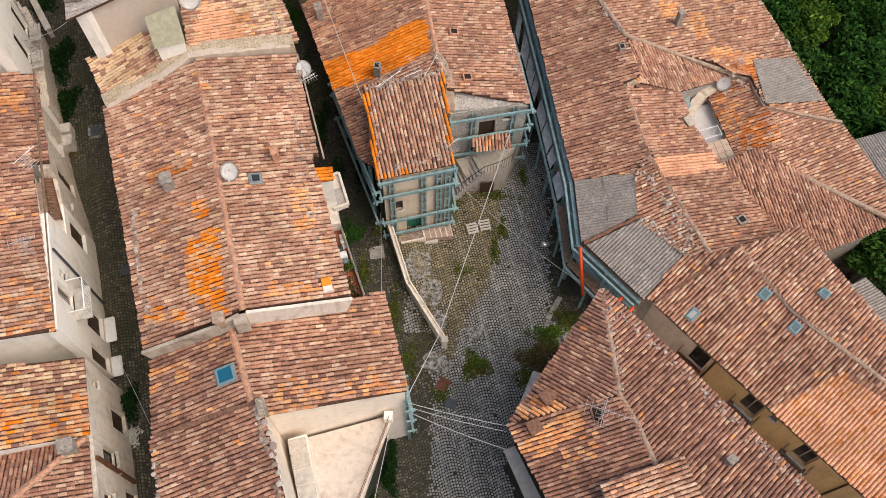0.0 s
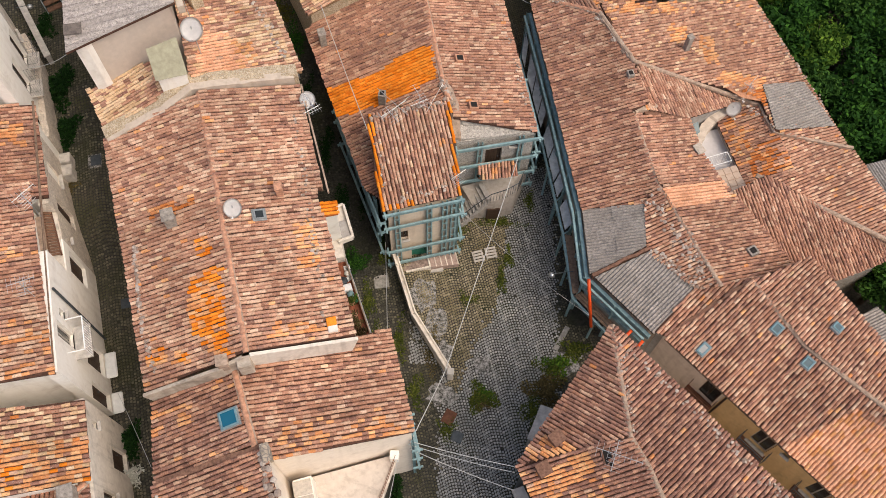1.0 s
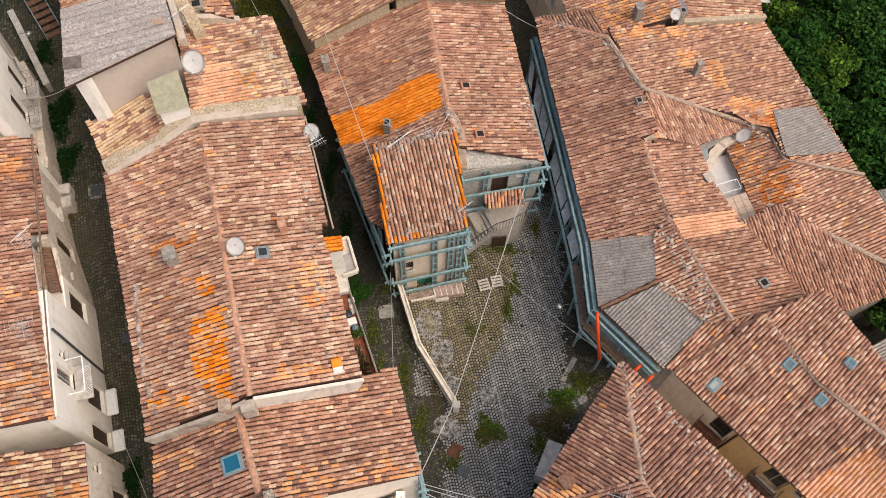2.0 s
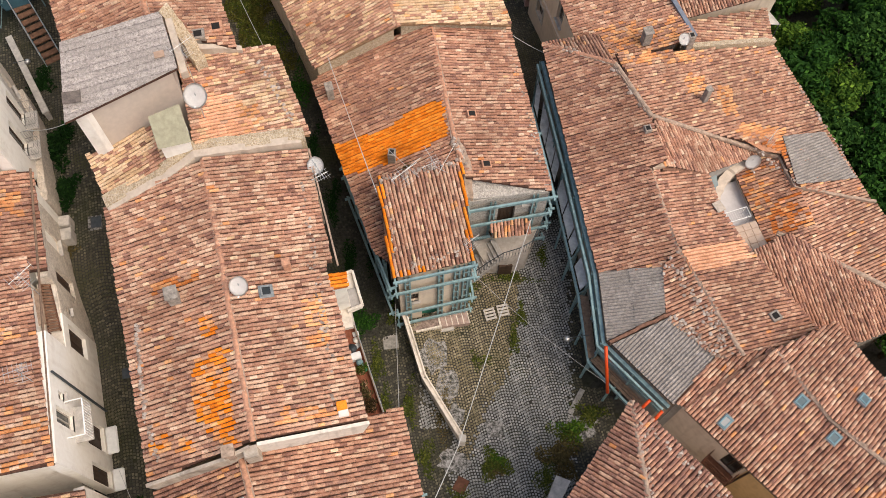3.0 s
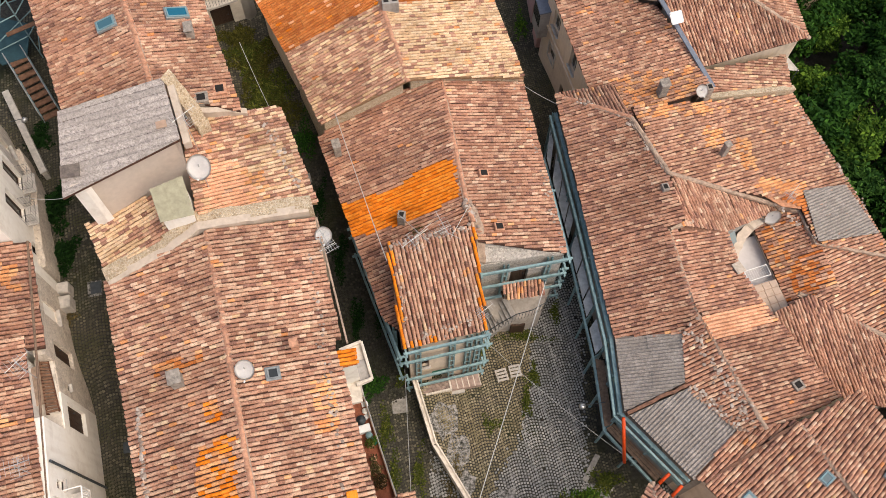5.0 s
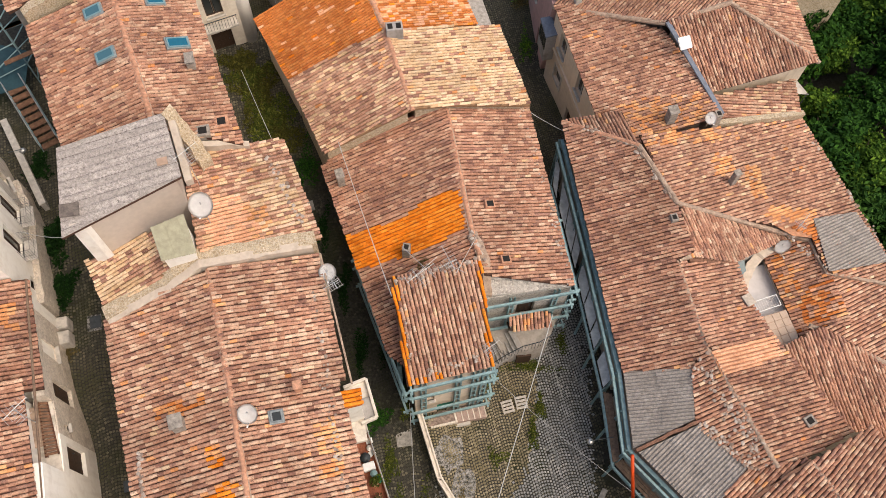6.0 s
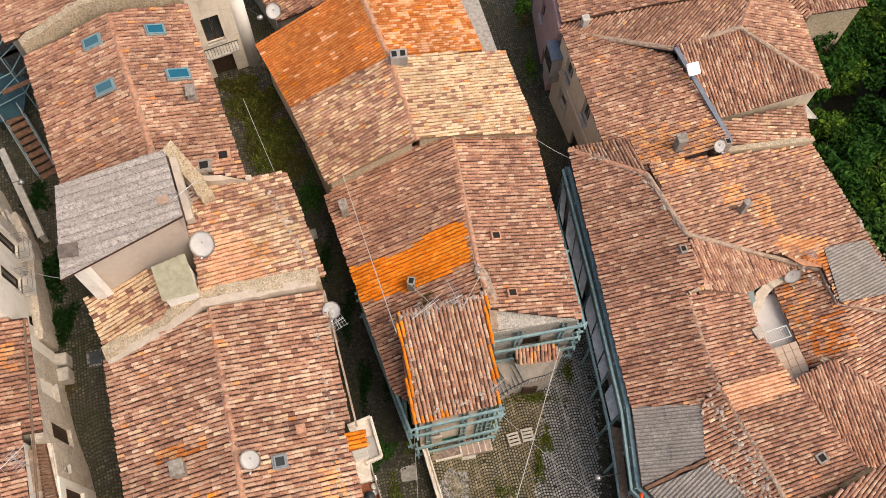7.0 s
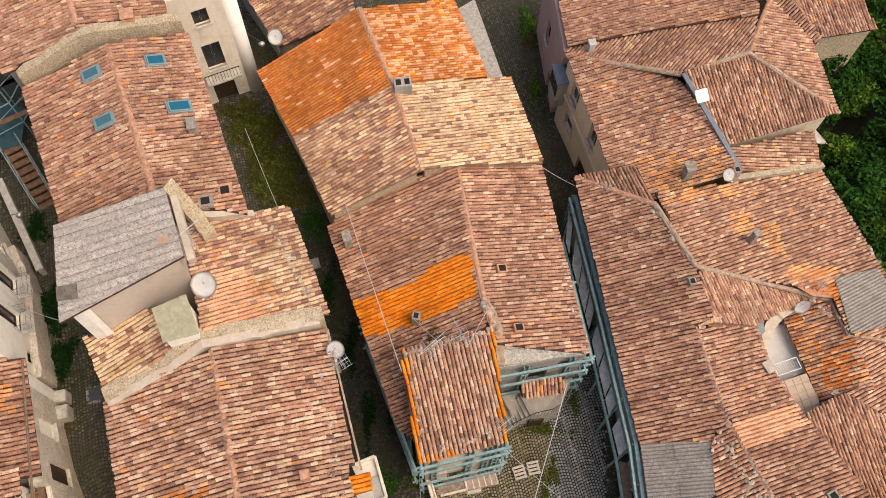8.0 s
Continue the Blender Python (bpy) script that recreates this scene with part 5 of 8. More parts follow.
for k in range(4):
    f0, f1 = (k + 0.12) / 4, (k + 0.88) / 4
    p0, p1 = Vector((3.04, 41.24, 2.7)).lerp(Vector((3.34, 39.94, 2.7)), f0), Vector((3.04, 41.24, 2.7)).lerp(Vector((3.34, 39.94, 2.7)), f1)
    part("pane", beam(p0, p1, 0.03, 1.0), WINDOW_GLASS, ver)
part("lid", prism_bm(bmesh.new(), [(2.98, 41.3, 3.5), (3.65, 41.4, 3.6), (4.0, 40.05, 3.6), (3.3, 39.88, 3.5)], thick=0.06), FLASH_BLUE, ver, "blue-grey sheet lid")
# stone house on the brow of the slope
house_r = thing("house", (19, 44, -3), "stone house on the slope under a hipped tiled roof", "house")
rr = Roofer(house_r)
s = rr.slope([(18.0, 42.7, 5.0), (21.4, 43.7, 5.0), (19.2, 48.5, 5.9), (14.5, 47.5, 6.6)], (0, 1), weights=W_OLD)
body(house_r, s, TAN_PEBBLE, -6, 0.15)
s = rr.slope([(17.2, 42.35, 4.75), (18.0, 42.7, 5.0), (14.5, 47.5, 6.6), (13.5, 47.0, 5.7)], (0, 3), weights=W_OLD)
body(house_r, s, TAN_PEBBLE, -6, 0.15)
rr.finish((19, 44), 150)
ridge(house_r, [(18.0, 42.7, 5.05), (14.5, 47.5, 6.65)], 0.09)
facade(house_t, (-3.22, 18.0), (0.12, 18.95), -0.2, 6.85, CREAM_PLASTER, [(1.1, 2.05, 0.55, 2.05, "green"), (0.55, 0.95, 3.2, 4.2, "bare")], 0.3)
facade(house_c, (0.0, 22.45), (4.05, 23.4), -0.6, 6.1, PEBBLE, [(1.6, 2.5, 2.9, 4.9, "door"), (2.9, 3.4, 4.9, 5.3, "bare")], 0.4)
part("mortar_apron", prism_bm(bmesh.new(), [(0.0, 23.45, 6.7), (4.05, 23.5, 5.95), (4.05, 23.36, 5.93), (-0.05, 22.5, 6.3)], thick=0.2), PEBBLE, house_c, "grey rough mortar apron under the eaves")
part("wall", prism_bm(bmesh.new(), [(0.1, 24.3, 6.5), (3.9, 23.8, 5.9), (3.9, 23.6, 5.9), (0.1, 22.75, 6.0)], -0.6), STONE, house_c)

# stones along verges and ridges
SA_W = Slope([A1, A2, A3, A4], (1, 2))
SA_E0 = Slope([A2, A5, A6, A3], (0, 3))
stones(house_a, SA_W, (-13.5, 13.8), (-12.5, 10.1), 95, 0.05, (0.4, 1.0))
stones(house_a, SA_W, (-12.5, 10.1), (-11.6, 8.3), 30, 0.06, (0.4, 0.9))
stones(house_a, SA_E0, (-7.6, 21.0), (-5.1, 10.6), 60, 0.09, (0.4, 1.0))
S_TW = Slope(TW, (0, 1))
stones(house_t, S_TW, (-4.3, 22.3), (-0.6, 23.5), 45, 0.08, (0.5, 1.2))
stones(house_t, S_TW, (-3.0, 18.4), (0.0, 19.3), 40, 0.13, (0.4, 0.9))
stones(house_t, S_TW, (-4.1, 22.0), (-3.4, 19.0), 20, 0.08, (0.4, 0.9))
S_NE = Slope([N1, (10.5, 9.12, 7.5), O_E1, O_E2, N4, N3, N2], (0, 3))
stones(house_o, S_NE, (7.7, 11.3), (15.2, 3.9), 110, 0.12, (0.4, 1.0))
stones(house_o, S_NE, (7.5, 11.6), (7.8, 7.2), 40, 0.07, (0.4, 0.9))
S_RC = Slope([(9.58, 19.56, 5.72), R6, R7, (11.72, 15.1, 5.6), (9.6, 16.95, 5.6)], (1, 2))
stones(house_m, S_RC, (9.9, 20.0), (12.4, 15.3), 90, 0.22, (0.5, 1.2))
stones(house_m, S_RC, (9.8, 17.0), (11.8, 15.2), 50, 0.12, (0.5, 1.1))
S_RA = Slope([R1, R2, R3, R4, R5, R6, (6.57, 19.6, 4.75)], (0, 6))
stones(house_m, S_RA, (7.6, 31.0), (9.3, 27.8), 40, 0.1, (0.5, 1.3))
stones(house_m, S_RA, (5.0, 32.4), (7.4, 31.2), 14, 0.08)
S_B3 = Slope([(-11.3, 4.15, 9.65), (-6.94, 5.6, 10.75), (-4.4, -1.1, 10.75), (-9.0, -2.4, 9.65)], (1, 2))
stones(house_b, S_B3, (-6.95, 5.3), (-5.2, 0.8), 45, 0.1, (0.6, 1.6))
stones(house_b, S_B3, (-11.0, 3.6), (-10.2, 0.5), 25, 0.08, (0.6, 1.4))
S_TE = Slope([T2, (1.72, 34.2, 6.1), (4.12, 23.47, 6.1), T3], (1, 2))
stones(house_c, S_TE, (1.5, 33.6), (3.8, 24.0), 45, 0.1, (0.4, 0.9))
stones(house_c, S_TE, (-0.9, 25.3), (-0.3, 24.1), 30, 0.12, (0.6, 1.4))
S_A3 = Slope([(-13.7, 26.4, 11.7), (-9.6, 27.95, 10.8), (-7.4, 23.1, 10.75), (-12.2, 21.85, 11.75)], (1, 2))
stones(house_i, S_A3, (-10.2, 27.0), (-8.2, 23.6), 35, 0.1, (0.5, 1.1))
S_RB = Slope(RB, (2, 4))
stones(house_m, S_RB, (17.6, 35.0), (21.5, 27.6), 45, 0.12, (0.5, 1.1))
stones(house_m, S_RB, (15.5, 27.4), (17.6, 25.9), 20, 0.12, (0.5, 1.1))

coping(house_c, [(-0.85, 25.2, 7.5), (-0.3, 24.2, 7.4), (-0.15, 23.3, 7.05), (-0.05, 22.5, 6.4)], 0.5, 0.9, MORTAR, "flashing", 0.25)
part("valley_gutter", beam((9.5, 38.75, 6.68), (12.3, 33.6, 5.72), 0.26, 0.1, 0.01), FLASH_BLUE, house_p, "blue-grey sheet gutter in the valley")

# sheds below the block
def hill_shed(corners, base, label):
    sh = thing("shed", (corners[0][0], corners[0][1], base), label, "shed", "hillside sheds")
    sl = corrugated(sh, corners, (0, 3), FIBRE, 0.16, 0.03, (1.0, 1.6))
    body(sh, sl, STONE, base, 0.2, drop=0.2)


hill_shed([(25.9, 20.9, 0.9), (23.15, 25.1, 0.9), (26.2, 26.0, 1.2), (28.5, 22.0, 1.2)], -6, "low stone shed with a pale corrugated roof below the block")
hill_shed([(21.9, 15.9, 0.3), (23.3, 16.75, 0.3), (26.0, 13.0, 0.7), (24.0, 12.0, 0.7)], -6, "small stone shed with a pale corrugated roof on the slope")


# ---- steelwork ----
def channel(name, a, b, size, parent, mat=None, up=(0, 0, 1), label=""):
    """A rolled channel: a web with two flanges, one mesh."""
    a, b = Vector(a), Vector(b)
    R = frame_of(a, b, up)
    h, w, t = size, size * 0.55, 0.018
    prof = [(-h / 2, 0), (h / 2, 0), (h / 2, w), (h / 2 - t, w), (h / 2 - t, t), (-h / 2 + t, t), (-h / 2 + t, w), (-h / 2, w)]
    bm = bmesh.new()
    ends = [[bm.verts.new(p + R @ Vector((0, y - w / 2, z))) for z, y in prof] for p in (a, b)]
    n = len(prof)
    for i in range(n):
        bm.faces.new((ends[0][i], ends[0][(i + 1) % n], ends[1][(i + 1) % n], ends[1][i]))
    bm.faces.new(ends[0])
    bm.faces.new(ends[1][::-1])
    bmesh.ops.recalc_face_normals(bm, faces=bm.faces[:])
    return part(name, bm, mat or STEEL, parent, label)


def double_post(parent, foot, z1, d, out):
    """Two upright channels with battens between them."""
    d3, o3 = Vector((d[0], d[1], 0)), Vector((out[0], out[1], 0))
    f = Vector(foot)
    for sgn in (-1, 1):
        p = f + d3 * 0.11 * sgn
        channel("post", p, (p.x, p.y, z1), 0.13, parent, up=tuple(o3))
    z = f.z + 0.4
    while z < z1 - 0.2:
        part("batten", box((f.x + out[0] * 0.06, f.y + out[1] * 0.06, z), (0.3, 0.02, 0.12), frame_of((0, 0, 0), d3)), STEEL, parent)
        z += 0.75


def bracing(label, a, b, levels, posts, base, ztop, off=0.1, over=0.3, size=0.19):
    """Horizontal double rails and posts held against a wall that runs from a to b, its face on the right."""
    a, b = Vector(a), Vector(b)
    d = (b - a).normalized()
    out = Vector((d.y, -d.x))
    th = thing("steel_bracing", (*a, base), label, "steel bracing", "wall props")
    for u in posts:
        p = a + d * u + out * off
        double_post(th, (p.x, p.y, base), ztop, d, out)
    for z in levels:
        o = off + 0.2
        p, q = a - d * over + out * o, b + d * over + out * o
        channel("rail", (p.x, p.y, z), (q.x, q.y, z), size, th)
        for u in (-over * 0.6, (b - a).length + over * 0.6):
            p = a + d * u + out * (off - 0.1)
            q = a + d * u + out * (off + 0.38)
            channel("end_plate", (p.x, p.y, z), (q.x, q.y, z), size * 0.8, th)
    return th


TF_A, TF_B = (-3.22, 18.0), (0.12, 18.95)
bracing("blue-grey steel rails and posts bolted across a cream house front", TF_A, TF_B, (6.85, 5.4, 2.6, 1.1), (0.4, 2.05, 2.85, 3.3), 0.3, 6.7)
bracing("blue-grey steel rails along the alley side of the propped house", (-6.2, 24.3), (-3.5, 18.1), (5.6, 4.6, 2.3), (0.6, 2.2, 3.9, 5.6), 1.0, 5.9, 0.02)
bracing("blue-grey steel rails across a rubble gable wall", (0.15, 22.45), (4.05, 23.38), (5.75, 4.0, 2.4, 1.0), (1.1, 3.3), -0.2, 5.9)
bracing("blue-grey steel rails on the corner of a rubble wall", (4.15, 23.5), (3.4, 27.0), (5.2, 3.9, 2.2), (0.4, 2.4), -0.4, 5.6, 0.02, 0.2)
bracing("short blue-grey steel rails on the inner side of the propped house", (0.25, 19.0), (-0.35, 22.2), (5.0, 2.3), (0.5, 2.3), 0.2, 6.6, 0.02, 0.25)

# Props and gantry along the block across the square
gantry = thing("gantry", (6, 20, 0), "blue-grey steel gantry with plank decking along a propped wall", "scaffold")
WALL_R = [(3.95, 32.4), (5.25, 26.0), (6.45, 19.6), (6.75, 15.95), (9.7, 12.95)]
OUT_R = [(3.55, 30.5), (4.75, 25.0), (5.87, 19.2), (6.3, 15.5), (8.5, 13.1)]
GREY_PANEL = simple("grey_blue_deck_panel", (0.46, 0.47, 0.47), 0.7, 0.0, 0.3, 2.5)
for z, line, size in ((4.35, WALL_R, 0.32), (3.2, WALL_R, 0.28), (2.65, OUT_R, 0.2)):
    for p, q in zip(line[:-1], line[1:]):
        channel("rail", (*p, z), (*q, z), size, gantry)
for p, q in zip(WALL_R[:-1], WALL_R[1:]):
    channel("rail", (p[0] - 0.28, p[1] - 0.1, 4.3), (q[0] - 0.28, q[1] - 0.1, 4.3), 0.2, gantry)
for i in range(len(OUT_R) - 1):
    (x0, y0), (x1, y1) = OUT_R[i], OUT_R[i + 1]
    (u0, v0), (u1, v1) = WALL_R[i], WALL_R[i + 1]
    n = max(2, round(math.hypot(x1 - x0, y1 - y0) / 1.7))
    for k in range(n):
        f = k / n
        p, q = (x0 + (x1 - x0) * f, y0 + (y1 - y0) * f), (u0 + (u1 - u0) * f, v0 + (v1 - v0) * f)
        g0 = land1(*p)
        channel("post", (*p, g0), (*p, 2.7), 0.12, gantry)
        channel("post", (q[0] - 0.1, q[1], land1(*q) - 0.2), (q[0] - 0.1, q[1], 4.5), 0.14, gantry)
        channel("strut", (*p, 2.55), (*q, 2.55), 0.1, gantry)
        if k % 2 == 0:
            channel("brace", (*p, g0 + 0.2), (q[0], q[1], 4.2), 0.1, gantry)


def decking(parent, a, b, c, d, z, boards, n_long):
    """Scaffold boards laid lengthways from the edge a-b to the edge d-c."""
    a, b, c, d = (Vector(p) for p in (a, b, c, d))
    for i in range(boards):
        f = (i + 0.5) / boards
        p, q = a + (b - a) * f, d + (c - d) * f
        for k in range(n_long):
            s, e = p + (q - p) * (k / n_long), p + (q - p) * ((k + 1) / n_long)
            part("board", beam((s.x, s.y, z + RNG.uniform(0, 0.02)), (e.x, e.y, z + RNG.uniform(0, 0.02)), (b - a).length / boards - 0.015, 0.045, 0.006), WOOD, parent)


for i in range(2):
    o0, o1, w0, w1 = Vector(OUT_R[i]), Vector(OUT_R[i + 1]), Vector(WALL_R[i]), Vector(WALL_R[i + 1])
    for k in range(4):
        f0, f1 = (k + 0.04) / 4, (k + (0.96 if (k + i) % 3 else 0.6)) / 4
        q = [o0.lerp(o1, f0), o0.lerp(o1, f1), w0.lerp(w1, f1), w0.lerp(w1, f0)]
        z0 = 3.0 + 0.03 * (k % 2)
        part("deck_panel", prism_bm(bmesh.new(), [(q[0].x + 0.08, q[0].y, z0), (q[1].x + 0.08, q[1].y, z0), (q[2].x - 0.12, q[2].y, z0), (q[3].x - 0.12, q[3].y, z0)], thick=0.05), GREY_PANEL, gantry, "worn grey-blue deck panel")
decking(gantry, (5.95, 19.1), (6.4, 19.0), (6.65, 15.8), (6.3, 15.7), 2.8, 3, 2)
decking(gantry, (6.35, 15.6), (6.75, 15.85), (8.95, 13.55), (8.6, 13.2), 2.8, 3, 2)
for a, b in (((6.75, 15.6, 5.0), (7.25, 14.1, 2.4)), ((8.45, 12.9, 4.0), (8.98, 13.4, 4.3)), ((9.0, 12.35, 4.0), (9.42, 12.8, 4.3))):
    tube = rod(a, b, 0.085, seg=10)
    tagged(part("plastic_tube", tube, RED_PLASTIC, None, "", True), "bright orange-red plastic tube tied to the gantry", "tube", "orange tubes")



def screed_material():
    k = Mat("broken_grey_screed", 0.95)
    n = k.noise(5, 7, 0.85)
    k.base(k.ramp(n, [(0.4, (0.02, 0.022, 0.016)), (0.48, (0.13, 0.125, 0.11)), (0.55, (0.34, 0.32, 0.3)), (0.66, (0.46, 0.44, 0.42))]))
    k.bump(n, 0.8, 0.03)
    return k.m


SCREED = screed_material()

# ---- retaining wall, steps and small things in the square ----
ret = thing("retaining_wall", (-2, 15.5, 0), "low whitewashed retaining wall with a grooved capping", "wall")
WP = [(-3.15, 18.3), (-1.9, 14.85), (0.1, 12.0)]
for p, q in zip(WP[:-1], WP[1:]):
    zp, zq = land1(*p), land1(*q)
    part("wall", beam((*p, zp + 0.2), (*q, zq + 0.2), 0.24, 1.3), STAINED_WHITE, ret)
    d = Vector((q[0] - p[0], q[1] - p[1])).normalized()
    for o in (-0.1, 0.1):
        nn = max(2, round((Vector(q) - Vector(p)).length / 0.9))
        for k in range(nn):
            f0, f1 = k / nn, (k + 1) / nn - 0.006
            s = [p[0] + (q[0] - p[0]) * f0 - d.y * o, p[1] + (q[1] - p[1]) * f0 + d.x * o, zp + (zq - zp) * f0 + 0.9]
            e = [p[0] + (q[0] - p[0]) * f1 - d.y * o, p[1] + (q[1] - p[1]) * f1 + d.x * o, zp + (zq - zp) * f1 + 0.9]
            part("capstone", beam(s, e, 0.085, 0.12, 0.012), STAINED_WHITE, ret)
post = thing("pillar", (0.18, 11.85, 0), "short white masonry pillar ending a wall", "pillar")
part("shaft", box((0.18, 11.85, land1(0.18, 11.85) + 0.45), (0.3, 0.3, 1.2), None, 0.02), STAINED_WHITE, post)
part("cap", box((0.18, 11.85, land1(0.18, 11.85) + 1.08), (0.36, 0.36, 0.08), None, 0.02), CONCRETE, post)

fx, fy = (TF_B[0] - TF_A[0]) / 3.472, (TF_B[1] - TF_A[1]) / 3.472
FR = frame_of((0, 0, 0), (fx, fy, 0))


def front(u, o, z):
    """A point u metres along the propped front and o metres before it."""
    return Vector((TF_A[0] + fx * u + fy * o, TF_A[1] + fy * u - fx * o, z))


DRY_EARTH = simple("dry_pinkish_earth", (0.27, 0.2, 0.165), 0.95, 0.0, 0.6, 6.0)
STEP_STONE = simple("rose_step_stone", (0.4, 0.29, 0.24), 0.9, 0.0, 0.35, 5.0)
planter = thing("planter", front(1.2, 0.5, 0.4), "low masonry planter full of dry earth with a white tile edge", "planter")
for k in range(9):
    part("edge_tile", box(front(0.68 + 0.145 * k, 0.74, 0.5), (0.135, 0.1, 0.5), FR, 0.01), STAINED_WHITE, planter)
part("edge", box(front(1.95, 0.4, 0.5), (0.1, 0.78, 0.55), FR, 0.015), STAINED_WHITE, planter)
part("earth", box(front(1.2, 0.36, 0.45), (1.4, 0.66, 0.5), FR), DRY_EARTH, planter, "brown dry earth")
part("footing", box(front(1.6, 0.88, 0.15), (2.1, 0.18, 0.5), FR, 0.03), CONCRETE, planter)
steps = thing("steps", front(2.8, 0.5, 0.2), "worn rose-coloured stone steps with pale nosings", "steps")
for k in range(5):
    u = 2.17 + k * 0.31
    part("step", box(front(u, 0.42, 0.42 - 0.08 * k), (0.31, 0.74, 0.5), FR, 0.015), STEP_STONE, steps)
    part("nosing", box(front(u + 0.13, 0.42, 0.67 - 0.08 * k), (0.055, 0.76, 0.04), FR, 0.008), STAINED_WHITE, steps)

# outside stair with iron rail and a little tiled canopy over its door
LIME_STONE = plaster("worn_grey_lime", (0.5, 0.44, 0.38), (0.4, 0.35, 0.3), (0.2, 0.16, 0.13), 0.6)
stair = thing("outside_stair", (2, 21.8, 0), "curved masonry stair with an iron rail against the stone house", "stair")
part("base", prism_bm(bmesh.new(), [(1.05, 21.3, 1.5), (2.3, 21.35, 2.0), (3.35, 21.75, 2.4), (3.9, 23.2, 2.4), (0.4, 22.3, 1.8)], -0.5), LIME_STONE, stair)
for k in range(9):
    f = k / 9
    p = Vector((0.35 + 1.5 * f, 21.15 + 0.75 * f, 0.45 + 0.22 * k))
    part("step", box(p - Vector((0, 0, 0.25)), (0.28, 1.1, 0.6), Matrix.Rotation(radians(20 + 8 * f), 3, 'Z'), 0.015), GREY_PLASTER, stair)
RAIL = [(0.5, 20.65, 1.5), (1.2, 20.95, 2.2), (2.0, 21.2, 3.0), (2.8, 21.35, 3.35), (3.45, 21.75, 3.4), (3.75, 22.5, 3.4)]
rail = bmesh.new()
for p, q in zip(RAIL[:-1], RAIL[1:]):
    rod_bm(rail, p, q, 0.025)
part("handrail", rail, DARK_STEEL, stair)
for p, q in zip(RAIL[:-1], RAIL[1:]):
    for k in range(5):
        r = Vector(p).lerp(Vector(q), k / 5)
        part("baluster", rod(r, r - Vector((0, 0, 0.95)), 0.012, seg=5), DARK_STEEL, stair)
part("cellar_door", box((2.25, 21.32, 0.55), (0.75, 0.1, 1.1), Matrix.Rotation(radians(8), 3, 'Z')), DARK_WOOD, stair, "dark low cellar door")
canopy = thing("canopy", (2.2, 22.3, 3.5), "small canopy of old terracotta tiles on wooden struts", "canopy")
cs = Slope([(1.22, 22.49, 4.0), (3.21, 22.75, 4.0), (3.39, 22.13, 3.6), (1.37, 21.78, 3.6)], (0, 1))
part("deck", prism_bm(bmesh.new(), cs.poly, thick=0.06), DARK_WOOD, canopy)
for p, ax, dn, n, mi in tiles_on(cs, (3, 2, 0.3, 2, 0, 0, 0, 1.5), (), ()):
    ob = new("roof_tile", tile_mesh(mi))
    ob.parent = canopy
    ob.matrix_parent_inverse = rest(canopy)
    m = Matrix((ax, dn, n)).transposed().to_4x4()
    m.translation = p
    ob.matrix_basis = m
for x, y in ((1.3, 21.8), (3.2, 22.28)):
    part("strut", beam((x, y, 3.65), (x - 0.05, y + 0.75, 2.6), 0.08, 0.08), DARK_WOOD, canopy)

# pallets, covers, plates
pal = thing("pallet", (1.85, 19.0, 0), "two bleached boards boxes lying on the setts", "pallet")
for k, (x, y, rz) in enumerate(((1.5, 18.85, 18), (2.2, 19.1, 14))):
    z0 = land1(x, y)
    R = Matrix.Rotation(radians(rz), 3, 'Z')
    for i in range(4):
        part("slat", box(Vector((x, y, z0 + 0.2)) + R @ Vector((0, -0.27 + 0.18 * i, 0)), (0.62, 0.12, 0.03), R, 0.004), PALE_WOOD, pal)
    for i in (-0.26, 0.26):
        part("bearer", box(Vector((x, y, z0 + 0.09)) + R @ Vector((i, 0, 0)), (0.07, 0.66, 0.18), R, 0.006), PALE_WOOD, pal)


WEATHERED2 = simple("weathered_concrete", (0.3, 0.28, 0.25), 0.95, 0.0, 0.4, 5.0)


def cover(x, y, sx, sy, rz, mat, label, name="cover_plate", category="cover"):
    z = land1(x, y) + (0.055 if mat is DARK_STEEL else 0.035)
    th = part(name, box((x, y, z), (sx, sy, 0.06), Matrix.Rotation(radians(rz), 3, 'Z'), 0.012), mat)
    return tagged(th, label, category)


cover(1.87, 12.62, 0.85, 0.8, 8, SCREED, "worn concrete manhole cover set in the setts", "manhole_cover", "manhole")
cover(0.2, 9.75, 0.62, 0.75, -25, RUSTY, "rusty brown sheet lying on the setts")
cover(0.65, 8.75, 0.6, 0.55, -20, DARK_STEEL, "dark iron plate lying on the setts")
cover(6.05, 14.2, 0.28, 1.5, -28, WEATHERED2, "long pale kerb stone lying in the weeds", "kerb_stone", "stone")
cover(-3.75, 16.9, 0.8, 0.9, 10, WEATHERED2, "pale concrete slab in the alley")
cover(-18.15, 20.45, 0.66, 0.78, 15, SCREED, "concrete frame round a street gully", "concrete_surround", "gully")
cover(-18.1, 20.48, 0.5, 0.6, 15, DARK_STEEL, "dark iron street gully grate", "gully_grate", "gully")
cover(-15.6, 13.37, 0.5, 0.5, 15, DARK_STEEL, "dark iron street gully grate", "gully_grate", "gully")
cover(-9.5, 28.7, 0.55, 0.6, 20, WEATHERED2, "pale concrete cover in the alley")
sheet = part("sheet", prism_bm(bmesh.new(), [(4.0, 8.3, 2.1), (4.5, 8.1, 2.3), (5.35, 9.75, 2.3), (4.7, 10.05, 2.0)], thick=0.05), CONCRETE)
tagged(sheet, "pale cement sheet roofing a lean-to against the hipped house", "sheet")
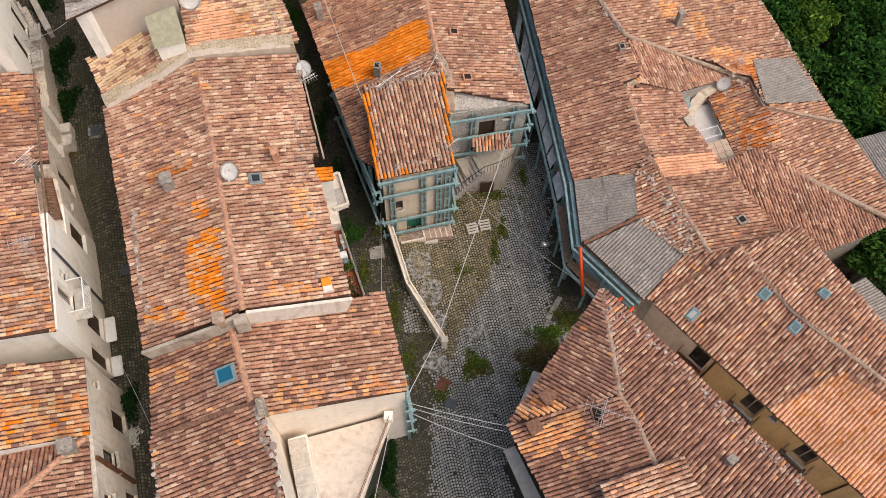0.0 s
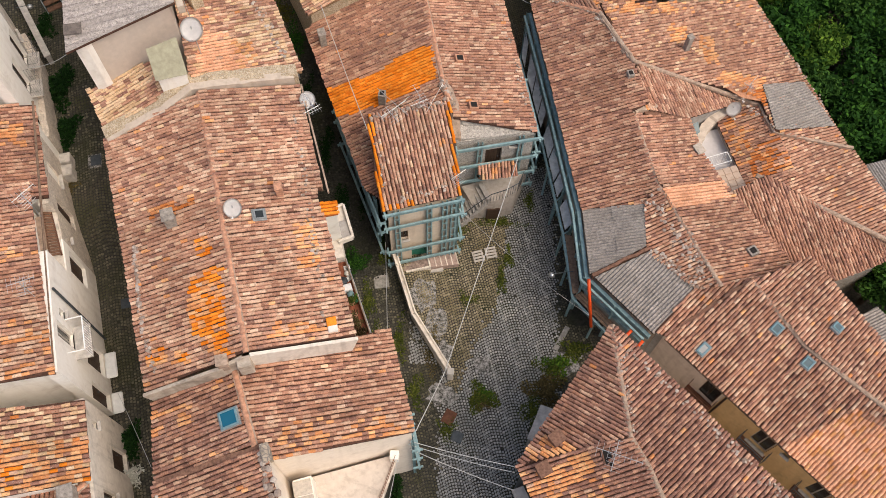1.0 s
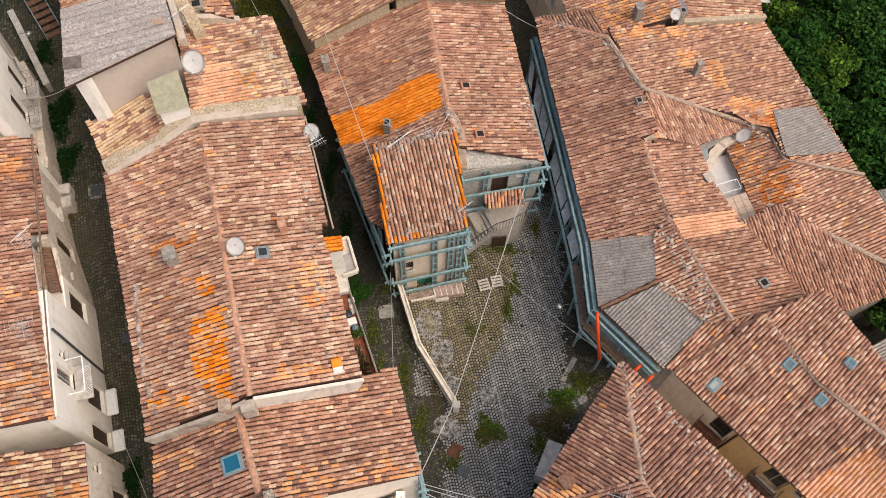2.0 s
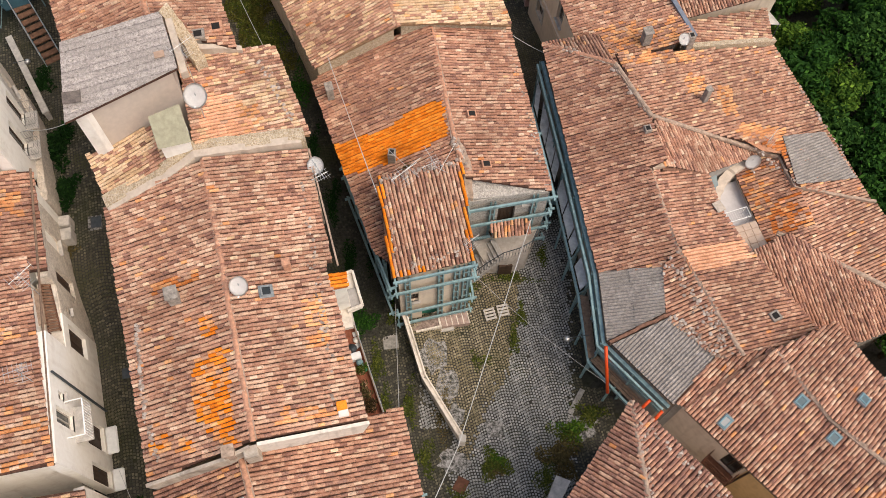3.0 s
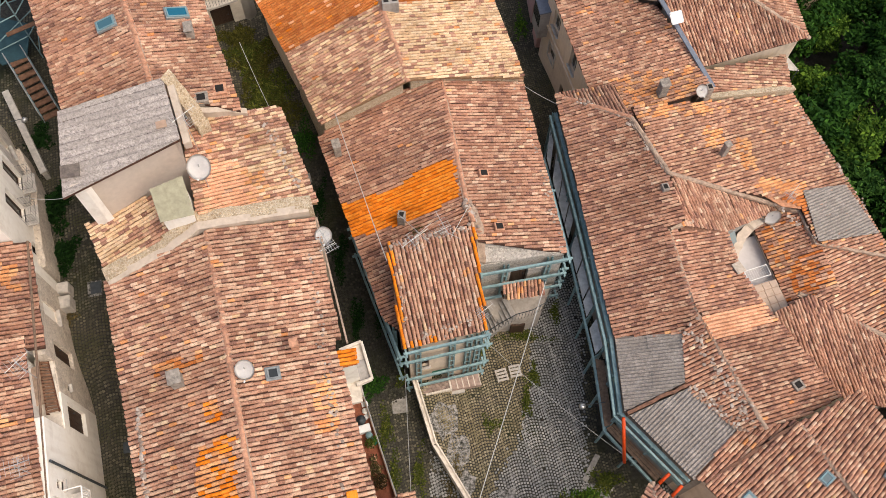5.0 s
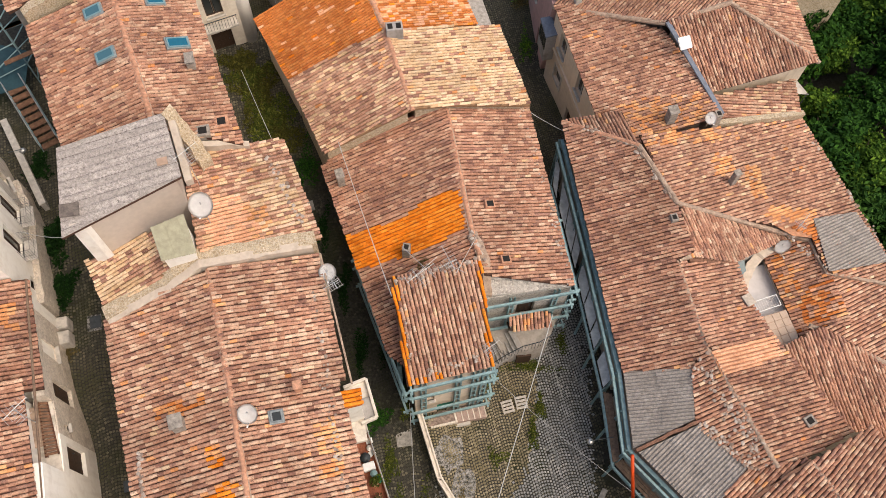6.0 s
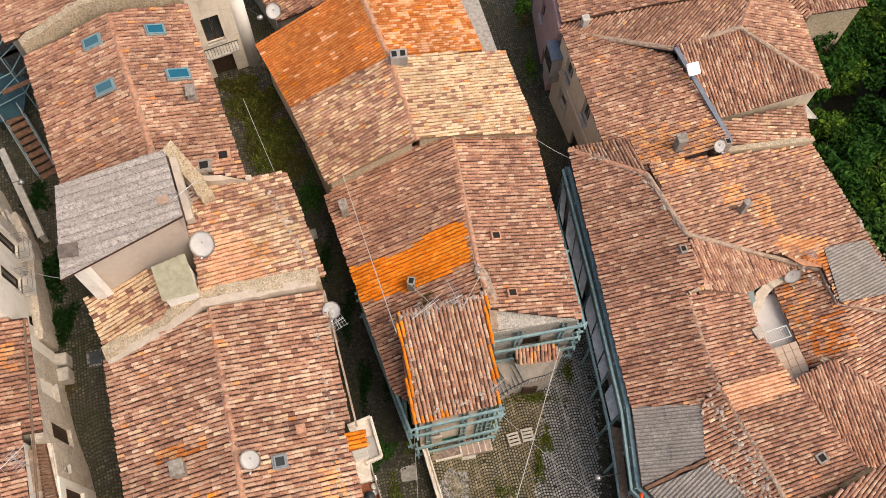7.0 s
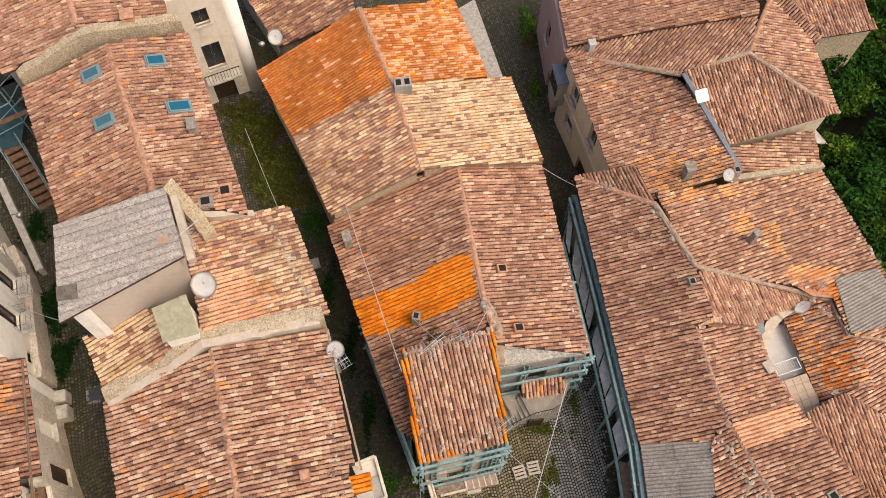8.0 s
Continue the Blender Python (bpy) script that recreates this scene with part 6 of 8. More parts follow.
lean = part("lean_to", prism_bm(bmesh.new(), [(4.1, 8.35, 2.0), (4.5, 8.2, 2.0), (5.3, 9.7, 2.0), (4.75, 9.95, 1.93)], -0.4), GREY_PLASTER)
tagged(lean, "low grey lean-to beside the hipped house", "lean-to")

# ---- roof furniture ----


def dish(x, y, z, dia, face=(0.1, -0.6, 0.8), mast=0.9, label="white satellite dish on a thin mast"):
    th = thing("satellite_dish", (x, y, z - mast), label, "satellite dish", "satellite dishes")
    f = Vector(face).normalized()
    R = f.to_track_quat('Z', 'Y').to_matrix()
    bm = bmesh.new()
    rings = []
    for k in range(5):
        r = dia / 2 * k / 4
        rings.append([bm.verts.new(Vector((x, y, z)) + R @ Vector((r * math.cos(a), r * 1.08 * math.sin(a), 0.1 * dia * (k / 4) ** 2 - 0.08 * dia)))
                      for a in [2 * math.pi * i / 20 for i in range(20)]] if k else [bm.verts.new(Vector((x, y, z)) + R @ Vector((0, 0, -0.08 * dia)))])
    for i in range(20):
        bm.faces.new((rings[0][0], rings[1][i], rings[1][(i + 1) % 20]))
        for k in range(1, 4):
            bm.faces.new((rings[k][i], rings[k + 1][i], rings[k + 1][(i + 1) % 20], rings[k][(i + 1) % 20]))
    bmesh.ops.solidify(bm, geom=bm.faces[:], thickness=0.012)
    part("reflector", bm, WHITE_METAL, th, "", True)
    back = Vector((x, y, z)) - f * 0.12 * dia
    part("mast", rod((back.x, back.y, z - mast), (back.x, back.y, z + 0.1), 0.025), ALU, th)
    lnb = Vector((x, y, z)) + f * 0.45 * dia + R @ Vector((0, -0.45 * dia, 0))
    arm = part("arm", rod(Vector((x, y, z)) + R @ Vector((0, -0.5 * dia, 0)), lnb, 0.014), ALU, th)
    part("receiver", rod(lnb - f * 0.05, lnb + f * 0.06, 0.035, seg=9), WHITE_METAL, arm)
    return th


dish(-11.9, 23.1, 13.5, 1.0, mast=2.0)
dish(-7.0, 21.6, 10.65, 0.75, mast=0.6)
dish(-9.28, 15.15, 12.0, 0.78, mast=0.8)
dish(15.55, 27.1, 3.4, 0.9, (0.1, -0.85, 0.4), mast=0.9)
dish(-11.9, 39.1, 7.9, 0.8, mast=1.4)
dish(11.5, 33.0, 6.2, 0.65, mast=0.8)
fa_ = thing("flat_antenna", (10.45, 37.5, 5.8), "flat square white satellite antenna on a roof", "antenna")
FA_R = Vector((0.05, -0.5, 0.85)).to_track_quat('Z', 'Y').to_matrix() @ Matrix.Rotation(radians(12), 3, 'Z')
part("panel", box((10.27, 37.2, 6.95), (0.68, 0.68, 0.06), FA_R, 0.05), WHITE_METAL, fa_)
part("mast", rod((10.27, 37.25, 5.8), (10.27, 37.25, 6.9), 0.025), ALU, fa_)


def aerial(x, y, z0, z1, yaw, elements=7, length=1.1, label="thin aluminium television aerial on a mast"):
    th = thing("aerial", (x, y, z0), label, "aerial", "television aerials")
    part("mast", rod((x, y, z0), (x, y, z1), 0.018, seg=6), ALU, th)
    d, s = Vector((math.cos(yaw), math.sin(yaw), 0.05)), Vector((-math.sin(yaw), math.cos(yaw), 0))
    for lev, ln in ((z1 - 0.05, length), (z1 - 0.55, length * 0.7)):
        c = Vector((x, y, lev))
        boom = part("boom", rod(c - d * ln * 0.45, c + d * ln * 0.55, 0.014, seg=5), ALU, th)
        for k in range(elements):
            p = c + d * ln * (-0.42 + 0.95 * k / (elements - 1))
            w = 0.34 - 0.025 * k
            part("element", rod(p - s * w, p + s * w, 0.007, seg=4), ALU, boom)
        d, s = s, d
    return th


aerial(-17.3, 14.6, 11.6, 13.6, 0.9)
aerial(-16.7, 11.0, 11.6, 13.2, 0.4)
aerial(-12.6, 24.9, 11.8, 14.6, 0.8)
aerial(-6.75, 21.1, 10.2, 11.2, 2.2)
aerial(-3.2, 22.4, 7.6, 9.0, 0.7, length=1.5)
aerial(-1.9, 23.1, 7.8, 9.2, 2.1, length=1.3)
aerial(0.1, 19.5, 7.0, 8.0, 0.7, length=0.9)
aerial(16.2, 27.9, 3.2, 5.0, 0.9, length=0.9)
aerial(6.7, 6.0, 8.2, 10.2, -0.3, 9, 1.9)

for a, b in (((-4.05, 23.86, 8.6), (-2.46, 22.48, 8.4)), ((-3.73, 22.17, 8.4), (-2.43, 23.38, 8.7)), ((-1.54, 22.77, 8.35), (-0.81, 24.15, 8.8)), ((-1.74, 23.03, 8.5), (-1.11, 22.73, 8.5)), ((-3.9, 22.5, 8.4), (-3.6, 22.1, 8.35))):
    pl = part("pole", rod(a, b, 0.012, seg=7), ALU)
    tagged(pl, "thin white pole resting across the roofs", "pole", "white poles")


PARAPET_C = simple("worn_pale_render", (0.5, 0.42, 0.34), 0.95, 0.0, 0.3, 5.0)
WEATHERED = simple("weathered_render", (0.3, 0.26, 0.22), 0.95, 0.0, 0.45, 6.0)


def chimney(x, y, z0, z1, sx, sy, rz=15, mat=None, cap=True, pots=1, label="small rendered chimney with a stone cap"):
    th = thing("chimney", (x, y, z0), label, "chimney", "chimneys")
    R = Matrix.Rotation(radians(rz), 3, 'Z')
    m = mat or WEATHERED
    part("shaft", box((x, y, (z0 + z1) / 2), (sx, sy, z1 - z0), R, 0.015), m, th)
    if cap:
        for sgn in (-1, 1):
            part("cap_pier", box(Vector((x, y, z1 + 0.06)) + R @ Vector((sgn * sx * 0.38, 0, 0)), (sx * 0.18, sy * 0.9, 0.13), R), m, th)
        part("cap", box((x, y, z1 + 0.15), (sx * 1.2, sy * 1.2, 0.06), R, 0.012), m, th)
    else:
        for k in range(pots):
            p = Vector((x, y, z1 + 0.006)) + R @ Vector(((k - (pots - 1) / 2) * sx / pots, 0, 0))
            part("flue", box(p, (sx / pots * 0.6, sy * 0.6, 0.012), R), DARK, th, "dark flue")
    return th


chimney(-12.0, 14.8, 10.9, 11.7, 0.45, 0.5, 20)
chimney(-7.6, 16.45, 11.0, 11.5, 0.3, 0.3, 15, RIDGE_CLAY)
chimney(-3.9, 24.35, 6.5, 7.5, 0.36, 0.42, -5, WEATHERED, False)
chimney(-7.4, 28.3, 6.2, 7.0, 0.35, 0.45, 20)
chimney(-12.75, 27.3, 11.4, 12.3, 0.6, 0.55, 15, WEATHERED, False)
chimney(-12.1, 28.0, 11.3, 12.0, 0.6, 0.6, 15, RIDGE_CLAY, False)
chimney(-5.1, 35.75, 8.3, 9.2, 0.85, 0.55, 10, GREY_PLASTER, False, 2, "pale double-flued chimney at the ridge")
chimney(12.65, 29.9, 4.7, 5.9, 0.3, 0.3, 25, WEATHERED)
chimney(9.1, 27.0, 5.9, 6.5, 0.35, 0.4, 15, WEATHERED, False)
chimney(15.0, 17.5, 4.7, 5.15, 0.5, 0.5, 30, WEATHERED, False)
chimney(4.9, 41.1, 5.0, 5.8, 0.35, 0.35, 15, CONCRETE)
chimney(-17.3, 35.9, 12.4, 13.2, 0.5, 0.5, 15, RIDGE_CLAY)
chimney(-14.2, 3.6, 10.0, 10.6, 0.5, 0.5, 20)
chimney(-6.85, 5.35, 10.3, 10.85, 0.3, 0.6, 20, TAN_STONE)
chimney(4.62, 7.0, 7.5, 8.15, 0.5, 0.5, 40, BROWN_CLAY)
chimney(4.08, 5.73, 7.3, 7.95, 0.5, 0.5, 30, BROWN_CLAY)
chimney(-13.8, 30.8, 11.8, 12.5, 0.35, 0.5, 15)
chimney(12.0, 33.4, 4.9, 6.1, 0.35, 0.4, 15, WEATHERED, False)
chimney(9.5, 33.2, 5.5, 6.4, 0.45, 0.45, 15)
chimney(-8.85, 8.65, 11.0, 11.65, 0.4, 0.4, 15, MORTAR)
chimney(12.85, 23.4, 4.3, 4.85, 0.4, 0.5, 30, PARAPET_C)
chimney(12.1, 4.6, 7.9, 8.5, 0.35, 0.3, 40, WEATHERED)


def roof_window(house, slope, x, y, w, h, glass=None, rim=None):
    """A roof window lying on a slope: frame, flashing and pane."""
    c = slope.at(x, y, 0.12)
    R = Matrix((slope.across, -slope.down, slope.n)).transposed()
    fl = part("roof_window", box(c, (w + 0.16, h + 0.2, 0.14), R, 0.015), FLASHING, house, "roof window in grey metal flashing")
    for dx, dy, sx, sy in ((-w / 2, 0, 0.07, h), (w / 2, 0, 0.07, h), (0, h / 2, w + 0.07, 0.07), (0, -h / 2, w + 0.07, 0.07)):
        part("frame", box(c + R @ Vector((dx, dy, 0.09)), (sx, sy, 0.07), R, 0.01), rim or FRAME_GREY, fl)
    part("pane", box(c + R @ Vector((0, 0, 0.085)), (w - 0.06, h - 0.06, 0.02), R), glass or BLUE_GLASS, fl)
    return fl


FRAME_GREY = simple("grey_window_frame", (0.17, 0.29, 0.32), 0.5, 0.0, 0.15)


MILK_GLASS = glass_material("milky_skylight_sheet", (0.4, 0.4, 0.38))
MID_GLASS = glass_material("grey_blue_skylight_glass", (0.06, 0.15, 0.19))
FLASHING = simple("dull_lead_flashing", (0.24, 0.26, 0.26), 0.7, 0.0, 0.3, 6.0)
SF_W = Slope([D1, D2, D3, D4], (1, 2))
SF_E = Slope([D2, (-15.07, 36.2, 11.8), (-11.3, 27.5, 11.5), D3], (0, 3))
roof_window(house_f, SF_W, -18.42, 33.0, 0.5, 0.72, MID_GLASS)
roof_window(house_f, SF_W, -17.39, 30.65, 0.48, 0.76, MID_GLASS)
roof_window(house_f, SF_E, -15.98, 34.05, 0.5, 0.72)
roof_window(house_f, SF_E, -14.61, 31.82, 0.5, 0.9)
SB = Slope([(-11.85, 7.35, 9.7), (-8.6, 8.7, 10.5), (-7.4, 5.7, 10.5), (-11.2, 4.2, 9.7)], (1, 2))
roof_window(house_b, SB, -8.5, 6.7, 0.62, 0.66)
SN_W = Slope([E1, E2, E3, E4], (0, 3))
SN_E = Slope([E2, (17.98, 17.44, 4.9), (27.5, 5.5, 4.9), E3], (0, 3))
roof_window(house_n, SN_W, 15.35, 13.1, 0.36, 0.42, PALE_GLASS)
roof_window(house_n, SN_W, 12.05, 12.2, 0.32, 0.5, MILK_GLASS)
roof_window(house_n, SN_W, 16.6, 11.5, 0.36, 0.42, PALE_GLASS)
roof_window(house_n, SN_E, 18.25, 13.3, 0.36, 0.42, PALE_GLASS)
SA_E = Slope([A2, A5, A6, A3], (0, 3))
roof_window(house_a, SA_E, -8.35, 15.25, 0.4, 0.4, WINDOW_GLASS, FLASHING)
ST_E = Slope([T2, (1.72, 34.2, 6.1), (4.12, 23.47, 6.1), (0.07, 23.95, 7.1), T3], (1, 2))
for x, y in ((-0.05, 26.95), (0.75, 24.1)):
    c = ST_E.at(x, y, 0.1)
    R = Matrix((ST_E.across, -ST_E.down, ST_E.n)).transposed()
    hole = part("roof_vent", box(c, (0.42, 0.5, 0.2), R, 0.02), RIDGE_CLAY, house_c, "square vent opening in the tiles")
    part("vent_opening", box(c + R @ Vector((0, 0, 0.1)), (0.3, 0.34, 0.02), R), DARK, hole, "dark opening")

# greenish hatch on the annexe
hatch = thing("roof_hatch", (-13.2, 22.4, 11.2), "box-shaped roof hatch covered with greenish plastic sheet", "hatch")
HS = Slope([(-13.81, 22.17, 13.25), (-12.56, 22.74, 13.35), (-12.09, 21.49, 12.45), (-13.42, 21.1, 12.3)], (0, 1))
part("side", prism_bm(bmesh.new(), [(p.x, p.y, HS.z(p.x, p.y) - 0.04) for p in shrink([(q.x, q.y) for q in HS.poly], 0.08)], 10.9), WHITE_PLASTER, hatch)
for k in range(5):
    p0, p1 = HS.poly[0].lerp(HS.poly[1], (k + 0.5) / 5), HS.poly[3].lerp(HS.poly[2], (k + 0.5) / 5)
    part("sheet", beam(p0 + HS.n * 0.02 * (1 + k % 2), p1 + HS.n * 0.02 * (1 + k % 2), 0.3, 0.025, up=tuple(HS.n)), GREEN_SHEET, hatch)
# stone buttress on the annexe
coping(house_i, [(-13.6, 26.8, 14.6), (-12.9, 26.4, 13.2), (-12.4, 25.9, 12.0)], 0.55, 1.2, TAN_PEBBLE, "buttress", 0.25)

# ---- terrace and balcony on the alley side of the long house ----
bay = thing("bay", (-5.6, 16.5, 4.5), "white walled roof bay with a small orange tiled hood", "bay")
HOOD = [(-6.12, 16.72, 9.8), (-5.42, 16.97, 9.6), (-5.19, 16.28, 9.6), (-5.86, 16.02, 9.8)]
hood = Slope(HOOD, (1, 2))
part("body", prism_bm(bmesh.new(), [(p.x, p.y, hood.z(p.x, p.y) - 0.03) for p in shrink([(q.x, q.y) for q in hood.poly], 0.06)], 4.3), WHITE_PLASTER, bay)
part("hood_deck", prism_bm(bmesh.new(), hood.poly, thick=0.06), NEW_DECK, bay)
for p, ax, dn, n, mi in tiles_on(hood, (0, 0, 0, 0, 1, 0, 0), (), ()):
    ob = new("roof_tile", tile_mesh(mi))
    ob.parent = bay
    ob.matrix_parent_inverse = rest(bay)
    m = Matrix((ax, dn, n)).transposed().to_4x4()
    m.translation = p
    ob.matrix_basis = m
SLAB = [(-6.3, 17.6), (-5.35, 18.05), (-4.74, 16.38), (-5.4, 16.05)]
part("slab", prism_bm(bmesh.new(), [(*q, 7.05) for q in SLAB], thick=0.25), STAINED_WHITE, bay, "whitewashed landing slab")
for a, b in zip(SLAB[:3], SLAB[1:]):
    part("parapet", beam((*a, 7.12), (*b, 7.12), 0.13, 0.3, 0.02), STAINED_WHITE, bay)
part("strip", prism_bm(bmesh.new(), [(-6.2, 17.0, 7.0), (-5.32, 16.3, 7.0), (-5.08, 15.4, 7.0), (-5.75, 15.2, 7.0)], thick=0.25), STAINED_WHITE, bay, "whitewashed ledge")
part("panel", box((-5.2, 16.75, 7.1), (0.5, 0.95, 0.08), Matrix.Rotation(radians(20), 3, 'Z'), 0.02), GREY_PLASTER, bay, "grey slab")
balc = thing("balcony", (-4.8, 13.6, 4.4), "narrow red-tiled balcony cluttered with pots", "balcony")
part("floor", prism_bm(bmesh.new(), [(-6.3, 15.95, 4.6), (-5.3, 16.2, 4.6), (-3.5, 11.65, 4.6), (-4.7, 10.9, 4.6)], thick=0.25), RED_FLOOR, balc, "red floor tiles")
part("parapet", beam((-5.28, 16.2, 4.7), (-3.46, 11.65, 4.7), 0.07, 0.45, 0.01), MORTAR, balc)
part("handrail", rod((-5.26, 16.2, 5.3), (-3.44, 11.65, 5.3), 0.02), ALU, balc)
for k in range(7):
    q = Vector((-5.26, 16.2)).lerp(Vector((-3.44, 11.65)), k / 6)
    part("post", rod((q.x, q.y, 4.8), (q.x, q.y, 5.3), 0.018, seg=6), ALU, balc)
part("under_wall", prism_bm(bmesh.new(), [(-6.2, 15.9, 4.35), (-5.4, 16.1, 4.35), (-3.62, 11.65, 4.35), (-4.6, 11.0, 4.35)], -0.2), SHADE_STONE, balc)


def pot(x, y, z, r, h, mat, plant=None, label="round flower pot", n=60):
    th = thing("flower_pot", (x, y, z), label, "flower pot", "pots on the balcony")
    part("pot", rod((x, y, z), (x, y, z + h), r * 0.75, r, 12), mat, th, "", True)
    if plant:
        part("plant", leaf_bm(n, (x, y, z + h + 0.12), (r * 1.5, r * 1.5, 0.22), 0.07), plant, th)
    return th


def leaf_bm(n, c, rad, size, flat=0.5):
    """Many small folded leaves scattered in an ellipsoid."""
    bm = bmesh.new()
    for _ in range(n):
        d = Vector(RNG.normal(0, 1, 3)).normalized() * RNG.random() ** 0.45
        p = Vector((c[0] + d.x * rad[0], c[1] + d.y * rad[1], c[2] + d.z * rad[2]))
        a = Vector(RNG.normal(0, 1, 3))
        a.z *= flat
        a.normalize()
        b = a.cross(Vector(RNG.normal(0, 1, 3))).normalized()
        s = size * RNG.uniform(0.6, 1.4)
        q = [p - a * s, p + b * s * 0.45 + Vector((0, 0, s * 0.1)), p + a * s, p - b * s * 0.45 + Vector((0, 0, s * 0.1))]
        bm.faces.new([bm.verts.new(v) for v in q])
    return bm


pot(-5.15, 15.5, 4.6, 0.14, 0.2, WHITE_PLASTER, None, "white plastic pot on red tiles")
pot(-5.3, 15.05, 4.6, 0.24, 0.22, DARK_STEEL, None, "dark round basin on red tiles")
pot(-4.86, 14.35, 4.6, 0.17, 0.3, STEEL, None, "blue-grey pot on red tiles")
pot(-4.62, 14.1, 4.6, 0.16, 0.28, GREEN_PAINT, LEAF2, "green pot with leafy plant", 60)
pot(-4.78, 13.95, 4.6, 0.17, 0.28, RIDGE_CLAY, WEED, "clay pot with yellowish plant", 110)
pot(-4.6, 13.3, 4.6, 0.16, 0.25, RIDGE_CLAY, DRY, "clay pot with withered brown plant", 60)
pot(-4.45, 12.85, 4.6, 0.22, 0.25, RIDGE_CLAY, DRY, "clay pot with withered brown plant", 160)
pot(-4.2, 12.3, 4.6, 0.25, 0.3, RIDGE_CLAY, leaf_material("brown_leaves", (0.03, 0.022, 0.01), (0.12, 0.07, 0.025)), "large clay pot with dark brown bush", 260)
crate = part("crate", box((-5.1, 14.65, 4.8), (0.55, 0.36, 0.4), Matrix.Rotation(radians(20), 3, 'Z'), 0.03), WHITE_METAL)
tagged(crate, "white plastic crate on a red balcony", "crate")
for x, y, r in ((-5.2, 15.85, 20), (-5.05, 15.3, 50)):
    tagged(part("paper_sheet", box((x, y, 4.63), (0.3, 0.24, 0.03), Matrix.Rotation(radians(r), 3, 'Z'), 0.004), WHITE_METAL), "pale cloth lying on red balcony tiles", "cloth", "cloths on the balcony")
stackc = thing("vent_stack", (-4.85, 10.75, 10.2), "small white vent with an orange tile lid", "vent")
part("shaft", box((-4.8, 10.55, 10.45), (0.4, 0.35, 0.6), Matrix.Rotation(radians(15), 3, 'Z'), 0.02), WHITE_PLASTER, stackc)
part("lid", box((-4.88, 10.8, 10.72), (0.42, 0.4, 0.1), Matrix.Rotation(radians(15), 3, 'Z'), 0.03), ORANGE, stackc, "orange clay lid")

# gutters
for pts in ([A5, NOTCH_A[0]], [NOTCH_A[3], A6], [(1.72, 34.2, 6.1), (4.12, 23.47, 6.1)], [C1, C4], [J1, J2], [E1, E4], [A1, A4]):
    a, b = Vector(pts[0]), Vector(pts[1])
    d = (b - a).normalized()
    g = part("gutter", rod(a - Vector((0, 0, 0.14)), b - Vector((0, 0, 0.14)), 0.055, seg=8), WOOD)
    tagged(g, "brown weathered metal gutter along old tiled eaves", "gutter", "gutters")

# ---- terrace of the white house ----
TERR_WHITE = plaster("dirty_white_screed", (0.66, 0.58, 0.5), (0.58, 0.5, 0.43), (0.26, 0.2, 0.15), 0.7)
terr = thing("terrace", (-4, 4.5, 5), "whitewashed stained terrace with a railing above the lane", "terrace")
part("floor", prism_bm(bmesh.new(), [(-6.6, 5.2, 5.4), (-2.05, 6.65, 5.4), (-3.3, 2.2, 5.4), (-4.2, -1.5, 5.4), (-5.3, -1.5, 5.4)], 4.9), TERR_WHITE, terr)
part("base", prism_bm(bmesh.new(), [(-6.4, 4.8, 4.9), (-2.4, 6.2, 4.9), (-3.7, 2.2, 4.9), (-4.6, -1.4, 4.9), (-5.3, -1.4, 4.9)], -0.8), SHADE_STONE, terr, "dark overgrown masonry")
for a, b in (((-2.15, 6.4), (-3.3, 2.6)), ((-3.3, 2.6), (-4.25, -1.4))):
    part("kerb", beam((*a, 5.45), (*b, 5.45), 0.16, 0.12, 0.02), TERR_WHITE, terr)
    for z in (6.2, 5.72):
        part("rail", rod((*a, z), (*b, z), 0.014, seg=5), RUSTY_ORANGE, terr)
    for k in range(26):
        p = Vector(a).lerp(Vector(b), k / 26)
        part("baluster", rod((p.x, p.y, 5.45), (p.x, p.y, 6.2), 0.008, seg=4), RUSTY_ORANGE, terr)
part("pillar", box((-2.2, 6.45, 5.75), (0.4, 0.4, 0.7), None, 0.02), WHITE_PLASTER, terr)
shed = thing("shed", (-5.9, 4.0, 5.4), "narrow pale terrace shed with a panelled top", "shed")
part("body", prism_bm(bmesh.new(), [(-6.35, 5.0, 7.0), (-5.6, 5.25, 7.0), (-4.85, 2.6, 7.0), (-5.6, 2.4, 7.0)], 5.38), WHITE_PLASTER, shed)
for k in range(4):
    f = (k + 0.5) / 4
    part("panel", box((-6.0 + 0.78 * f, 5.05 - 2.55 * f, 7.03), (0.78, 0.62, 0.05), Matrix.Rotation(radians(16), 3, 'Z'), 0.01), PALE_WOOD if k < 2 else CONCRETE, shed)
bracing("blue-grey steel posts and rails at the corner of the white house", (-1.4, 6.75), (-1.75, 8.0), (6.2, 4.4, 2.4), (0.2, 0.9), -0.3, 7.2, 0.02, 0.25)

# ---- street lamps and cables ----


def wall_lamp(a, b, label="white round street lamp on a wall bracket"):
    th = thing("street_lamp", a, label, "street lamp", "street lamps")
    part("bracket", rod(a, (b[0], b[1], b[2] + 0.12), 0.018), DARK_STEEL, th)
    part("shade", rod((b[0], b[1], b[2] - 0.02), (b[0], b[1], b[2] + 0.1), 0.17, 0.08, 14), ALU, th, "", True)
    part("lamp_glass", rod((b[0], b[1], b[2] - 0.1), (b[0], b[1], b[2] - 0.02), 0.1, 0.13, 12), WHITE_METAL, th)
    return th


wall_lamp((6.3, 16.8, 3.2), (5.18, 16.55, 3.2))
wall_lamp((-5.4, 23.9, 4.2), (-6.0, 23.7, 4.0))
wall_lamp((-13.2, 38.9, 8.3), (-12.5, 38.5, 8.1))


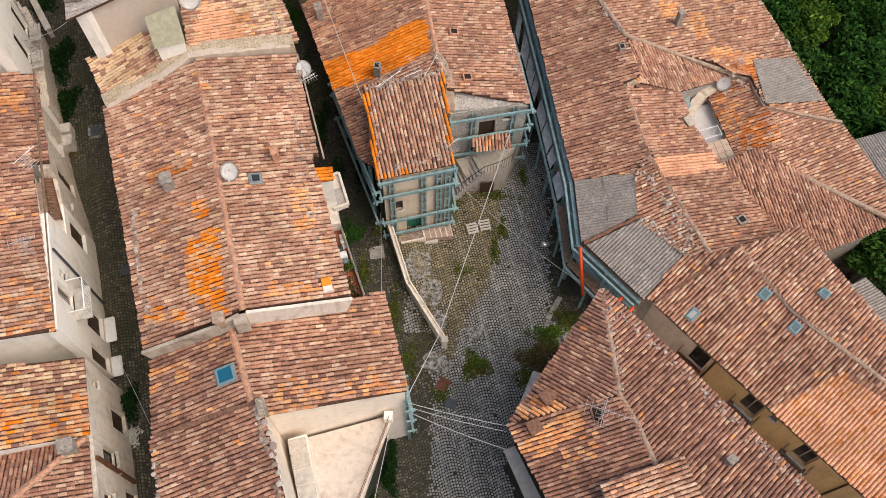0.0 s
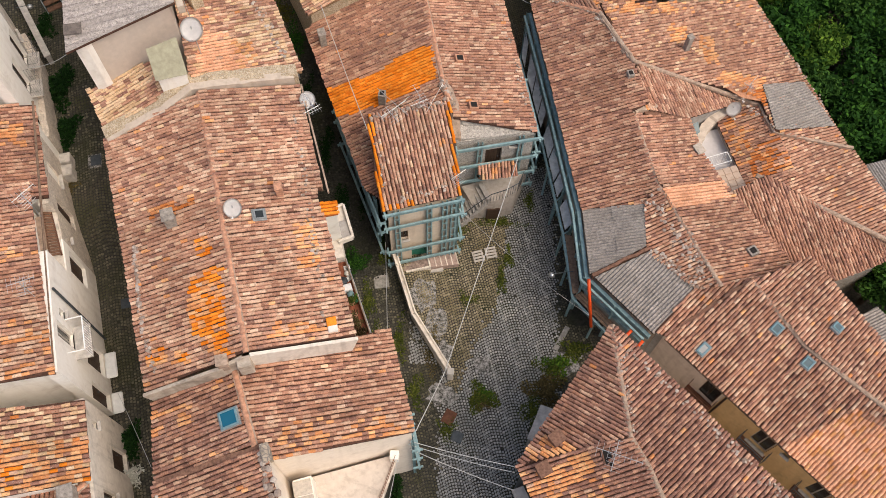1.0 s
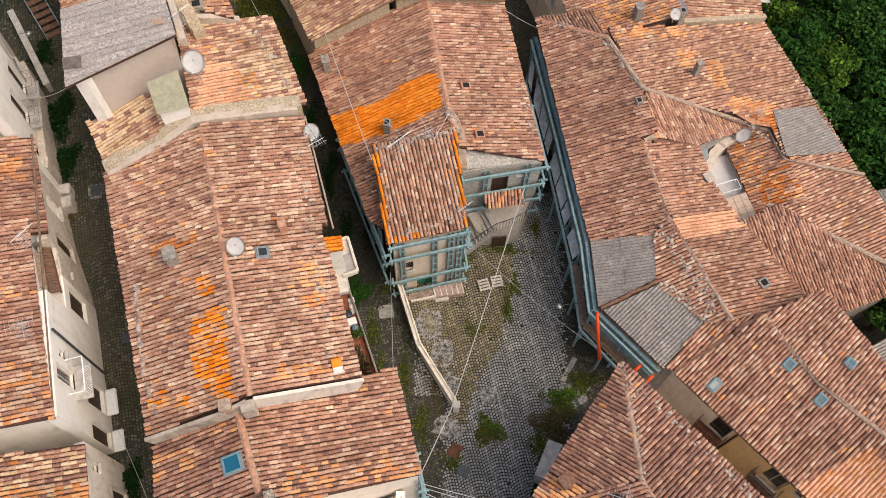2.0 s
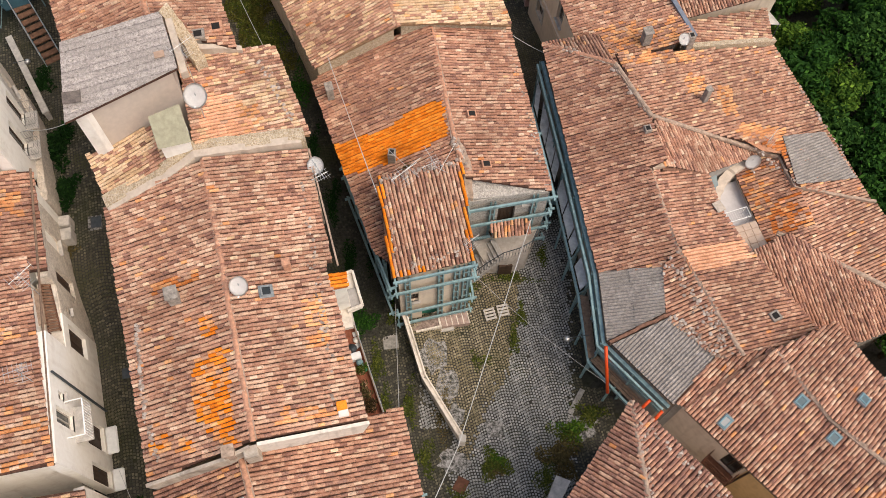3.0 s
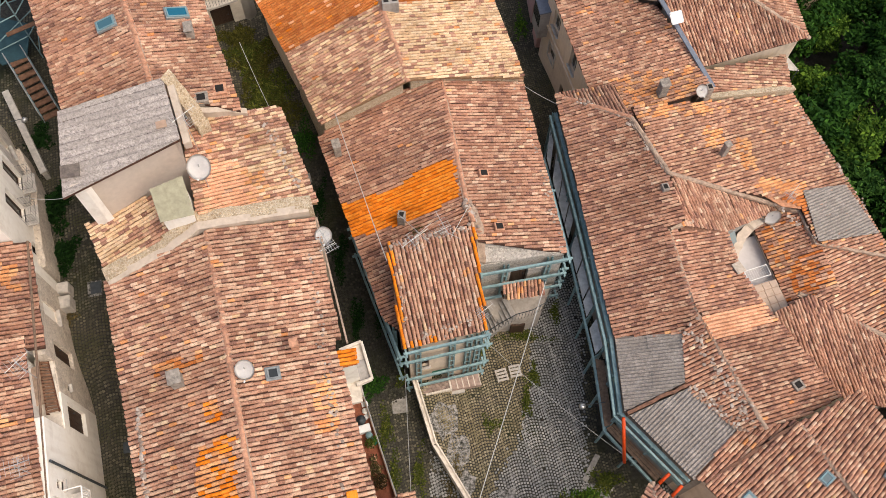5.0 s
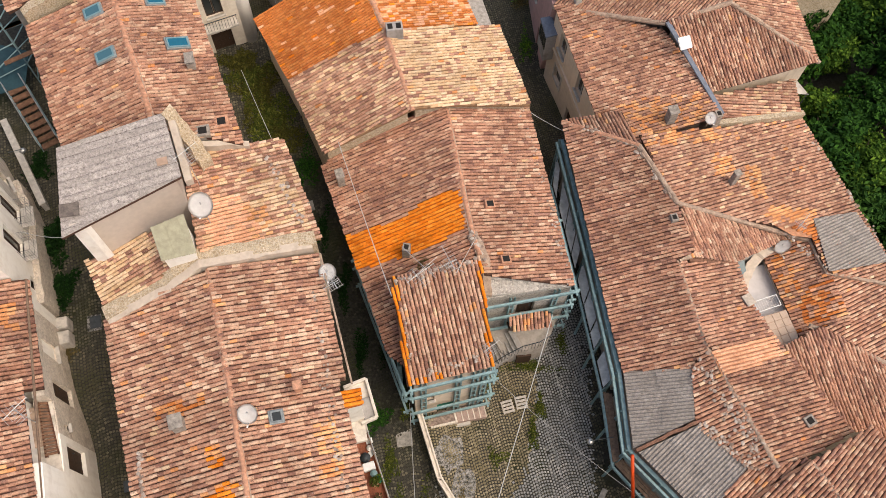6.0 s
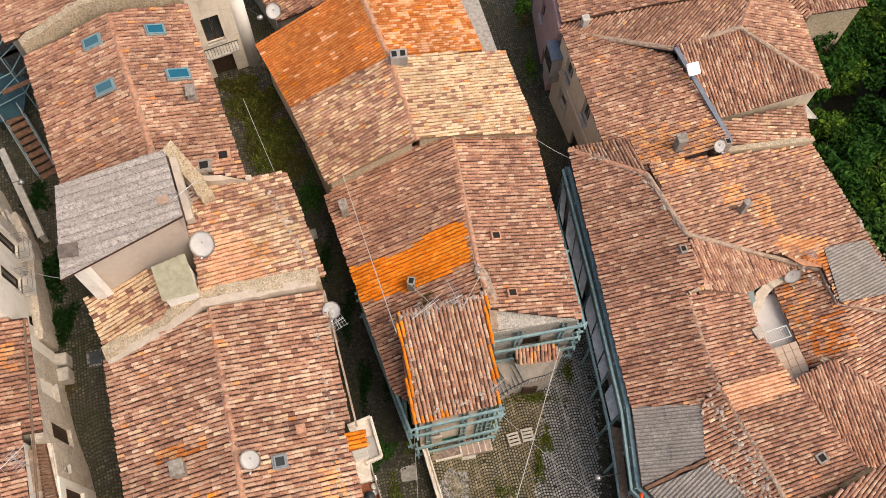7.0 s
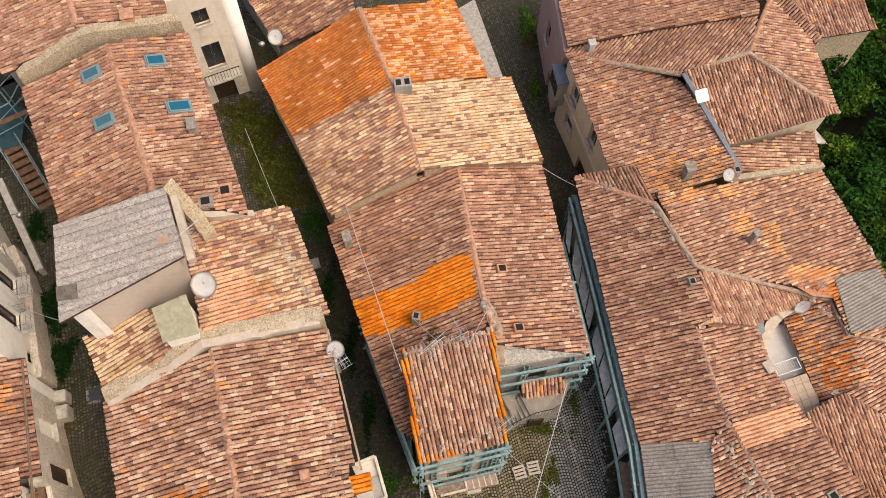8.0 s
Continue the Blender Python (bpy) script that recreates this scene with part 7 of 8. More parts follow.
def cable(a, b, sag, r=0.012, label="thin pale cable slung between house walls", n=14):
    bm = bmesh.new()
    a, b = Vector(a), Vector(b)
    pts = [a.lerp(b, i / n) - Vector((0, 0, sag * 4 * (i / n) * (1 - i / n))) for i in range(n + 1)]
    R = frame_of(a, b)
    rings = [[bm.verts.new(p + R @ Vector((0, r * math.cos(1.2566 * k), r * math.sin(1.2566 * k)))) for k in range(5)] for p in pts]
    for p, q in zip(rings[:-1], rings[1:]):
        for k in range(5):
            bm.faces.new((p[k], p[(k + 1) % 5], q[(k + 1) % 5], q[k]))
    bm.faces.new(rings[0][::-1])
    bm.faces.new(rings[-1])
    ob = part("cable", bm, CABLE)
    return tagged(ob, label, "cable", "overhead cables")


cable((3.2, 22.1, 5.3), (-0.15, 10.48, 5.3), 0.2, 0.02)
cable((-0.15, 10.48, 5.3), (-1.55, 6.9, 6.4), 0.05, 0.02)
cable((-9.3, 34.5, 7.3), (-4.35, 21.35, 8.8), 0.4, 0.02)
cable((-1.7, 7.0, 6.6), (3.0, 5.95, 7.1), 0.25, 0.016)
cable((-1.6, 6.9, 6.2), (3.0, 5.75, 6.9), 0.3, 0.016)
cable((-1.55, 6.8, 5.8), (3.0, 5.1, 6.4), 0.35, 0.018)
cable((-3.5, 18.1, 3.0), (-2.75, 11.4, 7.9), 0.1, 0.012)
cable((0.2, 19.0, 5.5), (6.9, 14.2, 3.8), 0.5, 0.008)
cable((-2.0, 6.6, 6.0), (-3.0, 0.5, 5.0), 0.2, 0.014)
cable((-12.6, 33.2, 8.5), (-10.0, 27.8, 10.6), 0.2, 0.012)
cable((-14.9, 8.8, 5.6), (-11.6, 4.9, 9.3), 0.1, 0.01)
cable((-20.6, 23.2, 10), (-17.0, 21.4, 13.6), 0.2, 0.014)
cable((1.85, 33.6, 5.5), (4.0, 32.6, 5.0), 0.1, 0.014)

# ---- whitewashed street front: balcony, pipe, shutters, boxes ----
fa, fb = Vector((-15.25, 8.05)), Vector((-18.65, 19.0))
fd = (fb - fa).normalized()
fo = Vector((fd.y, -fd.x))
FJ = frame_of((0, 0, 0), (fd.x, fd.y, 0))


def on_front(u, o, z):
    p = fa + fd * u + fo * o
    return Vector((p.x, p.y, z))


pipe = part("downpipe", rod(on_front(3.65, 0.07, 4.8), on_front(3.65, 0.07, 11.2), 0.055, seg=8), DARK_STEEL)
tagged(pipe, "dark metal downpipe on a whitewashed wall", "downpipe")
sb = thing("balcony", on_front(2, 0.4, 9.0), "small white iron balcony on a whitewashed wall", "balcony", "iron balconies")
part("slab", box(on_front(2.0, 0.35, 8.95), (1.5, 0.7, 0.12), FJ, 0.01), CONCRETE, sb)
for u in np.linspace(1.27, 2.73, 13):
    part("baluster", rod(on_front(u, 0.68, 9.0), on_front(u, 0.68, 9.9), 0.014, seg=5), WHITE_METAL, sb)
part("rail", beam(on_front(1.25, 0.68, 9.92), on_front(2.75, 0.68, 9.92), 0.05, 0.04), WHITE_METAL, sb)
for u in (1.25, 2.75):
    part("side_rail", beam(on_front(u, 0.0, 9.92), on_front(u, 0.68, 9.92), 0.04, 0.04), WHITE_METAL, sb)
for u0, u1, z in ((1.55, 2.8, 5.15), (-0.05, 0.95, 4.75)):
    sl = part("window_ledge", box(on_front((u0 + u1) / 2, 0.28, z), (u1 - u0, 0.52, 0.16), FJ, 0.06), WHITE_METAL)
    tagged(sl, "rounded white ledge projecting under a street window", "ledge", "street ledges")
for (x, y, s) in ((-19.35, 20.15, 0.55), (-19.15, 19.45, 0.62)):
    bx = part("meter_box", box((x, y, land1(x, y) + 0.4), (s, s, 0.8), Matrix.Rotation(radians(15), 3, 'Z'), 0.04), CONCRETE)
    tagged(bx, "pale square box standing at the street wall", "box", "street boxes")
notch = thing("roof_terrace", (-17.9, 14.6, 9.0), "small sunken roof terrace with a rust-brown slatted top", "terrace")
part("floor", prism_bm(bmesh.new(), [(-18.75, 16.0, 9.16), (-17.95, 16.0, 9.16), (-16.92, 13.25, 9.16), (-17.7, 13.1, 9.16)], thick=0.3), STAINED_WHITE, notch)
for k in range(16):
    f = (k + 0.5) / 16
    a, b = Vector((-18.42, 15.9)).lerp(Vector((-17.62, 13.7)), f), Vector((-18.08, 15.92)).lerp(Vector((-17.15, 13.86)), f)
    part("slat", beam((a.x, a.y, 9.42), (b.x, b.y, 9.36), 0.1, 0.03, 0.004), RUSTY_ORANGE, notch)
for a, b in (((-18.42, 15.9), (-17.62, 13.7)), ((-18.08, 15.92), (-17.15, 13.86))):
    part("bearer", beam((*a, 9.33), (*b, 9.3), 0.06, 0.06), RUSTY, notch)
for x, y in ((-18.4, 15.85), (-18.1, 15.85), (-17.6, 13.75), (-17.2, 13.95)):
    part("post", rod((x, y, 9.16), (x, y, 9.35), 0.03), RUSTY, notch)
part("sheet", box((-18.25, 14.9, 9.3), (0.45, 1.7, 0.04), Matrix.Rotation(radians(20), 3, 'Z'), 0.01), MORTAR, notch, "pale cement sheet")

# iron balconies on the ochre front
ea, eb = Vector((10.7, 12.66)), Vector((22.8, 0.46))
ed = (eb - ea).normalized()
eo = Vector((ed.y, -ed.x))
FE = frame_of((0, 0, 0), (ed.x, ed.y, 0))


def on_ochre(u, o, z):
    p = ea + ed * u + eo * o
    return Vector((p.x, p.y, z))


for u0, u1, mat in ((1.9, 3.4, RUSTY), (5.25, 6.75, DARK_STEEL), (8.5, 9.95, DARK_STEEL), (12.2, 13.7, DARK_STEEL)):
    ib = thing("balcony", on_ochre(u0, 0, 2.3), "iron balcony on an ochre wall", "balcony", "iron balconies")
    part("slab", box(on_ochre((u0 + u1) / 2, 0.3, 2.3), (u1 - u0, 0.6, 0.08), FE, 0.01), RUSTY, ib)
    for z in (2.9, 3.25):
        part("rail", beam(on_ochre(u0, 0.6, z), on_ochre(u1, 0.6, z), 0.04, 0.04), mat, ib)
        for u in (u0, u1):
            part("side_rail", beam(on_ochre(u, 0, z), on_ochre(u, 0.6, z), 0.03, 0.03), mat, ib)
    for u in np.linspace(u0, u1, 12):
        part("baluster", rod(on_ochre(u, 0.6, 2.32), on_ochre(u, 0.6, 3.25), 0.012, seg=5), mat, ib)
for u in (3.55, 11.3):
    dp = part("downpipe", rod(on_ochre(u, 0.06, 0), on_ochre(u, 0.06, 4.7), 0.05, seg=8), DARK_WOOD)
    tagged(dp, "brown downpipe on an ochre wall", "downpipe")

# white balcony on the house at the head of the alley
wa, wb = Vector((-16.3, 37.45)), Vector((-13.55, 38.8))
wd = (wb - wa).normalized()
wo = Vector((wd.y, -wd.x))
FW = frame_of((0, 0, 0), (wd.x, wd.y, 0))
wbal = thing("balcony", (-15, 37.8, 6), "shallow masonry balcony with a thin iron rail", "balcony", "iron balconies")
p = wa + wd * 1.5 + wo * 0.3
part("slab", box((p.x, p.y, 5.95), (1.9, 0.6, 0.16), FW, 0.02), CONCRETE, wbal)
for k in range(12):
    q = wa + wd * (0.6 + 1.8 * k / 11) + wo * 0.57
    part("baluster", rod((q.x, q.y, 6.0), (q.x, q.y, 6.75), 0.012, seg=5), DARK_STEEL, wbal)
q0, q1 = wa + wd * 0.55 + wo * 0.57, wa + wd * 2.45 + wo * 0.57
part("rail", beam((q0.x, q0.y, 6.77), (q1.x, q1.y, 6.77), 0.04, 0.04), DARK_STEEL, wbal)

# roof terrace between the eastern slopes
PARAPET_STONE = plaster("worn_pale_stone", (0.72, 0.61, 0.5), (0.6, 0.5, 0.4), (0.35, 0.26, 0.19), 0.4)
COURT_GREY = plaster("smooth_grey_screed", (0.6, 0.57, 0.56), (0.54, 0.515, 0.5), (0.42, 0.39, 0.37), 0.3)
ct = thing("roof_court", (14.0, 24.5, 3.8), "sunken roof court with smooth grey slab and white rail", "terrace")
part("grey_slab", prism_bm(bmesh.new(), [(13.1, 25.0, 2.0), (14.1, 26.35, 2.0), (15.1, 26.7, 2.0), (15.75, 24.1, 2.0), (14.0, 23.3, 2.0), (13.1, 23.3, 2.0)], -3.0), COURT_GREY, ct, "smooth grey slab")
coping(ct, [(15.2, 27.25, 3.05), (14.7, 26.95, 2.95), (14.05, 26.3, 2.75), (13.65, 25.5, 2.65), (13.4, 24.8, 2.6), (13.1, 24.1, 2.9)], 0.5, 1.2, PARAPET_STONE, "parapet", 0.2)
part("glazed_hatch", prism_bm(bmesh.new(), [(12.75, 25.75, 2.9), (13.6, 26.5, 3.0), (13.75, 25.9, 2.7), (13.3, 25.1, 2.6)], thick=0.1), PALE_GLASS, ct, "bluish glazed hatch")
tb = thing("rack", (15.0, 24.3, 2.2), "white wire drying rack standing on the grey slab", "rack")
RK = [Vector((14.1, 23.6, 2.85)), Vector((15.3, 24.05, 2.85)), Vector((15.1, 24.6, 2.85)), Vector((13.9, 24.15, 2.85))]
for a, b in zip(RK, RK[1:] + RK[:1]):
    part("bar", rod(a, b, 0.022, seg=6), WHITE_METAL, tb)
    part("leg", rod(a, (a.x, a.y, 2.0), 0.018, seg=6), WHITE_METAL, tb)
for k in range(9):
    f = (k + 1) / 10
    part("wire", rod(RK[0].lerp(RK[1], f), RK[3].lerp(RK[2], f), 0.006, seg=5), WHITE_METAL, tb)
vine = part("climbing_plant", leaf_bm(160, (15.9, 23.6, 2.4), (0.15, 0.7, 0.15), 0.06), LEAF)
tagged(vine, "dark green plant at the edge of the roof court", "plant", kind="stuff")

# broken screed in the square
for x, y, rx, ry in ((-1.5, 16.3, 0.8, 1.1), (-0.7, 14.6, 0.7, 1.0), (-0.2, 13.2, 0.5, 0.8), (-0.2, 10.9, 0.9, 0.7), (6.3, 12.9, 0.9, 0.8)):
    n = 16
    zc = max(land1(x + rx * 0.7 * math.cos(a), y + ry * 0.7 * math.sin(a)) for a in np.linspace(0, 6.3, 9)) + 0.03
    ring = []
    for k in range(n):
        f = RNG.uniform(0.65, 1.1)
        px, py = x + rx * f * math.cos(6.283 * k / n), y + ry * f * math.sin(6.283 * k / n)
        ring.append((px, py, land1(px, py) + 0.035))
    bm = prism_bm(bmesh.new(), ring, thick=0.08)
    tagged(part("broken_screed", bm, SCREED), "broken grey screed spread over the setts", "screed", "patches of screed")

# dry plants in the hollow behind the tower roof
hollow = part("roof_weeds", leaf_bm(900, (-2.95, 23.5, S_T.z(-2.95, 23.5) + 0.07), (0.42, 0.8, 0.06), 0.07, 0.2), DRY)
tagged(hollow, "dry yellow weeds in the hollow behind the tower roof", "weeds", kind="stuff")

# white awning at the brow of the slope
awn = thing("awning", (18.3, 37.8, 1.0), "small white sheet awning beside a house on the slope", "awning")
part("sheet", prism_bm(bmesh.new(), [(17.95, 38.4, 2.6), (18.75, 37.5, 2.3), (17.9, 37.45, 2.4)], thick=0.03), CONCRETE, awn)
for x, y in ((18.65, 37.52), (18.0, 38.25)):
    part("post", rod((x, y, land1(x, y) - 0.2), (x, y, 2.4), 0.03), DARK_STEEL, awn)


# ---- scaffold and steps at the top of the street ----
sc = thing("scaffold", (-24, 32, 6.8), "blue-grey tubular scaffold with plank bays beside the street", "scaffold")
for (x, y) in ((-25.2, 31.4), (-23.2, 33.0), (-24.8, 35.0), (-22.6, 36.2), (-26.4, 33.6)):
    part("standard", rod((x, y, 6.2), (x, y, 12.4), 0.035, seg=6), STEEL, sc)
for z in (8.6, 10.2, 11.8):
    for a, b in (((-25.2, 31.4), (-23.2, 33.0)), ((-24.8, 35.0), (-22.6, 36.2)), ((-25.2, 31.4), (-26.4, 33.6)), ((-23.2, 33.0), (-22.6, 36.2)), ((-25.2, 31.4), (-22.6, 36.2))):
        part("ledger", rod((*a, z), (*b, z), 0.03, seg=6), STEEL, sc)
for a, b in (((-25.2, 31.4, 6.8), (-23.2, 33.0, 11.8)), ((-23.2, 33.0, 7.2), (-22.6, 36.2, 11.8)), ((-26.4, 33.6, 11.8), (-25.2, 31.4, 7.5))):
    part("brace", rod(a, b, 0.028, seg=6), STEEL, sc)
for k in range(3):
    part("board", beam((-25.4 + 0.25 * k, 33.4 + 0.15 * k, 9.8), (-23.4 + 0.25 * k, 34.6 + 0.15 * k, 9.8), 0.24, 0.05, 0.006), RUSTY, sc)
part("sheeting", prism_bm(bmesh.new(), [(-25.4, 34.4, 8.25), (-23.5, 34.0, 8.25), (-23.2, 31.95, 8.25), (-24.3, 31.4, 8.25), (-25.6, 32.6, 8.25)], thick=0.06), BLUE_SHEET, sc, "blue-grey sheeting")
part("toe_board", beam((-23.75, 32.3, 9.5), (-22.55, 33.1, 9.5), 0.26, 0.05, 0.006), RUSTY_ORANGE, sc, "yellowish plank")
st = thing("outside_stair", (-23.2, 31, 6.6), "straight stair of rust-brown treads with steel side rails", "stair")
for k in range(9):
    f = k / 8
    part("tread", box((-22.0 - 1.55 * f, 29.55 + 2.15 * f, 6.75 + 0.18 * k), (0.85, 0.32, 0.07), Matrix.Rotation(radians(36), 3, 'Z'), 0.008), RUSTY_ORANGE, st)
for o in (-0.46, 0.46):
    ox, oy = o * math.cos(radians(35)), o * math.sin(radians(35))
    part("stringer", beam((-21.9 + ox, 29.4 + oy, 6.6), (-23.65 + ox, 31.85 + oy, 8.0), 0.06, 0.25), STEEL, st)
    part("rail", rod((-21.9 + ox, 29.4 + oy, 7.5), (-23.65 + ox, 31.85 + oy, 9.0), 0.025, seg=6), ALU, st)
    for k in range(5):
        f = k / 4
        part("post", rod((-21.9 + ox - 1.75 * f, 29.4 + oy + 2.45 * f, 6.6 + 1.4 * f), (-21.9 + ox - 1.75 * f, 29.4 + oy + 2.45 * f, 7.5 + 1.5 * f), 0.02, seg=6), ALU, st)
wall_lamp((-22.9, 27.9, 8.6), (-22.3, 28.1, 8.5))

# ---- setts ----


def build_setts():
    """Fan-laid setts over the lanes and the square, one mesh."""
    W, gap = 1.4, 0.15
    R = W / 2 / math.sin(radians(43))
    pts = []
    n = int(2 * radians(43) * R / gap)
    for i in range(-22, 34):
        for k in range(0, 500):
            y0 = -9 + k * gap
            xc = i * W * 0.95
            th = np.linspace(-radians(43), radians(43), n + 1)[:-1] + radians(43) / n
            pts.append(np.stack([xc + R * np.sin(th), y0 + R * np.cos(th) - R * 0.85, -th], 1))
    P = np.concatenate(pts)
    P[:, 0] += 0.3
    # swing the rows with the lanes: they lean westwards as they run on
    x, y, a = P[:, 0] - 0.28 * (P[:, 1] - 8.0), P[:, 1], P[:, 2] + 0.27
    # paving past x 8 is added to throw light back onto the lane walls
    keep = (x > -25) & (x < np.where(y < 13.5, 24.0, 8.0)) & (y > np.where((x > -6) & (x < 5), -8.0, 0.0)) & (y < 54)
    keep &= ~((x > 6.4) & (y > 15)) & ~((x > 4.0) & (x < 9.5) & (y < 6))
    x, y, a = x[keep], y[keep], a[keep]
    hid = np.zeros(len(x), bool)
    for f in FOOTPRINTS:
        hid |= inside(f, x, y)
    x, y, a = x[~hid], y[~hid], a[~hid]
    miss = RNG.random(len(x)) < 0.006
    x, y, a = x[~miss], y[~miss], a[~miss]
    z = land(x, y) + RNG.uniform(0.018, 0.032, len(x))
    a = a + RNG.normal(0, 0.06, len(x))
    s = 0.069 * RNG.uniform(0.85, 1.06, len(x))
    # the yard above the diagonal kerb is tan limestone, alleys and far street are darker and mossy; the narrow alley's
    # shade is in its setts' colour
    jitter = RNG.normal(0, 0.12, len(x))
    xj = x + jitter
    tan = inside([(-2.0, 15.0), (0.2, 11.9), (-0.4, 10.6), (0.6, 11.0), (1.4, 13.8), (2.35, 15.3), (3.0, 18.4), (3.1, 21.5), (-0.5, 21.5), (-3.2, 18.5)], xj, y)
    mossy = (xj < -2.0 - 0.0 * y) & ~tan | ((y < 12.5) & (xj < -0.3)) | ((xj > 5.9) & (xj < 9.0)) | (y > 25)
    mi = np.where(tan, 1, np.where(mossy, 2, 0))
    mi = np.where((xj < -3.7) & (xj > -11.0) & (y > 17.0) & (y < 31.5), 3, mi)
    tv = np.array([(-1, -1, -0.05), (1, -1, -0.05), (1, 1, -0.05), (-1, 1, -0.05), (-0.68, -0.68, 0.0), (0.68, -0.68, 0.0), (0.68, 0.68, 0.0), (-0.68, 0.68, 0.0)])
    tf = np.array([(0, 1, 5, 4), (1, 2, 6, 5), (2, 3, 7, 6), (3, 0, 4, 7), (4, 5, 6, 7)])
    c, sn = np.cos(a)[:, None], np.sin(a)[:, None]
    lx, ly = tv[None, :, 0] * s[:, None], tv[None, :, 1] * s[:, None]
    V = np.stack([x[:, None] + lx * c - ly * sn, y[:, None] + lx * sn + ly * c, z[:, None] + np.broadcast_to(tv[None, :, 2], lx.shape)], 2).reshape(-1, 3)
    F = (tf[None] + (np.arange(len(x)) * 8)[:, None, None]).reshape(-1, 4)
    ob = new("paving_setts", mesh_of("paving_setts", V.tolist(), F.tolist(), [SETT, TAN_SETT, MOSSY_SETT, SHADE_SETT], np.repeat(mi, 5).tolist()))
    tagged(ob, "small grey setts laid in fans, mossy in the joints", "paving", kind="stuff")
    return len(x)


build_setts()

# ---- weeds and shrubs ----


def weeds(x, y, rx, ry, h, n, mat, size=0.06, label="low green weeds growing between the setts", name="weed_clump", group="weeds in the joints"):
    bm = bmesh.new()
    for _ in range(n):
        a, r = RNG.uniform(0, 6.283), RNG.random() ** 0.6
        lob = 0.75 + 0.35 * math.sin(3 * a + x) + 0.2 * math.sin(5 * a + y)
        px, py = x + rx * r * lob * math.cos(a), y + ry * r * lob * math.sin(a)
        z = land1(px, py) + 0.03 + RNG.random() ** 1.5 * h * 0.7 * (1.1 - r)
        d = Vector((RNG.normal(), RNG.normal(), RNG.uniform(-0.1, 0.7))).normalized()
        w = d.cross(Vector((0, 0, 1)) + 0.45 * Vector(RNG.normal(0, 1, 3))).normalized()
        s = size * RNG.uniform(0.6, 1.5)
        p = Vector((px, py, z))
        bm.faces.new([bm.verts.new(q) for q in (p, p + d * s + w * s * 0.4, p + d * s * 2, p + d * s - w * s * 0.4)])
    ob = part(name, bm, mat)
    return tagged(ob, label, "weeds", group, "stuff")


MOSS_GRASS = leaf_material("brownish_moss", (0.045, 0.046, 0.01), (0.13, 0.12, 0.025))
weeds(1.85, 10.8, 0.95, 0.8, 0.3, 1300, WEED)
weeds(2.0, 11.0, 0.6, 0.55, 0.3, 500, LEAF2)
weeds(1.85, 10.5, 0.5, 0.45, 0.15, 300, DRY, label="dry yellow weeds growing between the setts")
weeds(5.8, 12.7, 0.9, 0.7, 0.45, 450, LEAF2, 0.08)
weeds(5.6, 12.5, 1.0, 0.8, 0.4, 500, WEED, 0.07)
weeds(5.2, 11.3, 1.1, 1.2, 0.7, 1300, DRY, 0.08, "dry brown bramble heap beside the hipped house")
weeds(4.5, 10.2, 0.6, 1.3, 0.3, 600, WEED)
weeds(6.7, 13.6, 0.9, 0.7, 0.35, 500, WEED, 0.08)
weeds(3.2, 18.9, 0.35, 0.7, 0.2, 450, WEED)
weeds(0.1, 9.1, 0.6, 0.7, 0.15, 350, WEED)
weeds(-5.2, 17.8, 0.8, 0.9, 0.4, 900, LEAF, 0.07)
weeds(-4.4, 15.6, 0.45, 1.4, 0.25, 600, WEED)
weeds(-3.8, 13.4, 0.4, 1.2, 0.25, 450, WEED)
weeds(-3.55, 18.3, 0.5, 0.6, 0.35, 450, WEED)
weeds(0.4, 20.4, 0.5, 1.0, 0.25, 450, WEED)
weeds(2.6, 21.1, 1.6, 0.35, 0.25, 550, WEED)
weeds(4.4, 22.6, 0.3, 0.9, 0.25, 300, WEED)
weeds(-0.9, 13.2, 0.5, 1.6, 0.12, 400, DRY)
weeds(-12.2, 33.6, 1.5, 2.6, 0.3, 2600, WEED, 0.09, "rough green grass filling the head of the alley")
weeds(-13.4, 36.0, 1.3, 1.3, 0.35, 1300, WEED, 0.09, "rough green grass before a white house")
weeds(-9.8, 31.0, 0.7, 1.5, 0.3, 700, LEAF, 0.08)
weeds(-13.0, 35.6, 1.6, 2.6, 0.15, 3200, MOSS_GRASS, 0.09, "flat brownish green grass filling the head of the alley")
weeds(-11.4, 32.2, 1.1, 2.4, 0.15, 2400, MOSS_GRASS, 0.09, "flat brownish green grass in the alley")
weeds(-14.2, 37.2, 1.2, 0.9, 0.15, 1300, MOSS_GRASS, 0.09, "flat brownish green grass before a white house")
weeds(2.1, 48.0, 0.7, 1.6, 0.8, 700, LEAF2, 0.1, "green shrub at the street side")
weeds(2.2, 46.6, 0.5, 0.8, 0.5, 400, DRY, 0.08, "dry yellow shrub at the street side")
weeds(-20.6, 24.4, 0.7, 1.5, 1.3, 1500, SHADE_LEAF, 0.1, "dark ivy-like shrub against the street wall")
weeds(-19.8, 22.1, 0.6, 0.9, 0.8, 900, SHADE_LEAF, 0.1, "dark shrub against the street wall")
weeds(-19.1, 18.9, 0.5, 0.5, 0.3, 300, DRY)
weeds(-14.3, 6.9, 0.6, 0.8, 1.0, 900, SHADE_LEAF, 0.09, "dark shrub in front of the street wall")
weeds(-13.9, 5.4, 0.4, 0.5, 1.3, 500, leaf_material("white_blossom", (0.5, 0.5, 0.42), (0.75, 0.74, 0.66)), 0.06, "bush of white flowers at the street wall")
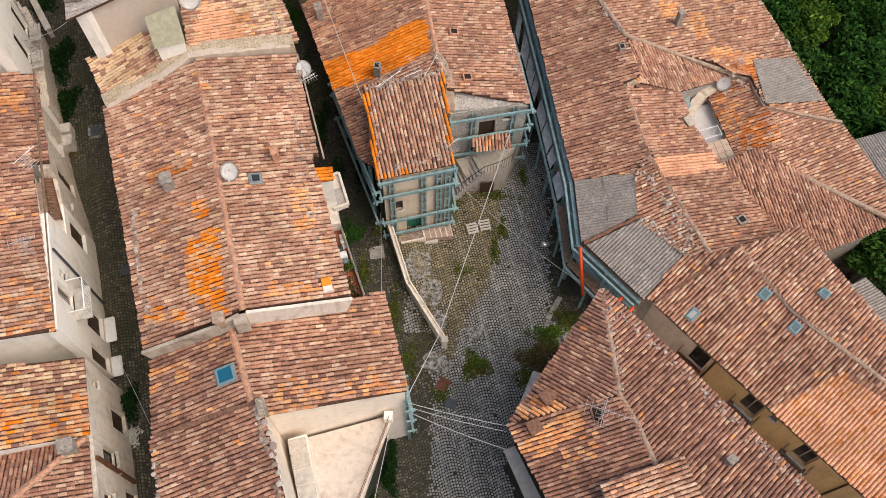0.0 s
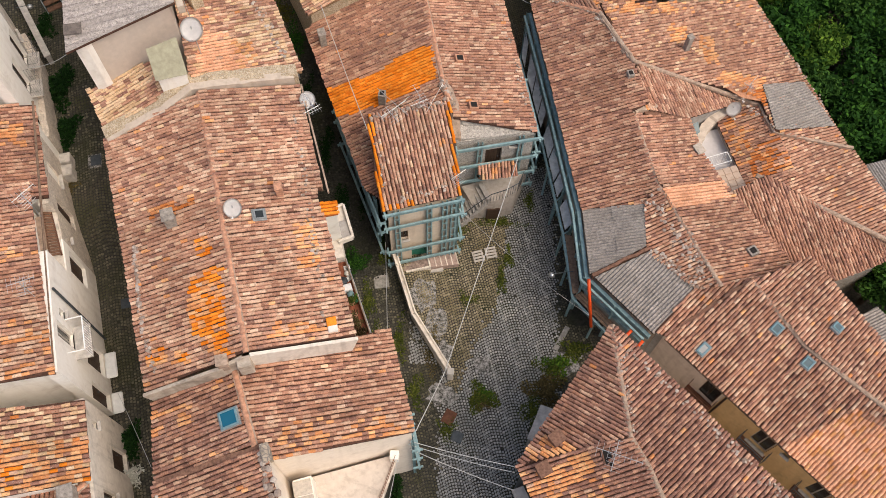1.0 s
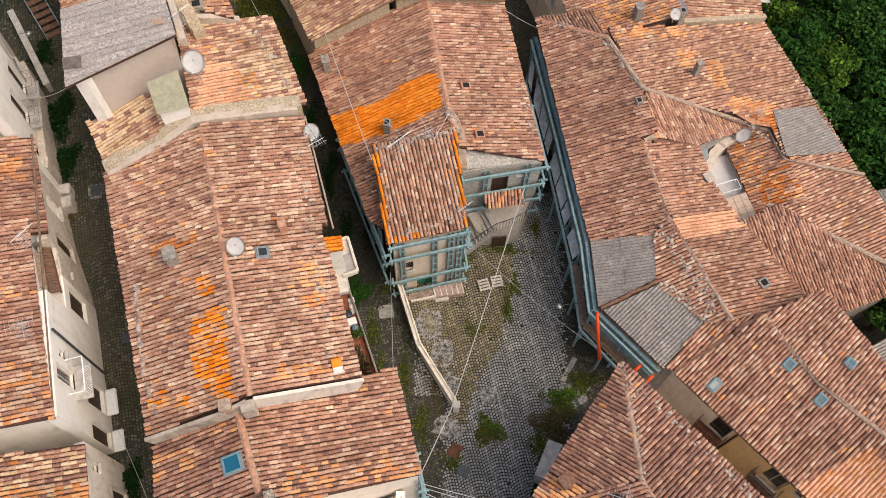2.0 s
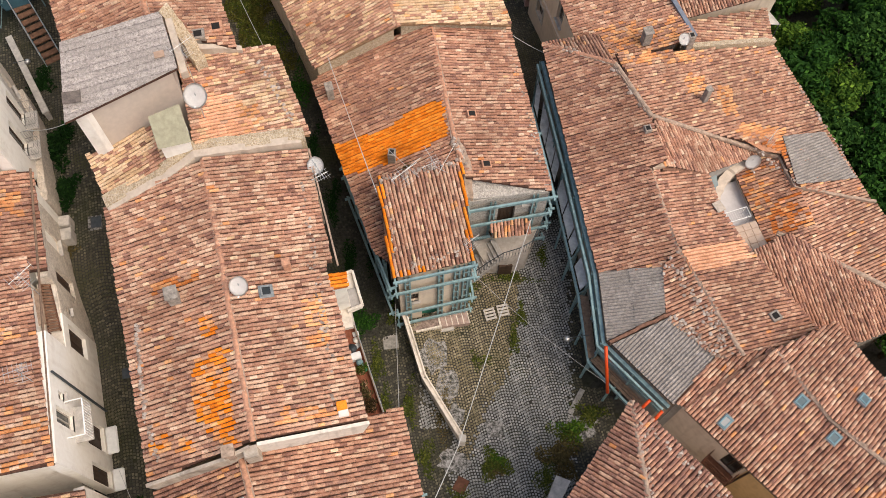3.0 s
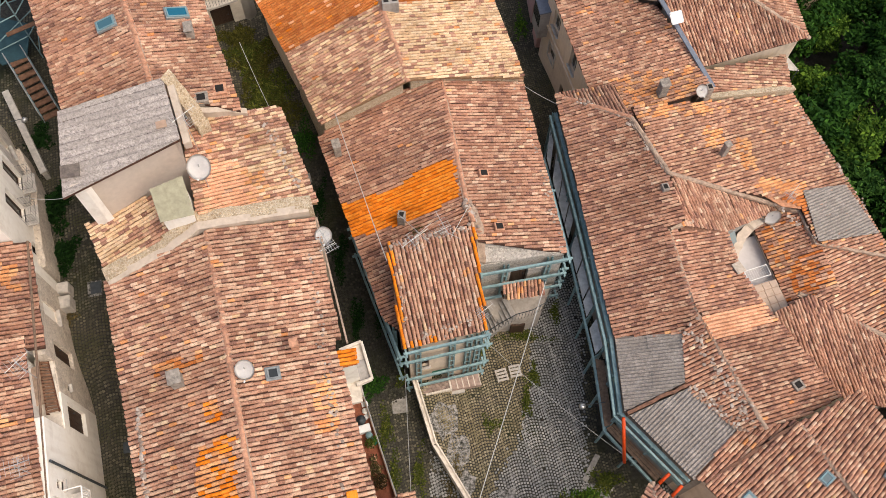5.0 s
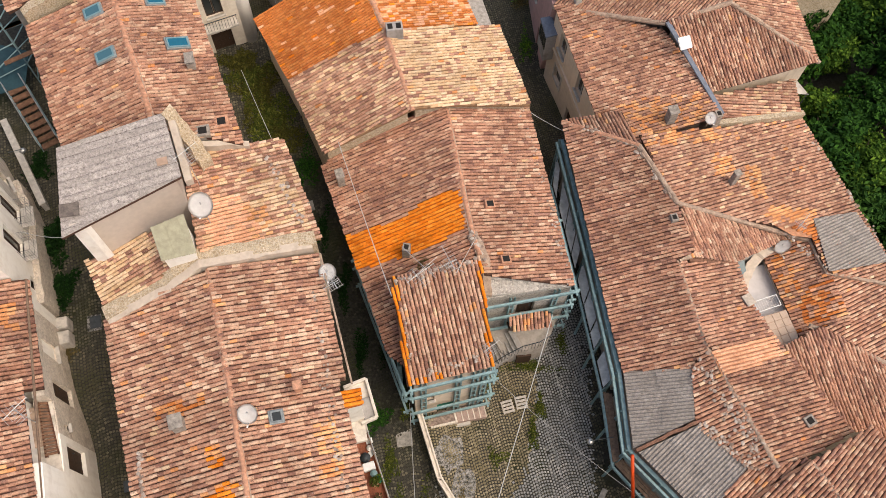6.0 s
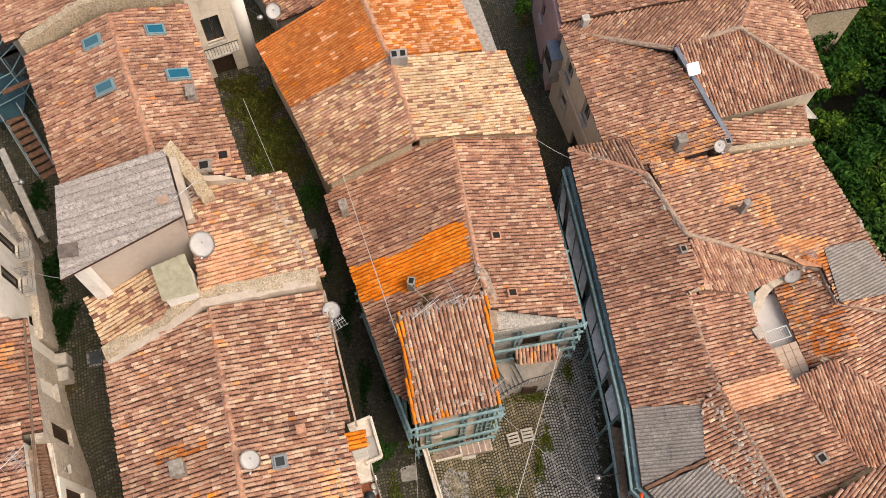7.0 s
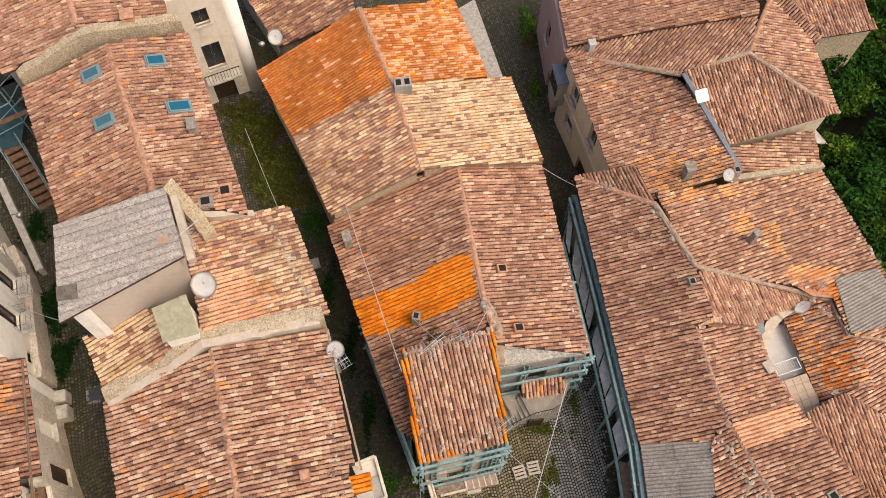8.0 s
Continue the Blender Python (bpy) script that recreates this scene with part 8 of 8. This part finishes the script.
weeds(-22.3, 28.2, 0.6, 1.0, 0.5, 600, SHADE_LEAF, 0.09)
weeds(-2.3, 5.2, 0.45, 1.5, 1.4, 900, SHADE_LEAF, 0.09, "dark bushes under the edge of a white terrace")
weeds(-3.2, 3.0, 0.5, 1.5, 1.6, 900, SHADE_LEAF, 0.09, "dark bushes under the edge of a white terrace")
weeds(4.6, 8.0, 0.5, 1.6, 0.6, 700, SHADE_LEAF, 0.08, "dark weeds along the foot of the hipped house")
weeds(5.6, 36.5, 0.35, 3.0, 0.5, 700, LEAF, 0.08, "dark weeds along a street wall")
weeds(2.6, 43.0, 0.5, 1.5, 0.5, 400, LEAF2, 0.08)

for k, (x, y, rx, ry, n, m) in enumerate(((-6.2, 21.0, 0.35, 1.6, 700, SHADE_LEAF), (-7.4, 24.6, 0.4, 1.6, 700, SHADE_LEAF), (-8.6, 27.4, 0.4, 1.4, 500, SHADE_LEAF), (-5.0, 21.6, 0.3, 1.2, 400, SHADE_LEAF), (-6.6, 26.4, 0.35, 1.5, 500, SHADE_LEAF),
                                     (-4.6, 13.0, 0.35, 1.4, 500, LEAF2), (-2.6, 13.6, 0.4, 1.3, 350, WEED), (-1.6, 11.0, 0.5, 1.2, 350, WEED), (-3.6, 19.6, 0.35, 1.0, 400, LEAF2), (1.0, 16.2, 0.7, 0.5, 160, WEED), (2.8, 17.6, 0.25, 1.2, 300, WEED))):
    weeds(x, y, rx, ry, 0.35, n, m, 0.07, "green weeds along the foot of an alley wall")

# ---- the wooded slope ----


def crown_mesh(seed, leaves, mat):
    r = np.random.default_rng(seed)
    k = 26
    d = r.normal(0, 1, (k, 3))
    d /= np.linalg.norm(d, axis=1)[:, None]
    cl = d * (r.random(k) ** 0.5)[:, None] * np.array([2.0, 2.0, 1.6])
    cr = r.uniform(0.55, 1.05, k)
    which = r.integers(0, k, leaves)
    off = r.normal(0, 1, (leaves, 3))
    off /= np.linalg.norm(off, axis=1)[:, None]
    p = cl[which] + off * (cr[which] * r.random(leaves) ** 0.33)[:, None] * np.array([1, 1, 0.75])
    a = r.normal(0, 1, (leaves, 3)) * np.array([1, 1, 0.45])
    a /= np.linalg.norm(a, axis=1)[:, None]
    b = np.cross(a, r.normal(0, 1, (leaves, 3)))
    b /= np.linalg.norm(b, axis=1)[:, None]
    s = r.uniform(0.09, 0.2, leaves)[:, None]
    V = np.stack([p - a * s, p + b * s * 0.5, p + a * s, p - b * s * 0.5], 1).reshape(-1, 3)
    F = np.arange(leaves * 4).reshape(-1, 4)
    return mesh_of("crown", V.tolist(), F.tolist(), mat)


CROWNS = [crown_mesh(11, 5200, LEAF), crown_mesh(12, 5200, LEAF2), crown_mesh(13, 5200, LEAF), crown_mesh(14, 4600, leaf_material("mid_green_leaves", (0.02, 0.06, 0.012), (0.07, 0.16, 0.025)))]


def trunk_mesh(seed):
    r = random.Random(seed)
    bm = bmesh.new()
    rod_bm(bm, (0, 0, -3.6), (0.1, 0.05, -0.6), 0.2, 0.12, 8)
    for k in range(5):
        a = k * 1.26 + r.uniform(-0.3, 0.3)
        rod_bm(bm, (0.1, 0.05, -1.1 + 0.15 * k), (1.1 * math.cos(a), 1.1 * math.sin(a), 0.2 + 0.1 * k), 0.07, 0.025, 6)
    me = bpy.data.meshes.new("trunk")
    bm.to_mesh(me)
    bm.free()
    me.materials.append(BARK)
    return me


TRUNKS = [trunk_mesh(1), trunk_mesh(2)]


def tree(x, y, scale, k, rz, label):
    z = land1(x, y)
    th = thing("tree", (x, y, z), label, "tree", "trees on the slope")
    m = Matrix.Translation((x, y, z + 3.5 * scale)) @ Matrix.Rotation(rz, 4, 'Z') @ Matrix.Diagonal((scale, scale, scale, 1))
    for name, me in (("trunk", TRUNKS[k % 2]), ("crown", CROWNS[k % 4])):
        ob = new(name, me)
        ob.parent = th
        ob.matrix_parent_inverse = rest(th)
        ob.matrix_basis = m
    return th


_r = random.Random(5)
for j in range(15):
    for i in range(6):
        y = 8 + j * 3.4 + _r.uniform(-0.8, 0.8)
        edge = 19.6 + 0.0 * y
        if y < 24:
            edge = 22.5 + (24 - y) * 0.35
        elif y < 36:
            edge = 24.4 - (y - 24) * 0.5
        else:
            edge = 19.6 - 0.12 * (y - 36)
        x = edge + 0.8 + i * 2.9 + _r.uniform(-0.7, 0.7)
        if 17 <= y <= 21 and i == 0:
            x -= 0.9
        fresh = (i + j) % 4 == 1
        tree(x, y, _r.uniform(0.85, 1.25), 1 if fresh else (i * 3 + j) % 4, _r.uniform(0, 6.28), "leafy tree with a fresh green crown" if (fresh or (i * 3 + j) % 4 == 1) else "dense dark green tree on the steep slope")
